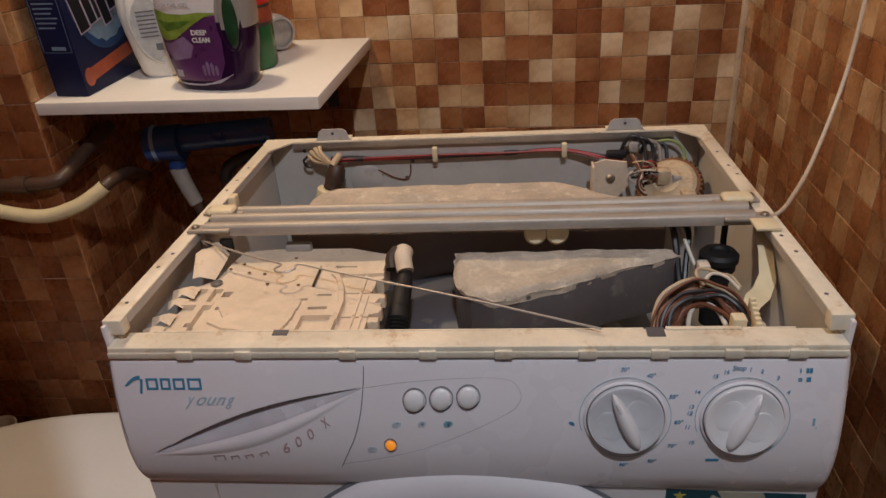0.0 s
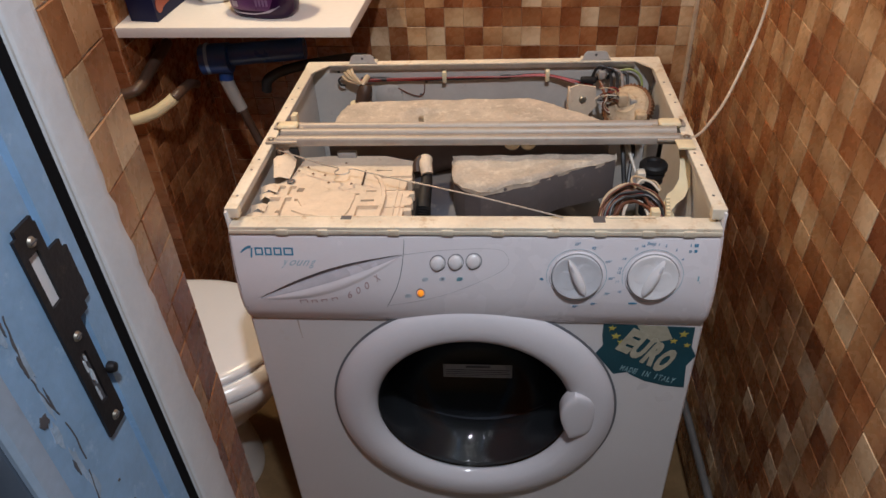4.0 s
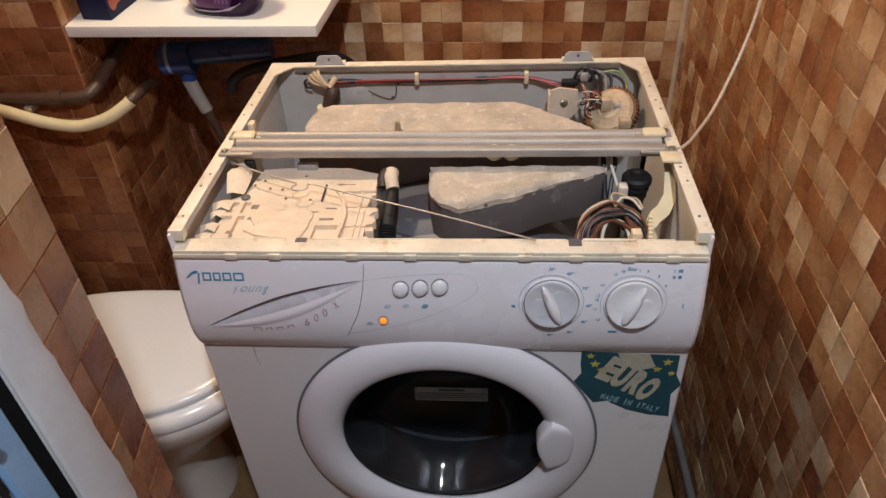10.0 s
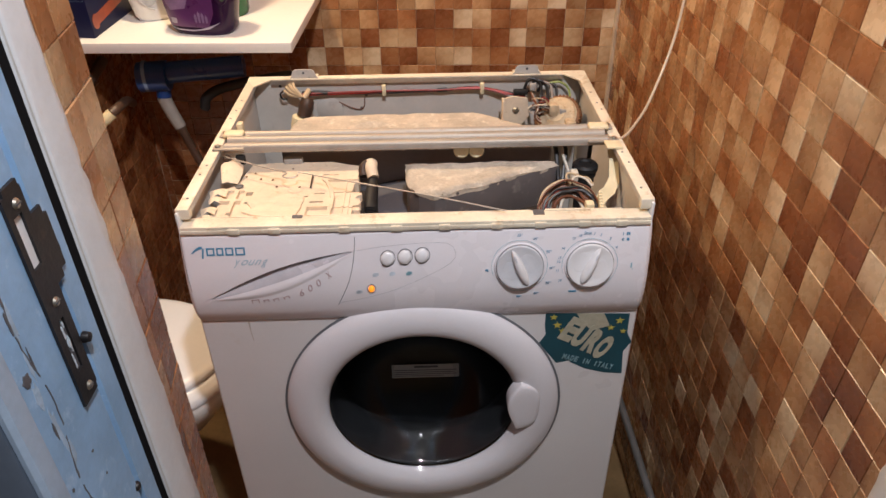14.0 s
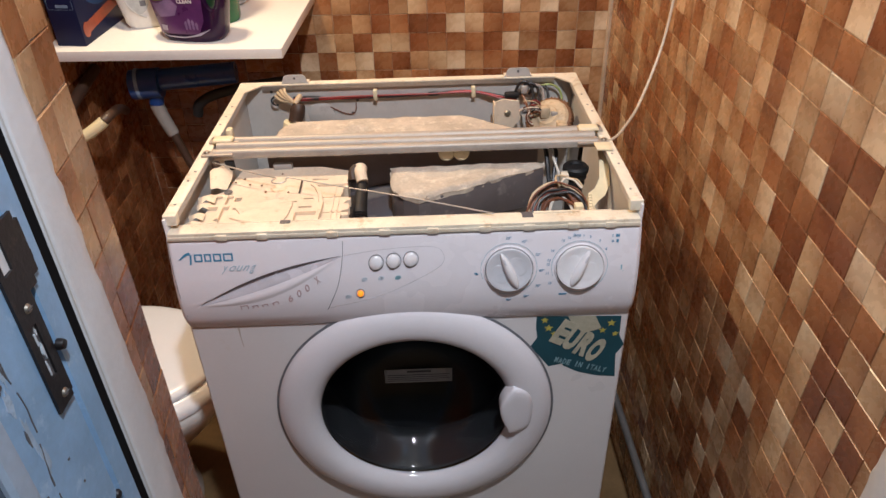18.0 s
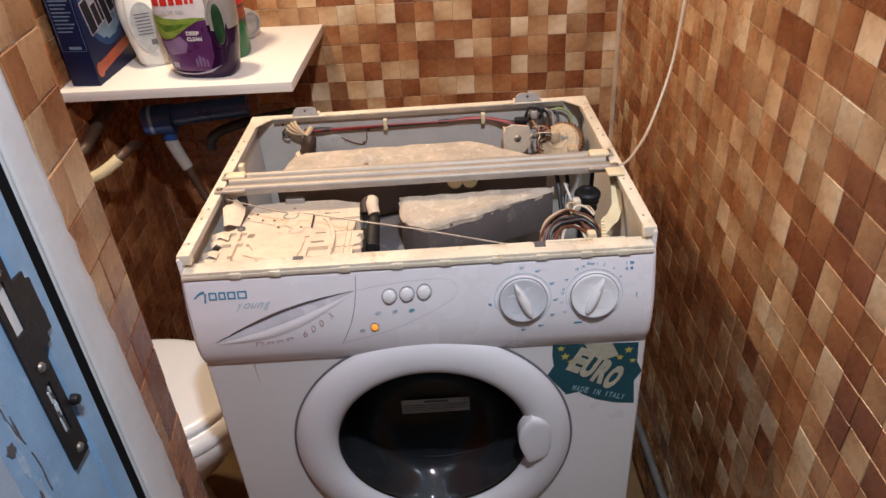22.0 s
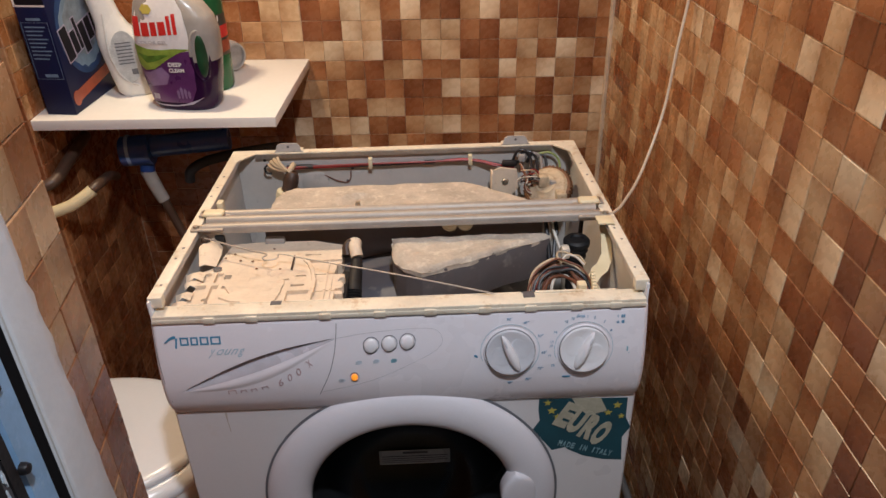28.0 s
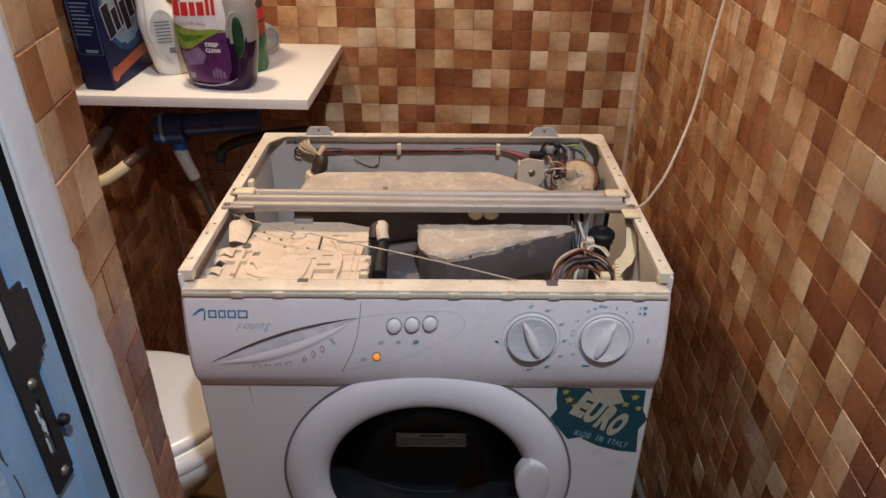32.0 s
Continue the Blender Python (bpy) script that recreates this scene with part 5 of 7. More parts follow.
def cast_weight(outline, z0, z1, rough_amount, cell=0.0055, dimples=(), ragged=0.0):
    """A rough cast block over an outline, its top uneven and its rim worn."""
    n = len(outline)

    def inside(x, y):
        c = False
        for i in range(n):
            (xa, ya), (xb, yb) = outline[i], outline[(i + 1) % n]
            if (ya > y) != (yb > y) and x < (xb - xa) * (y - ya) / (yb - ya) + xa:
                c = not c
        return c

    def near(x, y):
        best = (9.0, x, y)
        for i in range(n):
            (xa, ya), (xb, yb) = outline[i], outline[(i + 1) % n]
            dx, dy = xb - xa, yb - ya
            t = max(0.0, min(1.0, ((x - xa) * dx + (y - ya) * dy) / (dx * dx + dy * dy)))
            px, py = xa + dx * t, ya + dy * t
            d = math.hypot(x - px, y - py)
            if d < best[0]:
                best = (d, px, py)
        return best

    bm = bmesh.new()
    # rim ring points, then rings drawn in towards the middle
    rim = []
    for i in range(n):
        (xa, ya), (xb, yb) = outline[i], outline[(i + 1) % n]
        k = max(1, int(math.hypot(xb - xa, yb - ya) / cell))
        rim += [(xa + (xb - xa) * j / k, ya + (yb - ya) * j / k) for j in range(k)]
    mx, my = sum(p[0] for p in outline) / n, sum(p[1] for p in outline) / n

    def top_z(x, y, edge):
        z = z1 + rough_amount * (noise.noise(Vector((x * 34, y * 34, z1 * 9))) * 0.9 + noise.noise(Vector((x * 120, y * 120, 2.0))) * 0.45 + noise.noise(Vector((x * 300, y * 300, 5.0))) * 0.25)
        z -= 0.006 * max(0.0, 1 - edge / 0.008) ** 2
        for dx, dy, r, dep in dimples:
            d = math.hypot(x - dx, y - dy)
            z -= dep * max(0.0, 1 - (d / r) ** 4)
        return z

    rings = []
    for s in (1.0, 0.985, 0.965) + tuple(0.935 - 0.035 * q for q in range(26)):
        ring = []
        for x, y in rim:
            px, py = mx + (x - mx) * s, my + (y - my) * s
            if s > 0.97:
                px += 0.0030 * noise.noise(Vector((px * 110, py * 110, s)))
                py += 0.0034 * noise.noise(Vector((px * 90, py * 90, s + 4)))
            ring.append(bm.verts.new((px, py, top_z(px, py, near(px, py)[0]))))
        rings.append(ring)
    low = []
    for lv in range(1, 8):
        z = z1 - 0.005 - (z1 - 0.005 - z0) * lv / 7
        fray = ragged * lv / 7
        low.append([bm.verts.new((mx + (x - mx) * (1.002 - 0.02 * (lv == 7)) + 0.0016 * noise.noise(Vector((x * 60, y * 60, z * 60))), my + (y - my) * 1.002 + 0.0016 * noise.noise(Vector((x * 60, y * 60, z * 60 + 9))), z + fray * (noise.noise(Vector((x * 45, y * 45, 1.0))) + 0.35 * noise.noise(Vector((x * 110, y * 110, 3.0)))))) for x, y in rim])
    k = len(rim)
    for a, b in zip(rings, rings[1:]):
        for i in range(k):
            bm.faces.new((a[i], a[(i + 1) % k], b[(i + 1) % k], b[i]))
    bm.faces.new(rings[-1])
    chain = [rings[0]] + low
    for a, b in zip(chain, chain[1:]):
        for i in range(k):
            bm.faces.new((a[i], b[i], b[(i + 1) % k], a[(i + 1) % k]))
    bm.faces.new(low[-1][::-1])
    bmesh.ops.recalc_face_normals(bm, faces=bm.faces[:])
    return bm


FRONT_W = [(-0.022, 0.186), (-0.0225, 0.145), (-0.018, 0.122), (-0.004, 0.104), (0.018, 0.0915), (0.034, 0.0955), (0.062, 0.111), (0.095, 0.122), (0.133, 0.146), (0.170, 0.160), (0.203, 0.178), (0.204, 0.188)]
part("front_weight", cast_weight(FRONT_W, 0.8225, 0.834, 0.0026, ragged=0.0030), CONCRETE, tub, "rough grey concrete front weight", limit=0.8)
WX, WY = sum(p[0] for p in FRONT_W) / len(FRONT_W), sum(p[1] for p in FRONT_W) / len(FRONT_W)
part("weight_casing", prism([(WX + (x - WX) * 0.990, WY + (y - WY) * 0.978) for x, y in FRONT_W], 0.770, 0.8280, "z", 0.001), CASING, tub, "dark grey casing of the weight")
part("rear_weight", cast_weight([(-0.214, 0.245), (-0.213, 0.330), (-0.205, 0.352), (-0.188, 0.366), (-0.06, 0.369), (0.088, 0.372), (0.108, 0.362), (0.150, 0.328), (0.196, 0.290), (0.205, 0.262), (0.200, 0.245)], 0.735, 0.834, 0.0016, dimples=((-0.079, 0.300, 0.034, 0.0085), (-0.079, 0.300, 0.012, 0.004))), CONCRETE, tub, "rough concrete rear weight with a bolt hollow", limit=0.8)
part("weight_casing", prism([(-0.2155, 0.2435), (-0.2155, 0.30), (0.203, 0.285), (0.2065, 0.262), (0.2025, 0.2435)], 0.733, 0.8255, "z", 0.003), CASING_LIGHTENED, tub, "dark grey casing of the weight")
part("weight_bolt", lathe([(0, 0.012), (0.004, 0.012), (0.0045, 0.0), (0.007, 0.0), (0.007, -0.004), (0, -0.004)], pose(-0.079, 0.298, 0.8235), 12), BRASS, tub, "bolt end in the hollow")


# soap dispenser: a moulded tray seen from above, in terraced levels
def terraced(x0, x1, y0, y1, cell, level, floor_z):
    """A moulding from a plan of heights; None is open."""
    nx, ny = round((x1 - x0) / cell), round((y1 - y0) / cell)
    lv = [[level(x0 + (i + 0.5) * cell, y0 + (j + 0.5) * cell) for j in range(ny)] for i in range(nx)]
    verts, faces = [], []

    def quad(*ps):
        k = len(verts)
        verts.extend(ps)
        faces.append((k, k + 1, k + 2, k + 3))

    for i in range(nx):
        for j in range(ny):
            z = lv[i][j]
            if z is None:
                continue
            xa, xb, ya, yb = x0 + i * cell, x0 + (i + 1) * cell, y0 + j * cell, y0 + (j + 1) * cell
            quad((xa, ya, z), (xb, ya, z), (xb, yb, z), (xa, yb, z))
            for di, dj, p, q in ((-1, 0, (xa, yb), (xa, ya)), (1, 0, (xb, ya), (xb, yb)), (0, -1, (xa, ya), (xb, ya)), (0, 1, (xb, yb), (xa, yb))):
                a, b = i + di, j + dj
                other = lv[a][b] if 0 <= a < nx and 0 <= b < ny else None
                other = floor_z if other is None else other
                if other < z:
                    quad((*p, other), (*q, other), (*q, z), (*p, z))
    bm = bmesh.new()
    vs = [bm.verts.new(v) for v in verts]
    for f in faces:
        bm.faces.new([vs[k] for k in f])
    bmesh.ops.remove_doubles(bm, verts=bm.verts, dist=1e-5)
    return bm


SHEET = [(-0.222, 0.1035), (-0.190, 0.1030), (-0.152, 0.086), (-0.1545, 0.050), (-0.160, 0.031), (-0.212, 0.040), (-0.229, 0.050), (-0.217, 0.058), (-0.226, 0.072)]


def within(outline, x, y):
    c, n = False, len(outline)
    for i in range(n):
        (xa, ya), (xb, yb) = outline[i], outline[(i + 1) % n]
        if (ya > y) != (yb > y) and x < (xb - xa) * (y - ya) / (yb - ya) + xa:
            c = not c
    return c


def tray_level(x, y):
    z = 0.829 + 0.0012 * noise.noise(Vector((x * 20, y * 20, 1.0)))
    # outline: ragged moulded rim
    rim = float(np.interp(y, [0.03, 0.045, 0.074, 0.088, 0.103, 0.118, 0.130, 0.160, 0.192], [-0.270, -0.273, -0.268, -0.264, -0.272, -0.262, -0.250, -0.246, -0.240]))
    if x < rim or y > 0.1915 - 0.35 * max(0.0, x + 0.125) - 0.12 * max(0.0, -0.21 - x):
        return None
    if x > float(np.interp(y, [0.03, 0.045, 0.0455, 0.070, 0.0705, 0.087, 0.0875, 0.106, 0.1065, 0.130, 0.1305, 0.155, 0.19], [-0.080, -0.080, -0.086, -0.086, -0.078, -0.078, -0.084, -0.079, -0.090, -0.088, -0.083, -0.084, -0.086])):
        return None
    # slots
    for sx0, sx1, sy0, sy1 in ((-0.1410, -0.1265, 0.0960, 0.0995), (-0.1445, -0.1260, 0.0735, 0.0775), (-0.2335, -0.2250, 0.0960, 0.1070), (-0.2320, -0.2255, 0.0735, 0.0790), (-0.2500, -0.2435, 0.0440, 0.0510), (-0.1610, -0.1480, 0.0890, 0.0925)):
        if sx0 < x < sx1 and sy0 < y < sy1:
            return 0.806
    if -0.134 < x < -0.112 and abs(y - 0.1525) < 0.0018 * (-0.112 - x) / 0.022 + 0.0006:
        return 0.815
    # curved wall and the lower shelf beyond it
    edge = float(np.interp(y, [0.03, 0.058, 0.082, 0.107, 0.126, 0.140], [-0.113, -0.112, -0.1115, -0.116, -0.123, -0.134]))
    if edge - 0.0050 < x < edge and y < 0.135:
        return z + 0.0030
    if x > edge and y < 0.137:
        z -= 0.0035
        if abs(x + 0.1000) < 0.0012 or (abs(x + 0.0930) < 0.0012 and y < 0.10):
            z += 0.0018
        if 0.104 < y < 0.1065 or 0.064 < y < 0.066:
            z -= 0.003
    # hollow with a lip before the slots
    if -0.1460 < x < edge - 0.005 and 0.036 < y < 0.0640:
        z -= 0.0055
    # ridges on the far side
    if x < -0.236 and y < 0.112:
        z -= 0.0045
        if abs(x + 0.2475) < 0.0030 or abs(y - 0.083) < 0.003:
            z += 0.0055
    if within(SHEET, x, y):
        z += 0.0030 + 0.0012 * noise.noise(Vector((x * 60, y * 60, 4.0)))
    return z


dispenser = part("soap_dispenser", terraced(-0.2760, -0.0768, 0.030, 0.192, 0.0012, tray_level, 0.800), CREAM_PLASTIC, machine, "dusty cream moulded soap dispenser with slots")
part("dispenser_body", block(-0.262, -0.092, 0.034, 0.180, 0.745, 0.800, 0.006), CREAM_PLASTIC, dispenser)
for x, y in ((-0.195, 0.119), (-0.180, 0.171), (-0.163, 0.116), (-0.204, 0.139), (-0.232, 0.160), (-0.221, 0.142), (-0.243, 0.150)):
    part("moulding_mark", lathe([(0, 0.0008), (0.0016, 0.0005), (0.0018, 0)], pose(x, y, 0.8296), 8), RUST, dispenser)
part("bent_flap", skin([[(-0.272, 0.176, 0.846), (-0.276, 0.150, 0.848), (-0.270, 0.120, 0.836)], [(-0.262, 0.176, 0.848), (-0.260, 0.150, 0.850), (-0.262, 0.120, 0.838)], [(-0.250, 0.170, 0.836), (-0.246, 0.146, 0.838), (-0.250, 0.126, 0.831)]]), CREAM_PLASTIC, dispenser, "cream bent plastic flap", limit=1.2)
part("dark_hole", lathe([(0, 0.001), (0.005, 0.0005), (0.006, 0)], pose(-0.247, 0.121, 0.8305), 12), PRINT_DARK, dispenser)
for k, (x, y, z, s) in enumerate(((-0.2705, 0.104, 0.829, 0.011), (-0.2715, 0.086, 0.828, 0.008), (-0.2740, 0.060, 0.827, 0.009), (-0.2760, 0.042, 0.826, 0.008))):
    part("side_flap", skin([[(x - s, y - s, z - 0.002), (x - s * 1.2, y, z + 0.003), (x - s * 0.7, y + s, z)], [(x, y - s * 0.8, z + 0.004), (x, y + 0.002, z + 0.0055), (x + 0.002, y + s * 0.8, z + 0.003)], [(x + s, y - s, z), (x + s, y, z + 0.001), (x + s, y + s, z)]]), CREAM_PLASTIC, dispenser, "cream torn plastic flap", limit=1.2)
part("pin", tube([(-0.1480, 0.1470, 0.8315), (-0.1470, 0.1110, 0.8315)], 0.0013, 6, 0), BOOT_BROWN, dispenser, "thin dark pin")
# black corrugated hose with its cream elbow
hose = part("dispenser_hose", tube([(-0.0665, 0.098, 0.803), (-0.0665, 0.085, 0.793), (-0.066, 0.070, 0.780), (-0.066, 0.050, 0.755)], 0.0105, 14, 9, ribs=0.14), BLACK_RUBBER, machine, "black corrugated hose")
part("hose_sleeve", tube([(-0.0640, 0.150, 0.822), (-0.0640, 0.136, 0.817), (-0.0650, 0.116, 0.811), (-0.0660, 0.094, 0.800)], (0.0075, 0.0105), 16, 6), BLACK_RUBBER, hose, "smooth black sleeve")
part("elbow", tube([(-0.067, 0.170, 0.835), (-0.0665, 0.160, 0.834), (-0.063, 0.147, 0.825)], (0.0100, 0.0085), 14, 6), CREAM_PLASTIC, hose, "cream plastic elbow")
part("elbow_band", tube([(-0.0725, 0.168, 0.839), (-0.078, 0.160, 0.834), (-0.077, 0.150, 0.826)], 0.0060, 10, 6), BOOT_BROWN, hose, "dark brown band")
for y, z in ((0.060, 0.826), (0.078, 0.826), (0.100, 0.826)):
    part("comb_tooth", block(-0.086, -0.076, y - 0.004, y + 0.004, z - 0.016, z, 0.001), CREAM_PLASTIC, dispenser)
part("clip_dark", block(-0.083, -0.072, 0.045, 0.130, 0.785, 0.815, 0.003), BLACK_RUBBER, dispenser, "black rubber edge")
# thin pull wire with its hook loop
wire = tube([(-0.276, 0.168, 0.8535), (-0.245, 0.153, 0.8520), (-0.205, 0.134, 0.8500), (-0.183, 0.1255, 0.8490), (-0.1795, 0.1215, 0.8485), (-0.1835, 0.1165, 0.8480), (-0.180, 0.1105, 0.8478), (-0.170, 0.1095, 0.8480), (-0.1635, 0.1145, 0.8485), (-0.1640, 0.1200, 0.8490), (-0.1570, 0.1215, 0.8490), (-0.120, 0.1070, 0.8480), (0.000, 0.0590, 0.8480), (0.112, 0.0140, 0.8455)], 0.00105, 8, 6)
part("pull_wire", wire, WIRE_STEEL, machine, "thin bent steel wire")
part("wire_nut", lathe([(0, 0.006), (0.005, 0.006), (0.0065, 0.003), (0.0065, -0.003), (0, -0.003)], pose(-0.2715, 0.168, 0.848, 20, 20, 0), 6), BOOT_BROWN, machine, "dark wire end")
part("side_clip", block(-0.262, -0.248, 0.176, 0.182, 0.835, 0.850, 0.002), BLACK_RUBBER, machine)
part("hose_clip", block(-0.196, -0.168, 0.186, 0.196, 0.826, 0.838, 0.003), TUB_PALE, machine, "grey hose clip")

# wiring at the switch corner
r2 = random.Random(21)
cols = ["brown", "black", "beige", "black", "brown", "black", "maroon", "brown", "brown", "black", "beige", "brown", "black", "brown", "white", "black", "brown"]
loom = part("wire_loom", block(0.170, 0.232, 0.028, 0.060, 0.775, 0.800, 0.004), BLACK_RUBBER, machine, "bundle of coloured wires round the switch")
for k, c in enumerate(cols):
    f = k / (len(cols) - 1)
    w, h = 0.043 - 0.026 * f + r2.uniform(-0.003, 0.003), 0.035 - 0.022 * f + r2.uniform(-0.004, 0.003)
    cx, cy, slant = 0.203 + 0.004 * f + r2.uniform(-0.003, 0.003), 0.050 + r2.uniform(-0.012, 0.012), r2.uniform(-0.006, 0.006)
    pts = []
    for a in np.linspace(math.pi * r2.uniform(1.02, 1.10), -0.12 * math.pi, 10):
        pts.append((cx + w * math.cos(a) * (1.06 if a > 1.57 else 0.95) + r2.uniform(-0.0016, 0.0016), cy + 0.028 * math.sin(a) + slant * math.cos(a) + r2.uniform(-0.002, 0.002), 0.815 + h * math.sin(a) + r2.uniform(-0.0018, 0.0018)))
    part("wire", tube(pts, (0.0013, 0.0017, 0.0021)[k % 3], 8, 5), WIRES[c], loom)
part("wire", tube([(0.206, 0.078, 0.846), (0.201, 0.086, 0.851), (0.204, 0.094, 0.853), (0.213, 0.092, 0.853), (0.222, 0.088, 0.851), (0.231, 0.089, 0.848), (0.237, 0.080, 0.842)], 0.0015, 8, 6), WIRES["beige"], loom)
part("wire", tube([(0.207, 0.082, 0.848), (0.214, 0.087, 0.852), (0.225, 0.083, 0.851), (0.234, 0.074, 0.844)], 0.0015, 8, 6), WIRES["white"], loom)
part("switch_can", lathe([(0, 0.03), (0.016, 0.03), (0.018, 0.026), (0.018, 0), (0, 0)], pose(0.204, 0.050, 0.800, 70, 0, 0), 24), TUB_PALE, loom, "grey round switch body")
part("terminal", block(0.218, 0.229, 0.030, 0.042, 0.806, 0.842, 0.0015), IVORY, loom, "ivory terminal strip")
for k in range(6):
    part("terminal_pin", block(0.236 + k * 0.0012, 0.241 + k * 0.0012, 0.030 + k * 0.0075, 0.034 + k * 0.0075, 0.824, 0.838, 0.0008), IVORY, loom)
# black rubber cap, hanger rod and loose leads beside it
cap = part("rubber_cap", lathe([(0, 0.031), (0.008, 0.031), (0.010, 0.034), (0.016, 0.0335), (0.0190, 0.030), (0.0190, 0.024), (0.0165, 0.021), (0.0170, 0.015), (0.0145, 0.011), (0.0150, 0.004), (0.0125, 0.0), (0.012, -0.05), (0, -0.05)], pose(0.248, 0.182, 0.790), 28), BLACK_RUBBER, machine, "black rubber spring cap")
part("hanger_rod", tube([(0.255, 0.196, 0.800), (0.263, 0.222, 0.845)], 0.0032, 8, 0), BLACK_RUBBER, cap)
part("lead", tube([(0.212, 0.215, 0.842), (0.214, 0.196, 0.836), (0.220, 0.178, 0.820), (0.225, 0.165, 0.808)], 0.0022, 8, 6), WIRES["white"], cap)
part("lead", tube([(0.206, 0.215, 0.842), (0.206, 0.190, 0.832), (0.208, 0.168, 0.80), (0.210, 0.150, 0.78)], 0.0035, 8, 6), WIRES["black"], cap)
part("lead", tube([(0.219, 0.216, 0.842), (0.221, 0.198, 0.834), (0.216, 0.180, 0.812), (0.212, 0.160, 0.788)], 0.0030, 8, 6), WIRES["black"], cap)
part("lead_tag", block(0.2215, 0.2335, 0.152, 0.168, 0.806, 0.823, 0.003), WIRES["white"], cap, "white connector")
# cream bracket and its strap on the side sheet
br = part("side_bracket", skin([[(0.2755, 0.200, 0.858), (0.2755, 0.182, 0.853), (0.2765, 0.160, 0.836), (0.2745, 0.143, 0.820), (0.266, 0.130, 0.812), (0.256, 0.118, 0.812), (0.250, 0.108, 0.806)],
                               [(0.2905, 0.200, 0.858), (0.2905, 0.180, 0.850), (0.2905, 0.158, 0.832), (0.2885, 0.136, 0.815), (0.279, 0.119, 0.806), (0.266, 0.104, 0.806), (0.258, 0.096, 0.800)]]), IVORY, machine, "ivory bent plastic bracket")
part("bracket_head", block(0.268, 0.291, 0.148, 0.172, ZT + 0.0008, ZT + 0.0042, 0.0015), IVORY, br, "ivory bracket head")
part("bracket_leg", tube([(0.252, 0.104, 0.806), (0.249, 0.075, 0.815), (0.246, 0.045, 0.826)], 0.0035, 8, 4), IVORY, br)

# harness along the back sheet
har = part("back_harness", tube([(-0.205, 0.446, 0.834), (-0.165, 0.450, 0.833), (-0.060, 0.451, 0.8345), (0.020, 0.451, 0.8345), (0.080, 0.450, 0.8385), (0.114, 0.449, 0.838), (0.155, 0.444, 0.831), (0.190, 0.436, 0.826)], 0.0024, 8, 8), WIRES["red"], machine, "red and black wires along the back")
part("wire", tube([(-0.205, 0.448, 0.838), (-0.175, 0.452, 0.837), (-0.120, 0.451, 0.8325), (-0.040, 0.450, 0.8335), (0.035, 0.449, 0.8365), (0.100, 0.451, 0.8395), (0.150, 0.446, 0.833), (0.190, 0.434, 0.829)], 0.0019, 8, 8), WIRES["black"], har)
part("wire", tube([(-0.205, 0.444, 0.836), (-0.150, 0.449, 0.8355), (-0.060, 0.448, 0.8370), (0.030, 0.448, 0.8370), (0.114, 0.447, 0.8375), (0.160, 0.440, 0.828)], 0.0017, 8, 8), WIRES["maroon"], har)
part("sleeve", tube([(-0.182, 0.450, 0.8355), (-0.160, 0.4505, 0.8345)], 0.0042, 8, 0), WIRES["black"], har)
part("sleeve", tube([(0.034, 0.450, 0.8360), (0.052, 0.450, 0.8368)], 0.0036, 8, 0), WIRES["black"], har)
for x in (-0.060, 0.114):
    part("wire_clip", block(x - 0.0035, x + 0.0035, 0.444, 0.4575, 0.829, 0.848, 0.0012), IVORY, har, "ivory wire clip")
# inlet end with its fan of leads and rubber boot
boot = part("inlet_boot", lathe([(0, 0.034), (0.008, 0.033), (0.0115, 0.028), (0.0135, 0.016), (0.0120, 0.004), (0.0130, 0.0), (0, 0)], pose(-0.203, 0.428, 0.802, -12, 18, 0), 20), BOOT_BROWN, machine, "dark brown rubber boot")
for k, (x, z) in enumerate(((-0.236, 0.846), (-0.232, 0.852), (-0.226, 0.856), (-0.219, 0.858))):
    part("lead", tube([(x, 0.448, z - 0.004), (x * 0.5 - 0.106, 0.440, z - 0.010), (-0.203, 0.432, 0.836)], 0.0030, 8, 5), WIRES["beige"], boot)
part("lead", tube([(-0.192, 0.446, 0.842), (-0.196, 0.436, 0.838), (-0.200, 0.430, 0.833)], 0.0048, 10, 5), WIRES["beige"], boot)
part("collar", lathe([(0, 0.01), (0.015, 0.01), (0.016, 0.0), (0.016, -0.012), (0, -0.012)], pose(-0.210, 0.424, 0.792, 0, 12, 0), 20), IVORY, boot, "ivory collar")
part("loop", tube([(-0.237, 0.447, 0.842), (-0.243, 0.445, 0.836), (-0.240, 0.445, 0.828), (-0.232, 0.446, 0.826)], 0.0018, 8, 6), WIRES["black"], boot)
part("knock_out", tube([(-0.143, 0.4575, 0.815), (-0.122, 0.4565, 0.804), (-0.105, 0.4565, 0.800), (-0.098, 0.4575, 0.806), (-0.096, 0.4575, 0.822)], 0.0011, 6, 6), WIRES["brown"], machine)
for x, z in ((-0.244, 0.846), (-0.139, 0.806), (-0.093, 0.826), (-0.103, 0.802)):
    part("sheet_hole", lathe([(0, 0.0004), (0.0028, 0.0003), (0.0028, 0)], pose(x, DEPTH - 0.0101, z, 90, 0, 0), 10), PRINT_DARK, machine)
part("sheet_disc", lathe([(0, 0.0025), (0.020, 0.0022), (0.024, 0)], pose(-0.160, DEPTH - 0.0101, 0.800, 90, 0, 0), 28), ENAMEL_IN, machine)

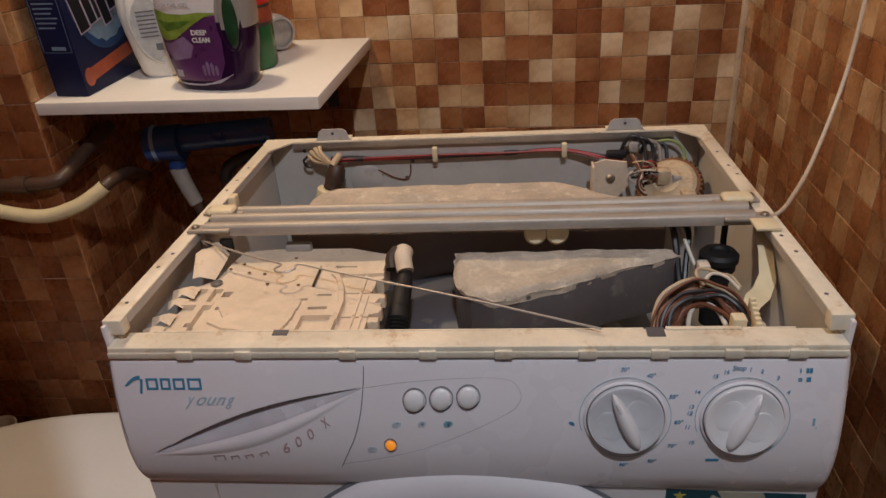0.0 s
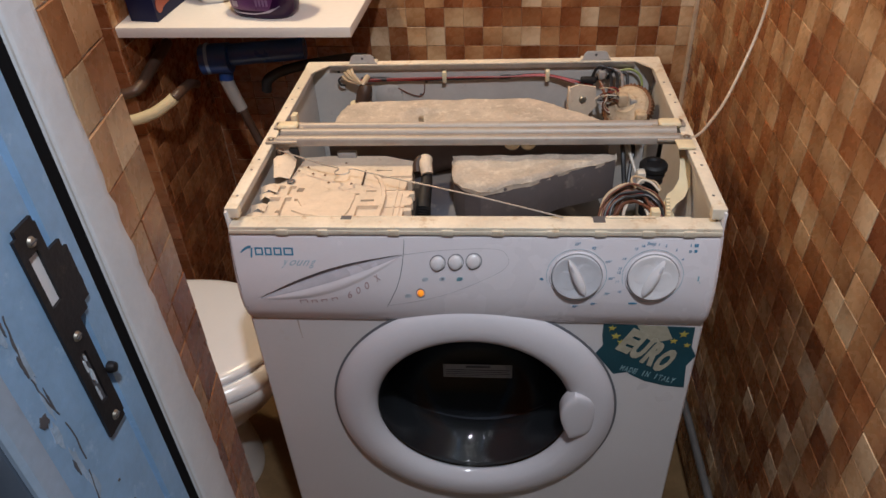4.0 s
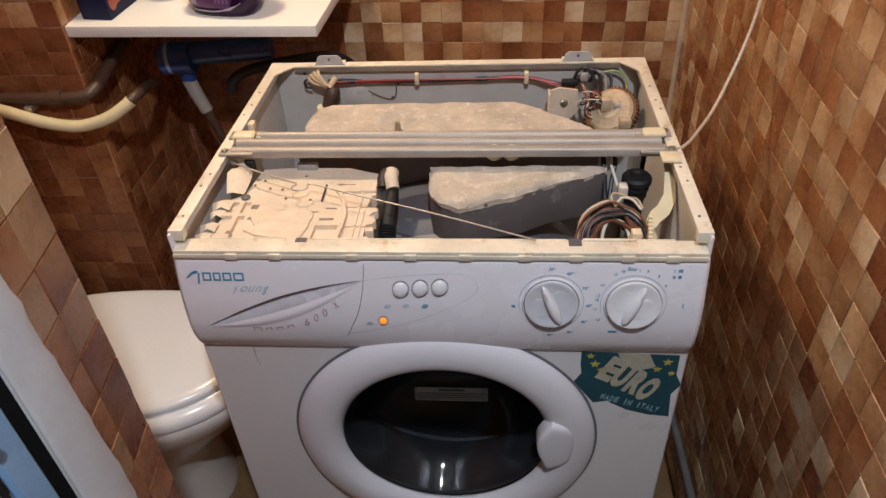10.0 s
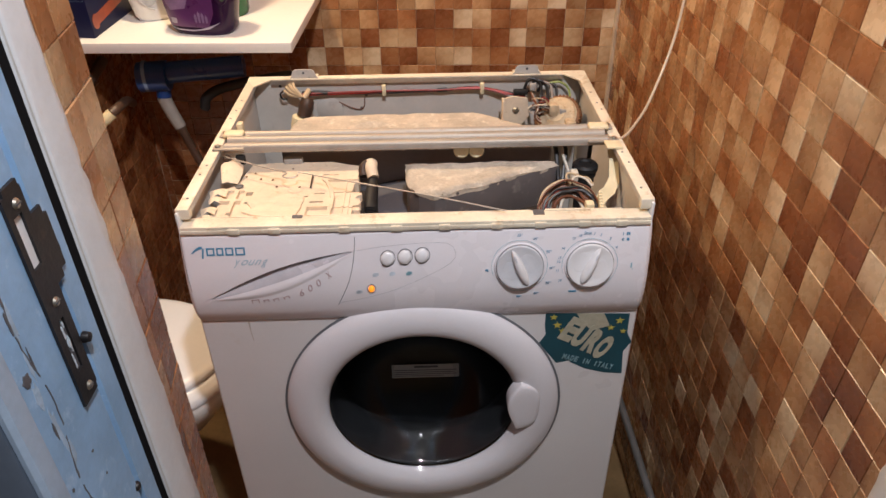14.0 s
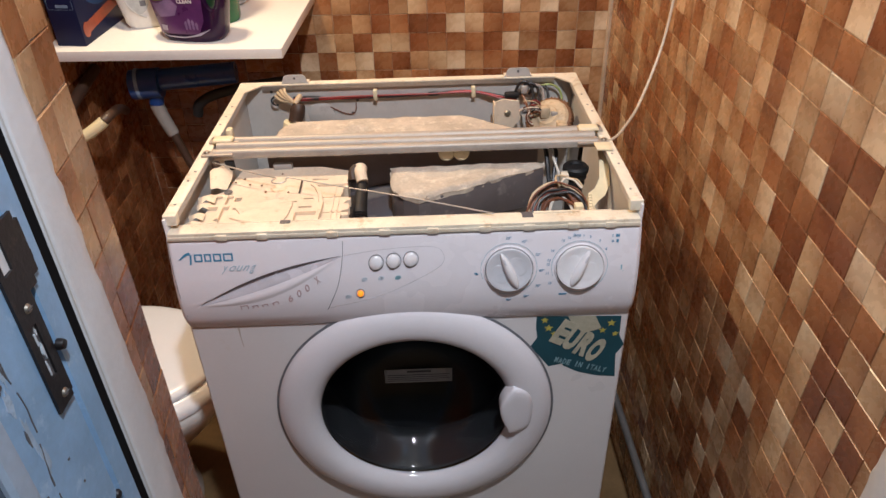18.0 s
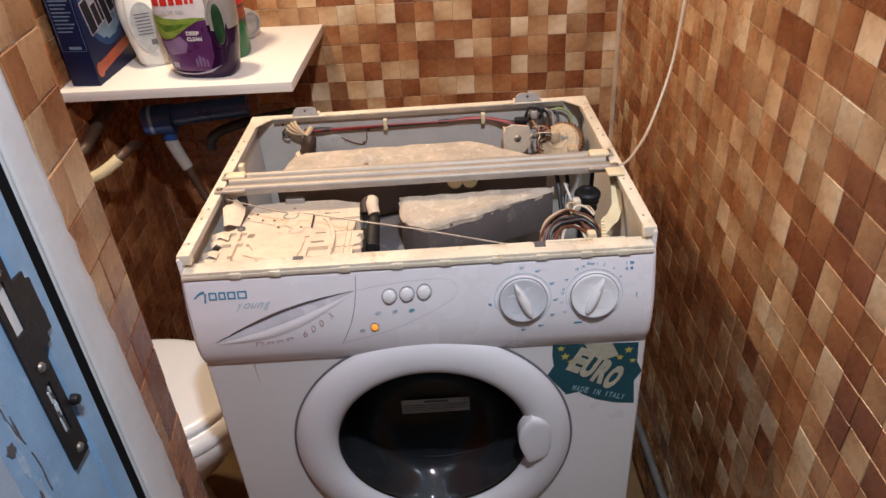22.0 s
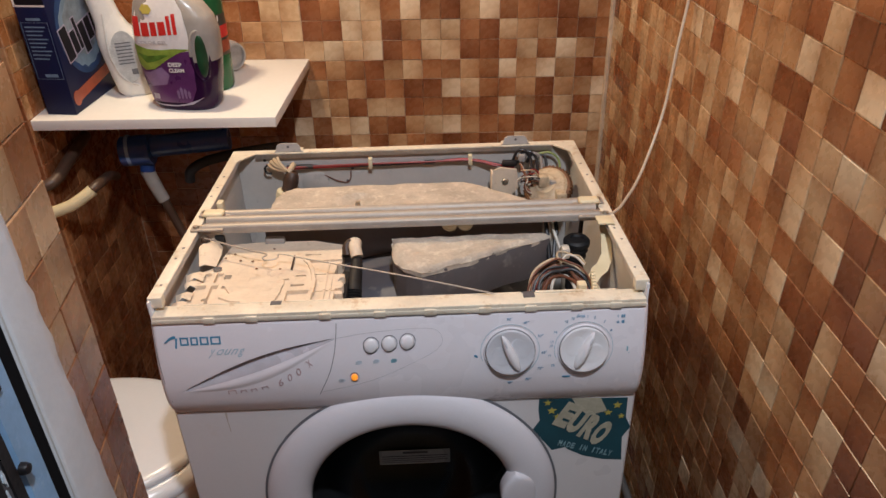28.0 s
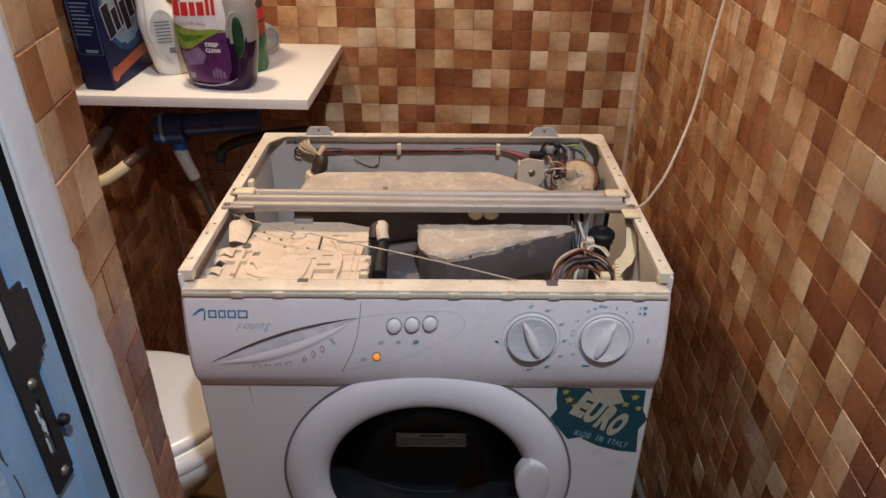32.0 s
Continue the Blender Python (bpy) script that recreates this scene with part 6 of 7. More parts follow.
# level switch: cream plate, round body with a rust-brown ribbed rim, leads all over it
LM = pose(0.244, 0.396, 0.801, 34, -26, 0) @ Matrix.Scale(0.82, 4)
lev = part("level_switch", lathe([(0, 0.026), (0.020, 0.026), (0.026, 0.021), (0.038, 0.019), (0.043, 0.014), (0.043, 0.002), (0, 0.0)], LM, 40), AGED, machine, "round cream switch with a brown ribbed rim")
part("ribbed_rim", lathe([(0.042, 0.014), (0.0475, 0.012), (0.0495, 0.004), (0.0475, -0.008), (0.042, -0.012)], LM, 44), RUST, lev, "rust-brown rim")
for k in range(40):
    a = 2 * math.pi * k / 40
    bm = block(-0.0016, 0.0016, 0.0465, 0.0512, -0.007, 0.011, 0.0006, 1)
    bm.transform(LM @ pose(0, 0, 0, 0, 0, math.degrees(a)))
    part("rib", bm, RUST, lev)
part("hub", block(0.224, 0.240, 0.378, 0.396, 0.812, 0.832, 0.003), AGED, lev)
part("hub_window", block(0.243, 0.254, 0.378, 0.393, 0.808, 0.823, 0.002), TUB_PALE, lev, "grey recess")
part("arm", block(0.250, 0.268, 0.352, 0.390, 0.796, 0.812, 0.004), AGED, lev)
r3 = random.Random(8)
for k in range(13):
    cx, cy, cz = 0.216 + r3.uniform(-0.012, 0.014), 0.388 + r3.uniform(-0.010, 0.010), 0.824 + r3.uniform(-0.008, 0.008)
    rr, a0, tl = r3.uniform(0.007, 0.016), r3.uniform(0, 6.28), r3.uniform(0.2, 0.9)
    pts = [(cx + rr * math.cos(a0 + a), cy - rr * tl * math.sin(a0 + a), cz + rr * (1 - tl * 0.5) * math.sin(a0 + a) + 0.002 * a) for a in np.linspace(0, r3.uniform(3.0, 5.5), 8)]
    part("lead", tube(pts, r3.uniform(0.0010, 0.0016), 6, 4), WIRES[("brown", "black", "white", "grey", "brown", "maroon", "beige")[k % 7]], lev)
for x, y, z in ((0.262, 0.400, 0.811), (0.270, 0.386, 0.806), (0.222, 0.420, 0.822), (0.256, 0.412, 0.816)):
    part("vent_hole", ball((x, y, z), 0.0022, n=8), PRINT_DARK, lev)
bp = part("mounting_plate", prism([(0.148, 0.772), (0.150, 0.829), (0.164, 0.834), (0.192, 0.830), (0.196, 0.796), (0.182, 0.780), (0.160, 0.768)], 0.418, 0.421, "y"), CREAM_PLASTIC, machine, "cream mounting plate")
part("plate_fold", block(0.1465, 0.1495, 0.398, 0.4205, 0.774, 0.832, 0.001), CREAM_PLASTIC, bp)
part("plate_screw", lathe([(0, 0.004), (0.0045, 0.003), (0.0065, 0.0)], pose(0.172, 0.4178, 0.808, 90, 0, 0), 14), BRASS, bp)
for k, c in enumerate(("brown", "white", "maroon", "beige", "black", "brown", "white", "grey", "maroon")):
    s = k * 0.35
    pts = [(0.196 + 0.004 * math.sin(s), 0.412 + 0.003 * math.cos(s), 0.842 - 0.001 * k)]
    for a in np.linspace(2.6 + s * 0.1, 5.4 + s * 0.1, 7):
        rr = 0.022 - 0.0012 * k
        pts.append((0.222 + rr * math.cos(a), 0.392 + 0.010 * math.cos(a + s) - 0.004, 0.818 + rr * math.sin(a)))
    part("lead", tube(pts, 0.0015, 6, 5), WIRES[c], lev)
for k, (c, dx) in enumerate((("black", 0.0), ("black", 0.010), ("grey", 0.018), ("black", 0.026))):
    part("lead", tube([(0.186 + dx, 0.440, 0.834), (0.194 + dx, 0.436, 0.856 - 0.002 * k), (0.206 + dx, 0.434, 0.858 - 0.003 * k), (0.216 + dx, 0.432, 0.845), (0.218 + dx, 0.420, 0.825)], 0.0026, 8, 6), WIRES[c], lev)
part("plug", block(0.168, 0.194, 0.430, 0.442, 0.830, 0.840, 0.003), BLACK_RUBBER, lev, "black plug")
part("plug", block(0.196, 0.208, 0.428, 0.440, 0.838, 0.852, 0.003), TUB_PALE, lev, "grey plug")
part("lead", tube([(0.228, 0.444, 0.846), (0.250, 0.446, 0.848), (0.266, 0.444, 0.838), (0.270, 0.436, 0.820), (0.262, 0.428, 0.806)], 0.0020, 8, 6), WIRES["green"], lev, "green and yellow earth lead")

# mains cable from the back corner of the machine up the side wall
cable = thing("mains_cable", (0.30, 0.21, 0.85), "yellowed white cable hanging from the wall to the machine", "cable")
part("cable_run", tube([(0.286, 0.182, 0.8585), (0.302, 0.190, 0.8605), (0.323, 0.219, 0.863), (0.357, 0.266, 0.885), (0.395, 0.315, 0.960), (0.411, 0.338, 1.05), (0.424, 0.353, 1.13), (0.430, 0.360, 1.25), (0.430, 0.362, 1.70)], 0.0022, 10, 10), CABLE_WHITE, cable)
part("cable_clip", block(0.4255, 0.436, 0.354, 0.370, 1.50, 1.512, 0.002), CABLE_WHITE, cable)


# ---- shelf and what stands on it ----
SLOPE, LEAN = 0.0168, 0.0535


def shelf_z(x, y):
    return 0.923 - (x + 0.636) * SLOPE + (y - 0.48) * LEAN


def stand(x, y, turn=0.0, lift=0.0):
    """A frame on the tilted board."""
    return pose(x, y, shelf_z(x, y), math.degrees(math.atan(LEAN)), math.degrees(math.atan(SLOPE)), 0) @ pose(0, 0, lift, 0, 0, turn)


bm = prism([(-0.216, -0.1600), (0.2005, -0.1600), (0.2195, 0.1575), (-0.213, 0.1575)], -0.0185, 0.0, "z", 0.0012)
bm.transform(stand(-0.42, 0.64))
shelf = thing("wall_shelf", (-0.42, 0.64, 0.90), "white laminate wall shelf in the tiled corner", "shelf")
part("board", bm, SHELF_WHITE, shelf)
for x in (-0.56, -0.28):
    bm = prism([(0.795, shelf_z(x, 0.79) - 0.020), (0.795, shelf_z(x, 0.79) - 0.12), (0.788, shelf_z(x, 0.79) - 0.12), (0.782, shelf_z(x, 0.79) - 0.045), (0.60, shelf_z(x, 0.60) - 0.026), (0.60, shelf_z(x, 0.60) - 0.020)], x - 0.009, x + 0.009, "x")
    part("bracket", bm, DARK_IRON, shelf, "dark iron bracket")


def on_shelf(x, y):
    return (x, y, shelf_z(x, y))


# carton of washing powder, its broad face turned to the side
CM = stand(-0.587, 0.588, -6)
NAVY = surface("navy_carton", (0.007, 0.011, 0.050), 0.5, vary=0.15, scale=20, bump=0.02, spec=0.2)
CARTON_BLACK = surface("black_carton_print", (0.010, 0.010, 0.014), 0.5, vary=0.15, scale=40, bump=0.0, spec=0.2)
CARTON_BLUE = surface("blue_carton_print", (0.022, 0.06, 0.17), 0.45, vary=0.4, scale=30, bump=0.0, spec=0.2)
CARTON_GREY = surface("grey_splash_print", (0.20, 0.25, 0.30), 0.35, vary=0.5, scale=38, bump=0.0)
CARTON_PALE = surface("pale_splash_print", (0.17, 0.26, 0.36), 0.35, vary=0.25, scale=45, bump=0.0)
LABEL_LILAC = surface("lilac_label_print", (0.42, 0.38, 0.50), 0.35, vary=0.2, scale=50, bump=0.0)
STAR_DULL = surface("dull_yellow_print", (0.45, 0.42, 0.14), 0.4, vary=0.15, scale=60, bump=0.0)
CARTON_ORANGE = surface("orange_band_print", (0.36, 0.075, 0.035), 0.35, vary=0.3, scale=40, bump=0.0)
carton = thing("powder_carton", on_shelf(-0.592, 0.588), "navy blue carton of washing powder with a pale splash print", "carton")
bm = block(-0.0205, 0.0315, -0.082, 0.082, 0.0, 0.226, 0.0015)
bm.transform(CM)
part("box", bm, NAVY, carton)


def on_face(rows, depth, mt, label, name="print", m=None):
    marks(name, rows, CM @ m, mt, carton, label, depth)


broad = pose(0.0317, 0, 0.119) @ pose(0, 0, 0, 90, 0, 90)
narrow = pose(0.0055, -0.0822, 0.119) @ pose(0, 0, 0, 90, 0, 0)


def disc(rx, ry, cx, cy, m, depth=0.0003, n=40, wob=0.0):
    pts = [(cx + rx * math.cos(2 * math.pi * k / n) * (1 + wob * math.sin(5.3 * k)), cy + ry * math.sin(2 * math.pi * k / n) * (1 + wob * math.cos(3.7 * k))) for k in range(n)]
    b = prism(pts, 0, depth, "z")
    b.transform(m)
    return b


part("print", disc(0.072, 0.080, 0.002, 0.012, CM @ broad, 0.0003), CARTON_BLUE, carton, "blue round print")
part("print", disc(0.062, 0.066, 0.002, 0.010, CM @ broad, 0.0005, wob=0.04), CARTON_PALE, carton, "pale swirl print")
part("print", disc(0.050, 0.052, 0.004, 0.016, CM @ broad, 0.0007, wob=0.05), CARTON_GREY, carton, "grey silver swirl print")
word = CM @ broad @ pose(0.004, 0.004, 0.0009) @ pose(0, 0, 0, 0, 0, 11)
letters = [(-0.068, -0.046, -0.026, 0.030), (-0.042, -0.026, -0.024, 0.014), (-0.0225, -0.0145, -0.024, 0.030), (-0.011, 0.007, -0.038, 0.014), (0.011, 0.029, -0.024, 0.014), (0.033, 0.051, -0.024, 0.014)]
marks("print", [(a - 0.0022, b + 0.0022, c - 0.0022, d + 0.0022) for a, b, c, d in letters], word, LABEL_LILAC, carton, "pale edge of a letter block", 0.0002)
marks("print", letters, word @ pose(0, 0, 0.0003), CARTON_BLACK, carton, "slanting black letter block")
part("print", bars([(-0.050, 0.050, -0.009, 0.009)], CM @ broad @ pose(0.004, 0.090, 0.0001) @ pose(0, 0, 0, 0, 0, 9)), STAR_DULL, carton, "dull yellow strip")
part("print", bars([(-0.066, 0.080, -0.0095, 0.0095)], CM @ broad @ pose(0.0, -0.085, 0.0001) @ pose(0, 0, 0, 0, 0, 7), depth=0.0004), CARTON_ORANGE, carton, "orange band")
part("print", disc(0.011, 0.013, -0.066, -0.094, CM @ broad, 0.0008), CARTON_ORANGE, carton)
on_face([(-0.022, 0.022, 0.038, 0.0385), (-0.022, 0.022, -0.0555, -0.055), (-0.0225, -0.022, -0.055, 0.0385), (0.022, 0.0225, -0.055, 0.0385)], 0.0003, CARTON_PALE, "pale frame line", m=narrow)
on_face([(-0.018, 0.016 - 0.004 * (k % 3), 0.030 - k * 0.0065, 0.032 - k * 0.0065) for k in range(9)], 0.0003, CARTON_PALE, "fine pale print lines", m=narrow)
on_face([(-0.012, 0.012, 0.0415, 0.0455), (-0.008, 0.014, -0.052, -0.047)], 0.0003, CARTON_PALE, "short pale line", m=narrow)
on_face([(-0.022, 0.0255, 0.066, 0.105)], 0.0003, CARTON_BLACK, "black panel", m=narrow)
on_face([(-0.0235, 0.0258, 0.063, 0.0658), (-0.0258, -0.0222, 0.063, 0.1065)], 0.0004, SHELF_WHITE, "white border", m=narrow)

# big bottle of washing gel: see-through purple body with a moulded loop grip
GEL = surface("purple_gel", (0.022, 0.005, 0.032), 0.16, vary=0.2, scale=14, bump=0.0, spec=0.3)
BOTTLE_CLEAR = surface("milky_bottle_plastic", (0.34, 0.32, 0.29), 0.24, vary=0.15, scale=14, bump=0.0, coat=0.1)
LABEL_WHITE = surface("white_label", (0.80, 0.79, 0.77), 0.3, vary=0.03, bump=0.0)
LABEL_RED = surface("red_label_print", (0.62, 0.035, 0.03), 0.3, vary=0.05, bump=0.0)
LABEL_GREEN = surface("green_label_print", (0.26, 0.38, 0.06), 0.35, vary=0.3, scale=60, bump=0.0)
LABEL_LEAF = surface("leaf_green_print", (0.10, 0.22, 0.03), 0.35, vary=0.4, scale=90, bump=0.0)
LABEL_HAZE = surface("violet_haze_print", (0.26, 0.17, 0.31), 0.35, vary=0.3, scale=40, bump=0.0)
LABEL_PURPLE = surface("purple_label_print", (0.11, 0.03, 0.13), 0.3, vary=0.2, scale=40, bump=0.0)
CAP_GREY = surface("dull_red_cap", (0.46, 0.13, 0.13), 0.35, bump=0.0)
BM = stand(-0.381, 0.548, -8) @ Matrix.Diagonal((1.05, 1.0, 0.83, 1.0))
bottle = thing("gel_bottle", on_shelf(-0.377, 0.553), "large clear bottle half full of purple washing gel", "bottle")


def bottle_rows(z0, z1, n=24, k=40, grow=0.0):
    """Rounded sections of the bottle between two heights."""
    hs = [0.0, 0.010, 0.030, 0.070, 0.120, 0.160, 0.190, 0.215, 0.235, 0.250, 0.265]
    ws = [0.050, 0.0555, 0.0585, 0.0645, 0.0690, 0.0690, 0.0640, 0.0545, 0.0420, 0.0300, 0.0240]
    ds = [0.030, 0.0345, 0.0365, 0.0380, 0.0380, 0.0370, 0.0350, 0.0310, 0.0270, 0.0250, 0.0240]
    cs = [0.0, 0.0, 0.0, 0.0, 0.001, 0.002, 0.001, -0.003, -0.008, -0.010, -0.010]
    rows = []
    for i in range(n + 1):
        h = z0 + (z1 - z0) * i / n
        w, d, c = (float(np.interp(h, hs, v)) + g for v, g in ((ws, grow), (ds, grow), (cs, 0)))
        ring = []
        for j in range(k):
            a = 2 * math.pi * j / k
            ca, sa = math.cos(a), math.sin(a)
            ring.append(BM @ Vector((c + w * math.copysign(abs(ca) ** 0.72, ca), d * math.copysign(abs(sa) ** 0.72, sa), h)))
        rows.append(ring)
    return rows


def capped(rows):
    bm = skin(rows, True)
    bm.verts.ensure_lookup_table()
    k = len(rows[0])
    bm.faces.new([bm.verts[j] for j in range(k)][::-1])
    bm.faces.new([bm.verts[len(rows) * k - k + j] for j in range(k)])
    bmesh.ops.recalc_face_normals(bm, faces=bm.faces[:])
    return bm


part("gel_body", capped(bottle_rows(0.0, 0.105)), GEL, bottle, "dark purple gel in the lower half", limit=0.9)
part("upper_body", capped(bottle_rows(0.1052, 0.262)), BOTTLE_CLEAR, bottle, "milky clear upper half", limit=0.9)
part("cap", lathe([(0, 0.05), (0.020, 0.049), (0.024, 0.044), (0.0255, 0.0), (0, 0)], BM @ pose(-0.010, 0, 0.262), 28), CAP_GREY, bottle)


def label_patch(outline, lift, mt, label, name="label_print"):
    """A patch wrapped on the bottle's front, from a plan outline in x and z."""
    hs = [0.0, 0.010, 0.030, 0.070, 0.120, 0.160, 0.190, 0.215, 0.235]
    ds = [0.030, 0.0345, 0.0365, 0.0380, 0.0380, 0.0370, 0.0350, 0.0310, 0.0270]
    ws = [0.050, 0.0555, 0.0585, 0.0645, 0.0690, 0.0690, 0.0640, 0.0545, 0.0420]
    b = bmesh.new()
    vs = [b.verts.new((x, 0, z)) for x, z in outline]
    b.faces.new(vs)
    bmesh.ops.triangulate(b, faces=b.faces[:])
    bmesh.ops.subdivide_edges(b, edges=b.edges[:], cuts=5, use_grid_fill=True)
    for v in b.verts:
        w, d = float(np.interp(v.co.z, hs, ws)), float(np.interp(v.co.z, hs, ds))
        u = min(0.98, abs(v.co.x) / w)
        y = -d * (1 - u ** (2 / 0.72)) ** 0.36
        v.co = BM @ Vector((v.co.x, y - lift, v.co.z))
    bmesh.ops.recalc_face_normals(b, faces=b.faces[:])
    part(name, b, mt, bottle, label, limit=1.0)


label_patch([(-0.050, 0.020), (0.020, 0.020), (0.032, 0.050), (0.034, 0.090), (0.036, 0.130), (0.034, 0.170), (0.030, 0.205), (0.022, 0.226), (0.004, 0.234), (-0.022, 0.234), (-0.038, 0.226), (-0.049, 0.205), (-0.058, 0.165), (-0.0605, 0.120), (-0.059, 0.080), (-0.054, 0.045)], 0.0008, LABEL_WHITE, "white shaped label", "label")
label_patch([(-0.0505, 0.0195), (0.0205, 0.0195), (0.0325, 0.050), (0.0345, 0.090), (0.0365, 0.130), (0.018, 0.127), (-0.006, 0.112), (-0.032, 0.091), (-0.050, 0.088), (-0.0592, 0.096), (-0.0545, 0.045)], 0.0014, LABEL_PURPLE, "purple lower field")
label_patch([(-0.0592, 0.098), (-0.048, 0.087), (-0.030, 0.091), (-0.006, 0.111), (0.016, 0.126), (0.036, 0.133), (0.010, 0.134), (-0.014, 0.131), (-0.036, 0.132), (-0.0605, 0.139)], 0.0020, LABEL_GREEN, "green meadow print")
label_patch([(-0.056, 0.122), (-0.042, 0.103), (-0.024, 0.108), (0.000, 0.121), (-0.014, 0.121), (-0.036, 0.118)], 0.0026, LABEL_LEAF, "dark green leaf print")
label_patch([(-0.055, 0.083), (-0.040, 0.084), (-0.018, 0.096), (-0.006, 0.080), (-0.014, 0.060), (-0.042, 0.054)], 0.0022, LABEL_HAZE, "lilac haze print")
for x0, h0 in ((0.000, 0.050), (0.006, 0.056), (0.012, 0.053), (0.018, 0.048)):
    label_patch([(x0, 0.030), (x0 - 0.001, h0 - 0.006), (x0 + 0.0015, h0), (x0 + 0.004, h0 - 0.006), (x0 + 0.003, 0.030)], 0.0022, LABEL_HAZE, "violet flower print")
label_patch([(-0.052, 0.0165), (-0.032, 0.0120), (-0.005, 0.0115), (0.022, 0.0170), (0.040, 0.0300), (0.041, 0.0320), (0.022, 0.0200), (-0.005, 0.0145), (-0.032, 0.0150)], 0.0024, LABEL_LILAC, "pale curved line")
label_patch([(-0.044, 0.026), (-0.044, 0.038), (-0.033, 0.038), (-0.033, 0.026)], 0.0022, LABEL_LILAC, "small badge")
for x0, x1, h in ((-0.056, -0.043, 0.038), (-0.040, -0.027, 0.026), (-0.024, -0.014, 0.026), (-0.011, 0.001, 0.026), (0.004, 0.010, 0.036), (0.013, 0.019, 0.039)):
    label_patch([(x0, 0.155 + 0.10 * (x0 + 0.056)), (x1, 0.155 + 0.10 * (x1 + 0.056)), (x1, 0.155 + h + 0.10 * (x1 + 0.056)), (x0, 0.155 + h + 0.10 * (x0 + 0.056))], 0.0016, LABEL_RED, "red letter block")
label_patch([(-0.038, 0.208), (-0.033, 0.217), (-0.022, 0.217), (-0.017, 0.208), (-0.022, 0.200), (-0.033, 0.200)], 0.0016, STAR, "gold badge")
lettering("COLOR GEL", 0.0090, BM @ pose(-0.024, -0.0412, 0.1460, 90, 0, 0), INK_FAINT, bottle, "small grey words", "label_word", width=0.050)
lettering("DEEP", 0.0110, BM @ pose(0.0060, -0.0412, 0.1020, 90, 0, 2), LABEL_WHITE, bottle, "small white word", "label_word", bold=0.0004, width=0.022)
lettering("CLEAN", 0.0110, BM @ pose(0.0072, -0.0412, 0.0900, 90, 0, 2), LABEL_WHITE, bottle, "small white word", "label_word", bold=0.0004, width=0.025)
# loop grip: dark opening framed by a raised lip
loop = [BM @ Vector((0.046 + 0.0125 * math.cos(a), -0.0295 + 0.006 * math.cos(a), 0.118 + 0.050 * math.sin(a))) for a in np.linspace(0, 2 * math.pi, 25)]
part("grip_rim", tube(loop[:13], 0.0030, 8, 0), BOTTLE_CLEAR, bottle, "moulded rim of the grip")
part("grip_rim", tube(loop[12:], 0.0030, 8, 0), GEL, bottle, "purple rim of the grip")
bm = ball((0, 0, 0), 0.046, (0.25, 0.13, 1.0), 20)
bm.transform(BM @ pose(0.047, -0.0295, 0.118))
GREEN_BACK = surface("green_bottle_plastic", (0.012, 0.115, 0.040), 0.25, vary=0.1, bump=0.0)
part("grip_opening", bm, surface("dark_green_grip", (0.010, 0.060, 0.026), 0.3, vary=0.5, scale=25, bump=0.0), bottle, "dark green bottle seen through the grip")
bm = ball((0, 0, 0), 0.010, (0.86, 0.42, 0.85), 14)
bm.transform(BM @ pose(0.0475, -0.0300, 0.107))
part("grip_spot", bm, LABEL_RED, bottle, "red label seen through the grip")

# white bottle behind
WHITE_PLASTIC = surface("white_bottle_plastic", (0.76, 0.75, 0.72), 0.3, vary=0.03, bump=0.01)
GREY_PRINT = surface("pale_grey_label", (0.55, 0.57, 0.57), 0.4, vary=0.15, grain=0.2, scale=60, fine=400, bump=0.0)
WM = stand(-0.506, 0.610, 22)
white = thing("cleaner_bottle", on_shelf(-0.506, 0.610), "white cleaner bottle with a narrow label and teal cap", "bottle")
rows = []
for h, w, d, c in ((0, 0.033, 0.022, 0.018), (0.008, 0.038, 0.026, 0.017), (0.04, 0.040, 0.028, 0.013), (0.07, 0.041, 0.029, 0.009), (0.095, 0.040, 0.029, 0.005), (0.112, 0.034, 0.027, 0.000), (0.126, 0.027, 0.024, -0.005), (0.145, 0.023, 0.021, -0.010), (0.17, 0.0215, 0.020, -0.015), (0.205, 0.021, 0.019, -0.020)):
    rows.append([WM @ Vector((c + w * math.copysign(abs(math.cos(a)) ** 0.8, math.cos(a)), d * math.copysign(abs(math.sin(a)) ** 0.8, math.sin(a)), h)) for a in (2 * math.pi * j / 32 for j in range(32))])
part("body", capped(rows), WHITE_PLASTIC, white, limit=0.9)
# Raised bar for the grip's groove, its shade put into a greyer white.
part("grip_groove", tube([WM @ Vector(p) for p in ((-0.016, -0.0225, 0.150), (-0.018, -0.0255, 0.125), (-0.020, -0.0272, 0.105), (-0.020, -0.0280, 0.080), (-0.012, -0.0285, 0.050), (0.002, -0.0285, 0.030), (0.016, -0.0280, 0.022))], 0.0016, 8, 6), surface("shaded_white_plastic", (0.60, 0.59, 0.57), 0.35, vary=0.05, bump=0.0), white, "moulded line along the grip")
part("label", disc(0.024, 0.046, 0, 0, WM @ pose(0.006, -0.0292, 0.075) @ pose(0, 0, 0, 90, 0, 0), 0.0006), GREY_PRINT, white, "pale grey label")
marks("label_print", ([(-0.014, 0.012, 0.024 - 0.006 * k, 0.026 - 0.006 * k) for k in range(7)] + [(0.004, 0.014, -0.032, -0.022)]), WM @ pose(0.006, -0.0300, 0.075) @ pose(0, 0, 0, 90, 0, 0), INK_GREY, white, "fine print lines")
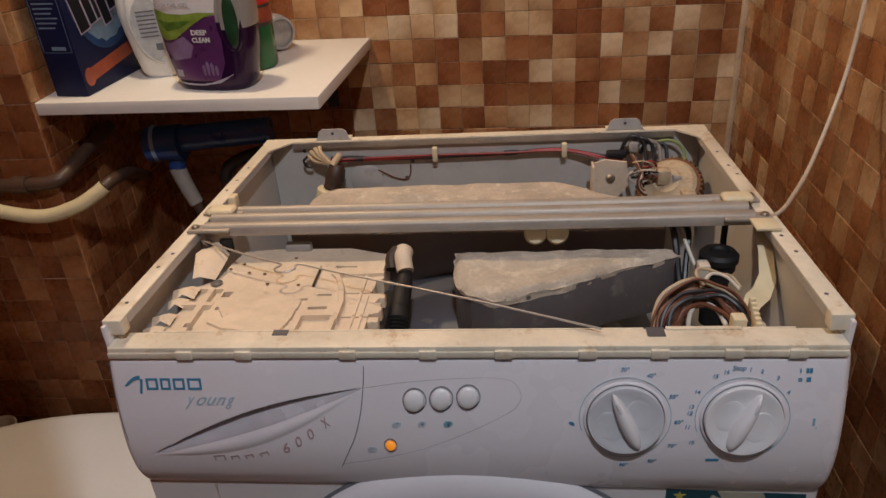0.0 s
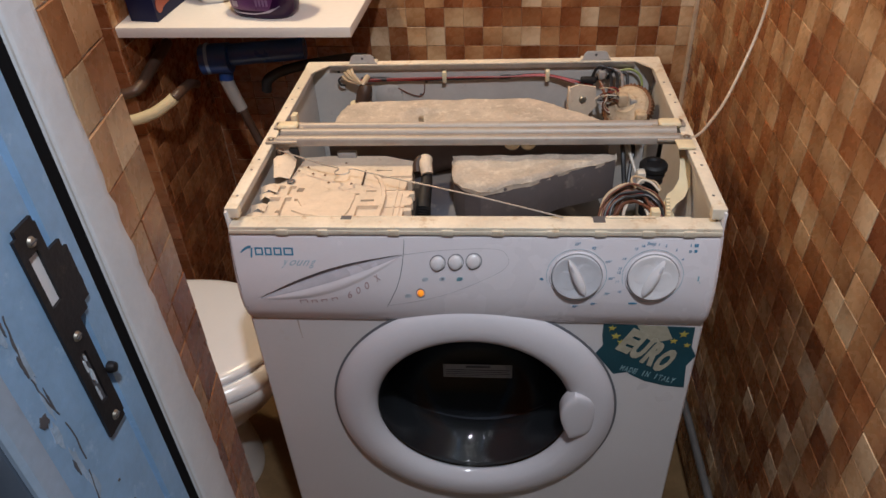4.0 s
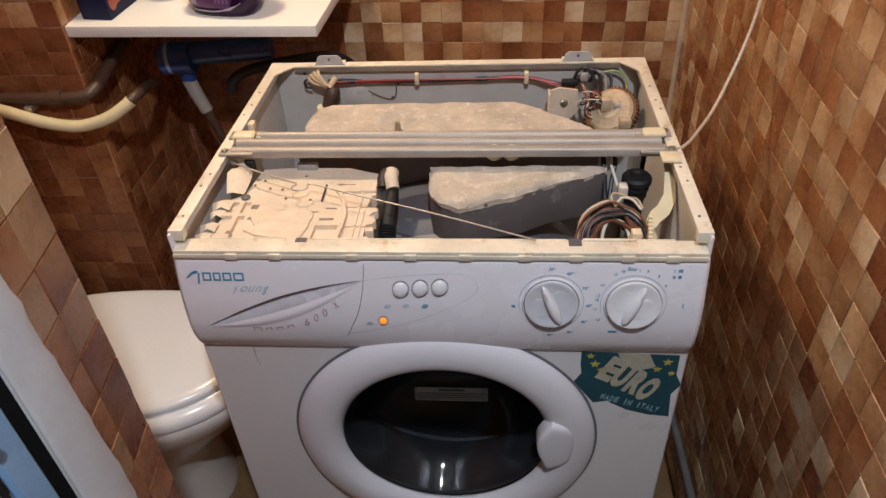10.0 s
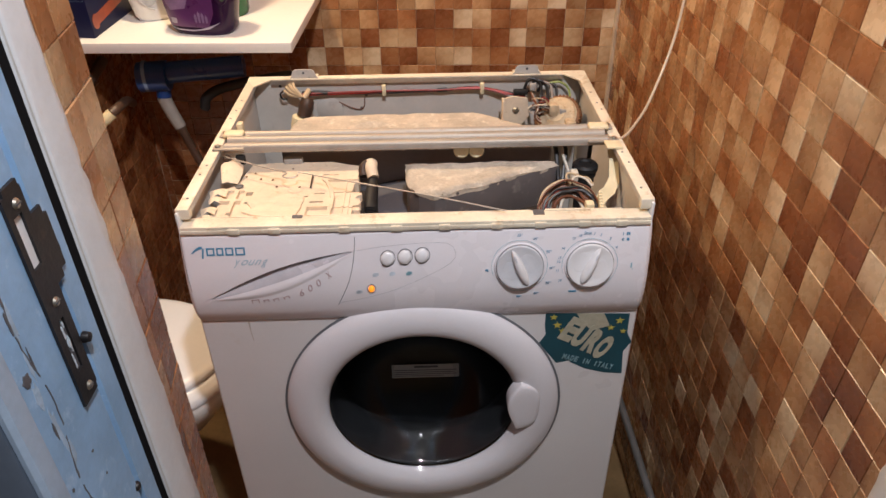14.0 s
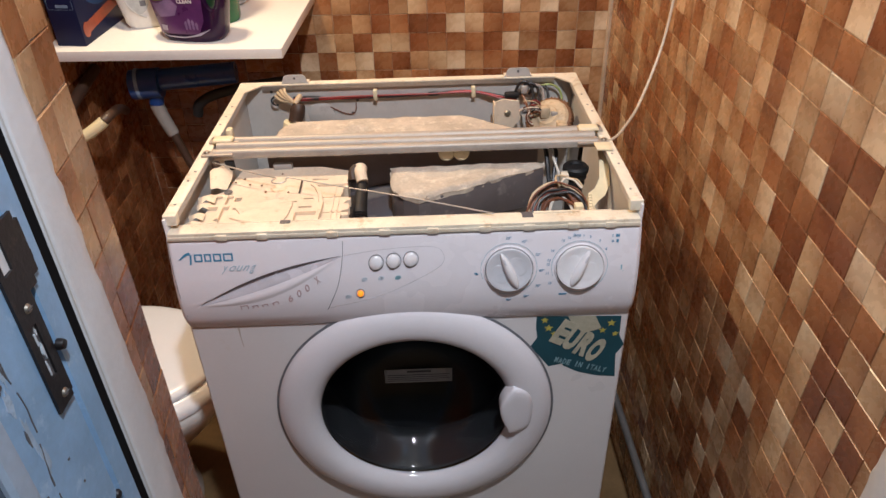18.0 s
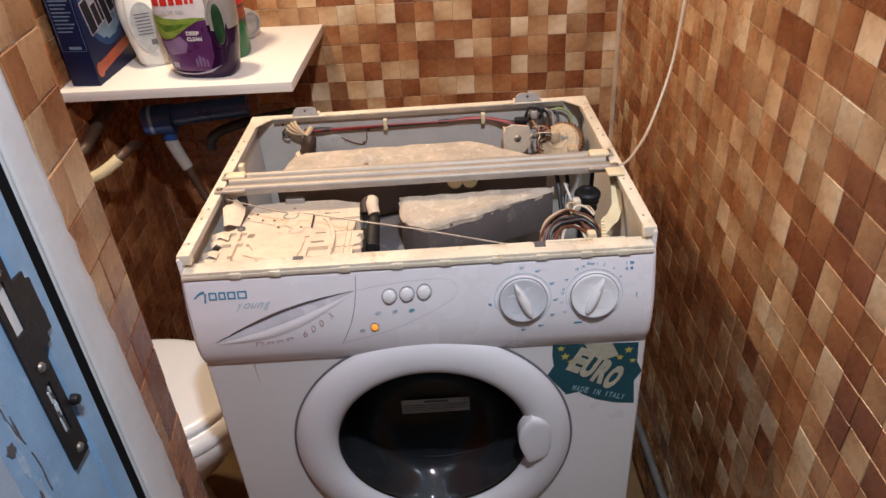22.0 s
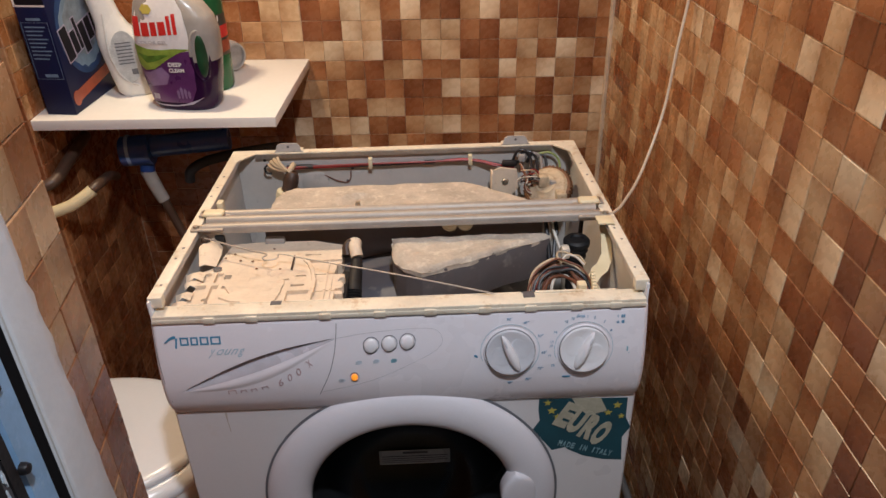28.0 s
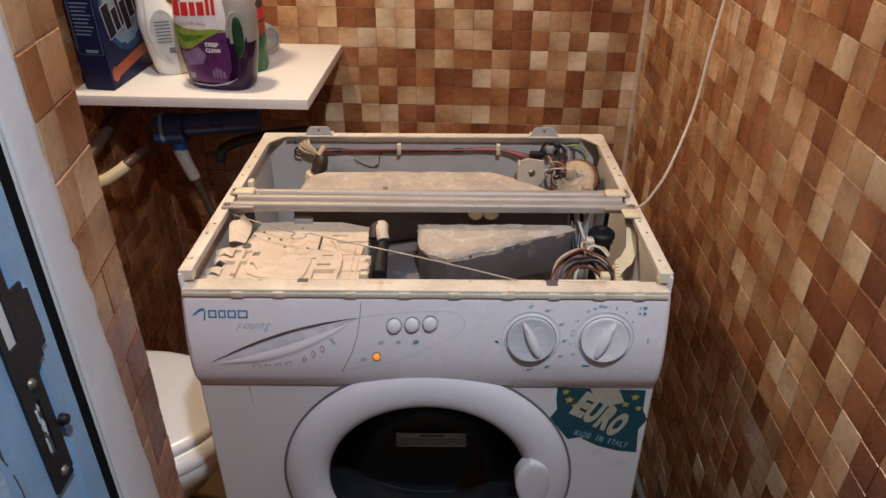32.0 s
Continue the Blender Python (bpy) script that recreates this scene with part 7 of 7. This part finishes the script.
part("cap", lathe([(0, 0.04), (0.016, 0.04), (0.018, 0.034), (0.018, 0), (0, 0)], WM @ pose(-0.020, 0, 0.200), 24), surface("teal_cap", (0.02, 0.16, 0.24), 0.35, bump=0.0), white)

blue = thing("blue_bottle", on_shelf(-0.462, 0.715), "tall blue plastic bottle behind the white one", "bottle")
QM = stand(-0.462, 0.715)
BLUE_BOTTLE = surface("blue_bottle_plastic", (0.012, 0.13, 0.30), 0.3, vary=0.1, bump=0.0)
part("body", lathe([(0, 0), (0.029, 0), (0.032, 0.006), (0.032, 0.19), (0.028, 0.215), (0.014, 0.235), (0.0, 0.236)], QM, 32), BLUE_BOTTLE, blue)
part("cap", lathe([(0, 0.03), (0.013, 0.03), (0.015, 0.026), (0.015, 0), (0, 0)], QM @ pose(0, 0, 0.235), 20), BLUE_BOTTLE, blue)

# green bottle and a clear jar behind the gel
green = thing("green_bottle", on_shelf(-0.355, 0.640), "slim green plastic bottle with a red and dark label", "bottle")
GM = stand(-0.355, 0.640) @ Matrix.Diagonal((1.0, 1.0, 1.18, 1.0))


def round_patch(m, r, a0, a1, z0, z1, rise=0.0, n=7):
    """A thin patch wrapped on a round body, between two angles and two heights."""
    rows = []
    for k in range(n):
        t = k / (n - 1)
        a = radians(a0 + (a1 - a0) * t)
        rows.append([m @ Vector((q * math.cos(a), q * math.sin(a), z + rise * t)) for q, z in ((r, z0), (r + 0.0004, z0), (r + 0.0004, z1), (r, z1))])
    return skin(rows)


part("body", lathe([(0, 0), (0.031, 0), (0.034, 0.006), (0.0345, 0.05), (0.0345, 0.135), (0.0335, 0.150), (0.0290, 0.166), (0.0280, 0.172), (0.0280, 0.205), (0, 0.206)], GM, 32), GREEN_BACK, green)
part("label", lathe([(0.0345, 0.055), (0.0350, 0.060), (0.0348, 0.115), (0.0340, 0.12)], GM, 32), surface("dark_label", (0.05, 0.05, 0.04), 0.35, vary=0.4, scale=70, bump=0.0), green, "dark label")
part("label_band", lathe([(0.0352, 0.082), (0.0356, 0.085), (0.0356, 0.098), (0.0352, 0.100)], GM, 32), LABEL_RED, green, "red label band")
part("label_band", lathe([(0.0350, 0.060), (0.0353, 0.062), (0.0353, 0.076), (0.0350, 0.078)], GM, 32), CARTON_ORANGE, green, "orange label band")
for a0, a1, z0, z1 in ((-78, -66, 0.102, 0.113), (-62, -54, 0.104, 0.111), (-50, -44, 0.106, 0.112), (-40, -36, 0.107, 0.114)):
    part("label_print", round_patch(GM, 0.0350, a0, a1, z0, z1, 0.002), LABEL_WHITE, green, "small white letter block")
part("cap", lathe([(0, 0.045), (0.024, 0.045), (0.027, 0.040), (0.0295, 0), (0, 0)], GM @ pose(0, 0, 0.206), 28), GREEN_BACK, green, "green ribbed cap")
jar = thing("clear_jar", on_shelf(-0.361, 0.745), "clear round plastic jar lying on its side", "jar")
JM = stand(-0.361, 0.745, 0, 0.0300) @ pose(0, 0, 0, 0, 90, 0) @ pose(0, 0, 0, 40, 0, 0) @ Matrix.Scale(0.86, 4)
part("body", lathe([(0, -0.035), (0.030, -0.034), (0.034, -0.028), (0.034, 0.028), (0.030, 0.036), (0.024, 0.038), (0, 0.038)], JM, 32), surface("milky_clear_plastic", (0.40, 0.38, 0.35), 0.2, vary=0.3, scale=40, bump=0.0, coat=0.3), jar)
part("rim", lathe([(0.026, 0.036), (0.031, 0.037), (0.031, 0.040), (0.026, 0.041)], JM, 32), surface("milky_rim_plastic", (0.48, 0.46, 0.43), 0.3, vary=0.2, scale=40, bump=0.0), jar)

# ---- pipes, filter and hose under the shelf ----
filt = thing("water_filter", (-0.42, 0.62, 0.76), "blue plastic water filter with a grey hose under the shelf", "water filter")
part("housing", tube([(-0.540, 0.600, 0.818), (-0.50, 0.605, 0.822), (-0.40, 0.615, 0.826), (-0.345, 0.620, 0.828)], 0.021, 24, 4), BLUE_PLASTIC, filt)
part("end_cap", tube([(-0.545, 0.598, 0.817), (-0.490, 0.601, 0.819)], 0.029, 24, 0), BLUE_PLASTIC, filt)
part("outlet", tube([(-0.505, 0.604, 0.800), (-0.508, 0.600, 0.775)], 0.014, 16, 0), BLUE_PLASTIC, filt)
# White sleeve; the shade under the shelf is put into its grey.
part("white_sleeve", tube([(-0.509, 0.600, 0.776), (-0.500, 0.598, 0.745), (-0.488, 0.596, 0.712)], (0.0135, 0.012), 16, 4), surface("dimmed_white_plastic", (0.34, 0.32, 0.29), 0.5, vary=0.2, scale=40, bump=0.05), filt, "white hose sleeve greyed for the shade under the shelf")
part("grey_hose", tube([(-0.488, 0.596, 0.714), (-0.470, 0.590, 0.66), (-0.440, 0.575, 0.58), (-0.420, 0.56, 0.45)], 0.0085, 12, 8), PIPE_BROWN, filt, "dark hose")
part("dark_hose", tube([(-0.44, 0.625, 0.740), (-0.43, 0.620, 0.765), (-0.39, 0.620, 0.785), (-0.31, 0.63, 0.797), (-0.24, 0.66, 0.79), (-0.20, 0.70, 0.74)], 0.010, 14, 8), BLACK_RUBBER, filt, "black hose curving over")
part("band", tube([(-0.535, 0.598, 0.8185), (-0.529, 0.599, 0.8187)], 0.0300, 24, 0), surface("pale_blue_print", (0.25, 0.36, 0.55), 0.35, bump=0.0), filt, "pale blue band")

pipe2 = thing("wall_pipe", (-0.70, 0.465, 0.80), "brown painted pipe bent round the tiled corner", "pipe")
part("pipe_run", tube([(-1.00, 0.462, 0.806), (-0.80, 0.462, 0.806), (-0.68, 0.462, 0.806), (-0.640, 0.465, 0.808), (-0.622, 0.480, 0.814), (-0.618, 0.53, 0.828), (-0.618, 0.62, 0.845)], 0.0105, 14, 8), PIPE_BROWN, pipe2)
part("coupling", tube([(-0.695, 0.462, 0.806), (-0.672, 0.462, 0.806)], 0.0135, 14, 0), PIPE_BROWN, pipe2)
part("pipe_clip", block(-0.742, -0.728, 0.448, 0.474, 0.786, 0.797, 0.002), STEEL, pipe2, "steel pipe clip")
drain = thing("cream_hose", (-0.64, 0.44, 0.77), "cream rubber hose sagging along the tiled corner", "hose")
part("hose", tube([(-0.96, 0.445, 0.870), (-0.82, 0.440, 0.812), (-0.755, 0.437, 0.790), (-0.70, 0.434, 0.774), (-0.645, 0.434, 0.767), (-0.595, 0.440, 0.778), (-0.565, 0.450, 0.793), (-0.552, 0.457, 0.802)], 0.0105, 14, 8), HOSE_CREAM, drain)
# The hose runs into shade here, put into its brown colour.
part("dark_end", tube([(-0.554, 0.456, 0.801), (-0.546, 0.474, 0.806), (-0.552, 0.520, 0.798), (-0.572, 0.580, 0.776), (-0.600, 0.660, 0.740)], 0.0090, 14, 6), PIPE_BROWN, drain, "hose end browned for the shade it fades into")
low = thing("drain_hose", (-0.36, 0.40, 0.30), "grey drain hose beside the machine", "hose")
part("hose", tube([(-0.320, 0.50, 0.62), (-0.325, 0.49, 0.50), (-0.330, 0.47, 0.38), (-0.335, 0.45, 0.25), (-0.335, 0.44, 0.05), (-0.335, 0.43, 0.012)], 0.011, 12, 10, ribs=0.05), GREY_HOSE, low)

# ---- toilet ----
TX, TY = -0.572, 0.250
toilet = thing("toilet", (TX, TY, 0), "cream white toilet with its lid closed", "toilet")


def egg(s, dy=0.0, wide=0.157, front=0.202, back=0.300, n=56):
    """The plan of a toilet seat: round in front, squarer behind."""
    out = []
    for k in range(n):
        a = 2 * math.pi * k / n
        c, sn = math.cos(a), math.sin(a)
        if sn < 0:
            x, y = wide * c, front * sn
        else:
            x, y = wide * math.copysign(abs(c) ** 0.32, c) * (1 - 0.30 * sn ** 2), back * abs(sn) ** 0.80
        out.append((TX - dy - y * s, TY + x * s))
    return out


def layered(levels):
    rows = [[(x, y, z) for x, y in egg(s, dy, *shape)] for z, s, dy, shape in levels]
    return capped(rows)


full, rim = (0.157, 0.202, 0.300), (0.178, 0.226, 0.305)
part("bowl", layered([(0.0, 0.62, 0.03, (0.17, 0.18, 0.26)), (0.02, 0.63, 0.03, (0.17, 0.18, 0.26)), (0.12, 0.60, 0.03, (0.16, 0.16, 0.27)), (0.20, 0.66, 0.03, (0.17, 0.18, 0.26)), (0.27, 0.80, 0.02, rim), (0.32, 0.92, 0.01, rim), (0.356, 0.985, 0.0, rim), (0.372, 0.99, 0.0, rim), (0.378, 0.97, 0.0, rim)]), PORCELAIN, toilet, "white porcelain bowl", limit=0.9)
part("seat", layered([(0.3795, 0.96, 0.0, rim), (0.382, 0.99, 0.0, rim), (0.390, 0.995, 0.0, rim), (0.400, 0.965, 0.0, rim), (0.4065, 0.915, 0.0, rim), (0.4085, 0.88, 0.0, rim)]), LID_PLASTIC, toilet, "cream white seat ring", limit=0.9)
part("lid", layered([(0.4095, 0.985, 0.0, full), (0.4105, 1.003, 0.0, full), (0.4145, 1.006, 0.0, full), (0.4195, 0.995, 0.0, full), (0.4235, 0.965, 0.0, full), (0.426, 0.90, 0.0, full), (0.4285, 0.6, 0.0, full), (0.429, 0.2, 0.0, full)]), LID_PLASTIC, toilet, "smooth closed lid", limit=0.9)
for y in (TY - 0.07, TY + 0.07):
    part("hinge", lathe([(0, 0.03), (0.011, 0.03), (0.013, 0.024), (0.013, 0), (0, 0)], pose(TX - 0.295, y, 0.385), 18), LID_PLASTIC, toilet)
cup = thing("brush_holder", (-0.855, 0.414, 0), "open white plastic toilet brush holder by the tiled wall", "brush holder")
part("cup", lathe([(0, 0), (0.030, 0), (0.032, 0.01), (0.030, 0.372), (0.0315, 0.377), (0.0295, 0.378), (0.0275, 0.37), (0.028, 0.02), (0, 0.015)], pose(-0.855, 0.414, 0), 28), WHITE_PLASTIC, cup)
part("brush_head", lathe([(0, 0.366), (0.012, 0.364), (0.024, 0.350), (0.025, 0.20), (0, 0.19)], pose(-0.855, 0.414, 0), 20), PIPE_BROWN, cup, "dark worn brush head")


# ---- what moves: the tub shakes in the running machine ----
TUB = [(0.0, 4, -6), (0.5, 4, 3), (1.0, -6, -1), (1.5, -5, 3), (2.0, -6, -2), (2.5, 1, -6), (3.0, 0, 1), (3.5, 4, 1), (4.0, -4, 2), (4.5, 4, -3), (5.0, -4, 1),
       (5.5, 6, -2), (6.0, -5, 1), (6.5, -4, 1), (7.0, 6, -2), (7.5, 4, -4), (8.0, -3, 1), (8.5, -1, 3), (9.0, 5, -4), (9.5, -2, -3), (10.0, 3, 4), (10.5, 5, 1), (11.0, -2, 1), (11.5, 0, 3), (12.0, 0, -4), (12.5, -2, 1), (13.0, 4, -5), (13.5, -3, 0), (14.0, 3, -5), (14.5, -2, -3),
       (15.0, 4, 1), (15.5, -3, 2), (16.0, 4, -2), (16.5, -3, -2), (17.0, 4, -4), (17.5, -3, 1), (18.0, -1, -4), (18.5, -2, 2), (19.0, -3, -1), (19.5, 3, 1), (20.0, 0, 3), (20.5, 2, -4), (21.0, 4, 1), (21.5, -2, 2), (22.0, -3, -1), (22.5, 2, 3), (23.0, 0, 3), (23.5, 3, -4), (24.0, 4, -4), (24.5, -1, 1),
       (25.0, -2, -2), (25.5, 5, 1), (26.0, 3, -1), (26.5, -3, 0), (27.0, -2, -1), (27.5, 5, -1), (28.0, 4, 1), (28.5, -1, 1), (29.0, -1, -2), (29.5, 5, -1), (30.0, 5, 0), (30.5, -1, 1), (31.0, -1, 0), (31.5, 5, -1), (32.0, 4, -1)]


def motions():
    """Millimetres of sway to the side and up and down, and a slight rocking with it."""
    walk(tub, [(t, pose(dx * 0.001, 0, dz * 0.001, 0, dx * 0.05, 0)) for t, dx, dz in TUB])


motions()
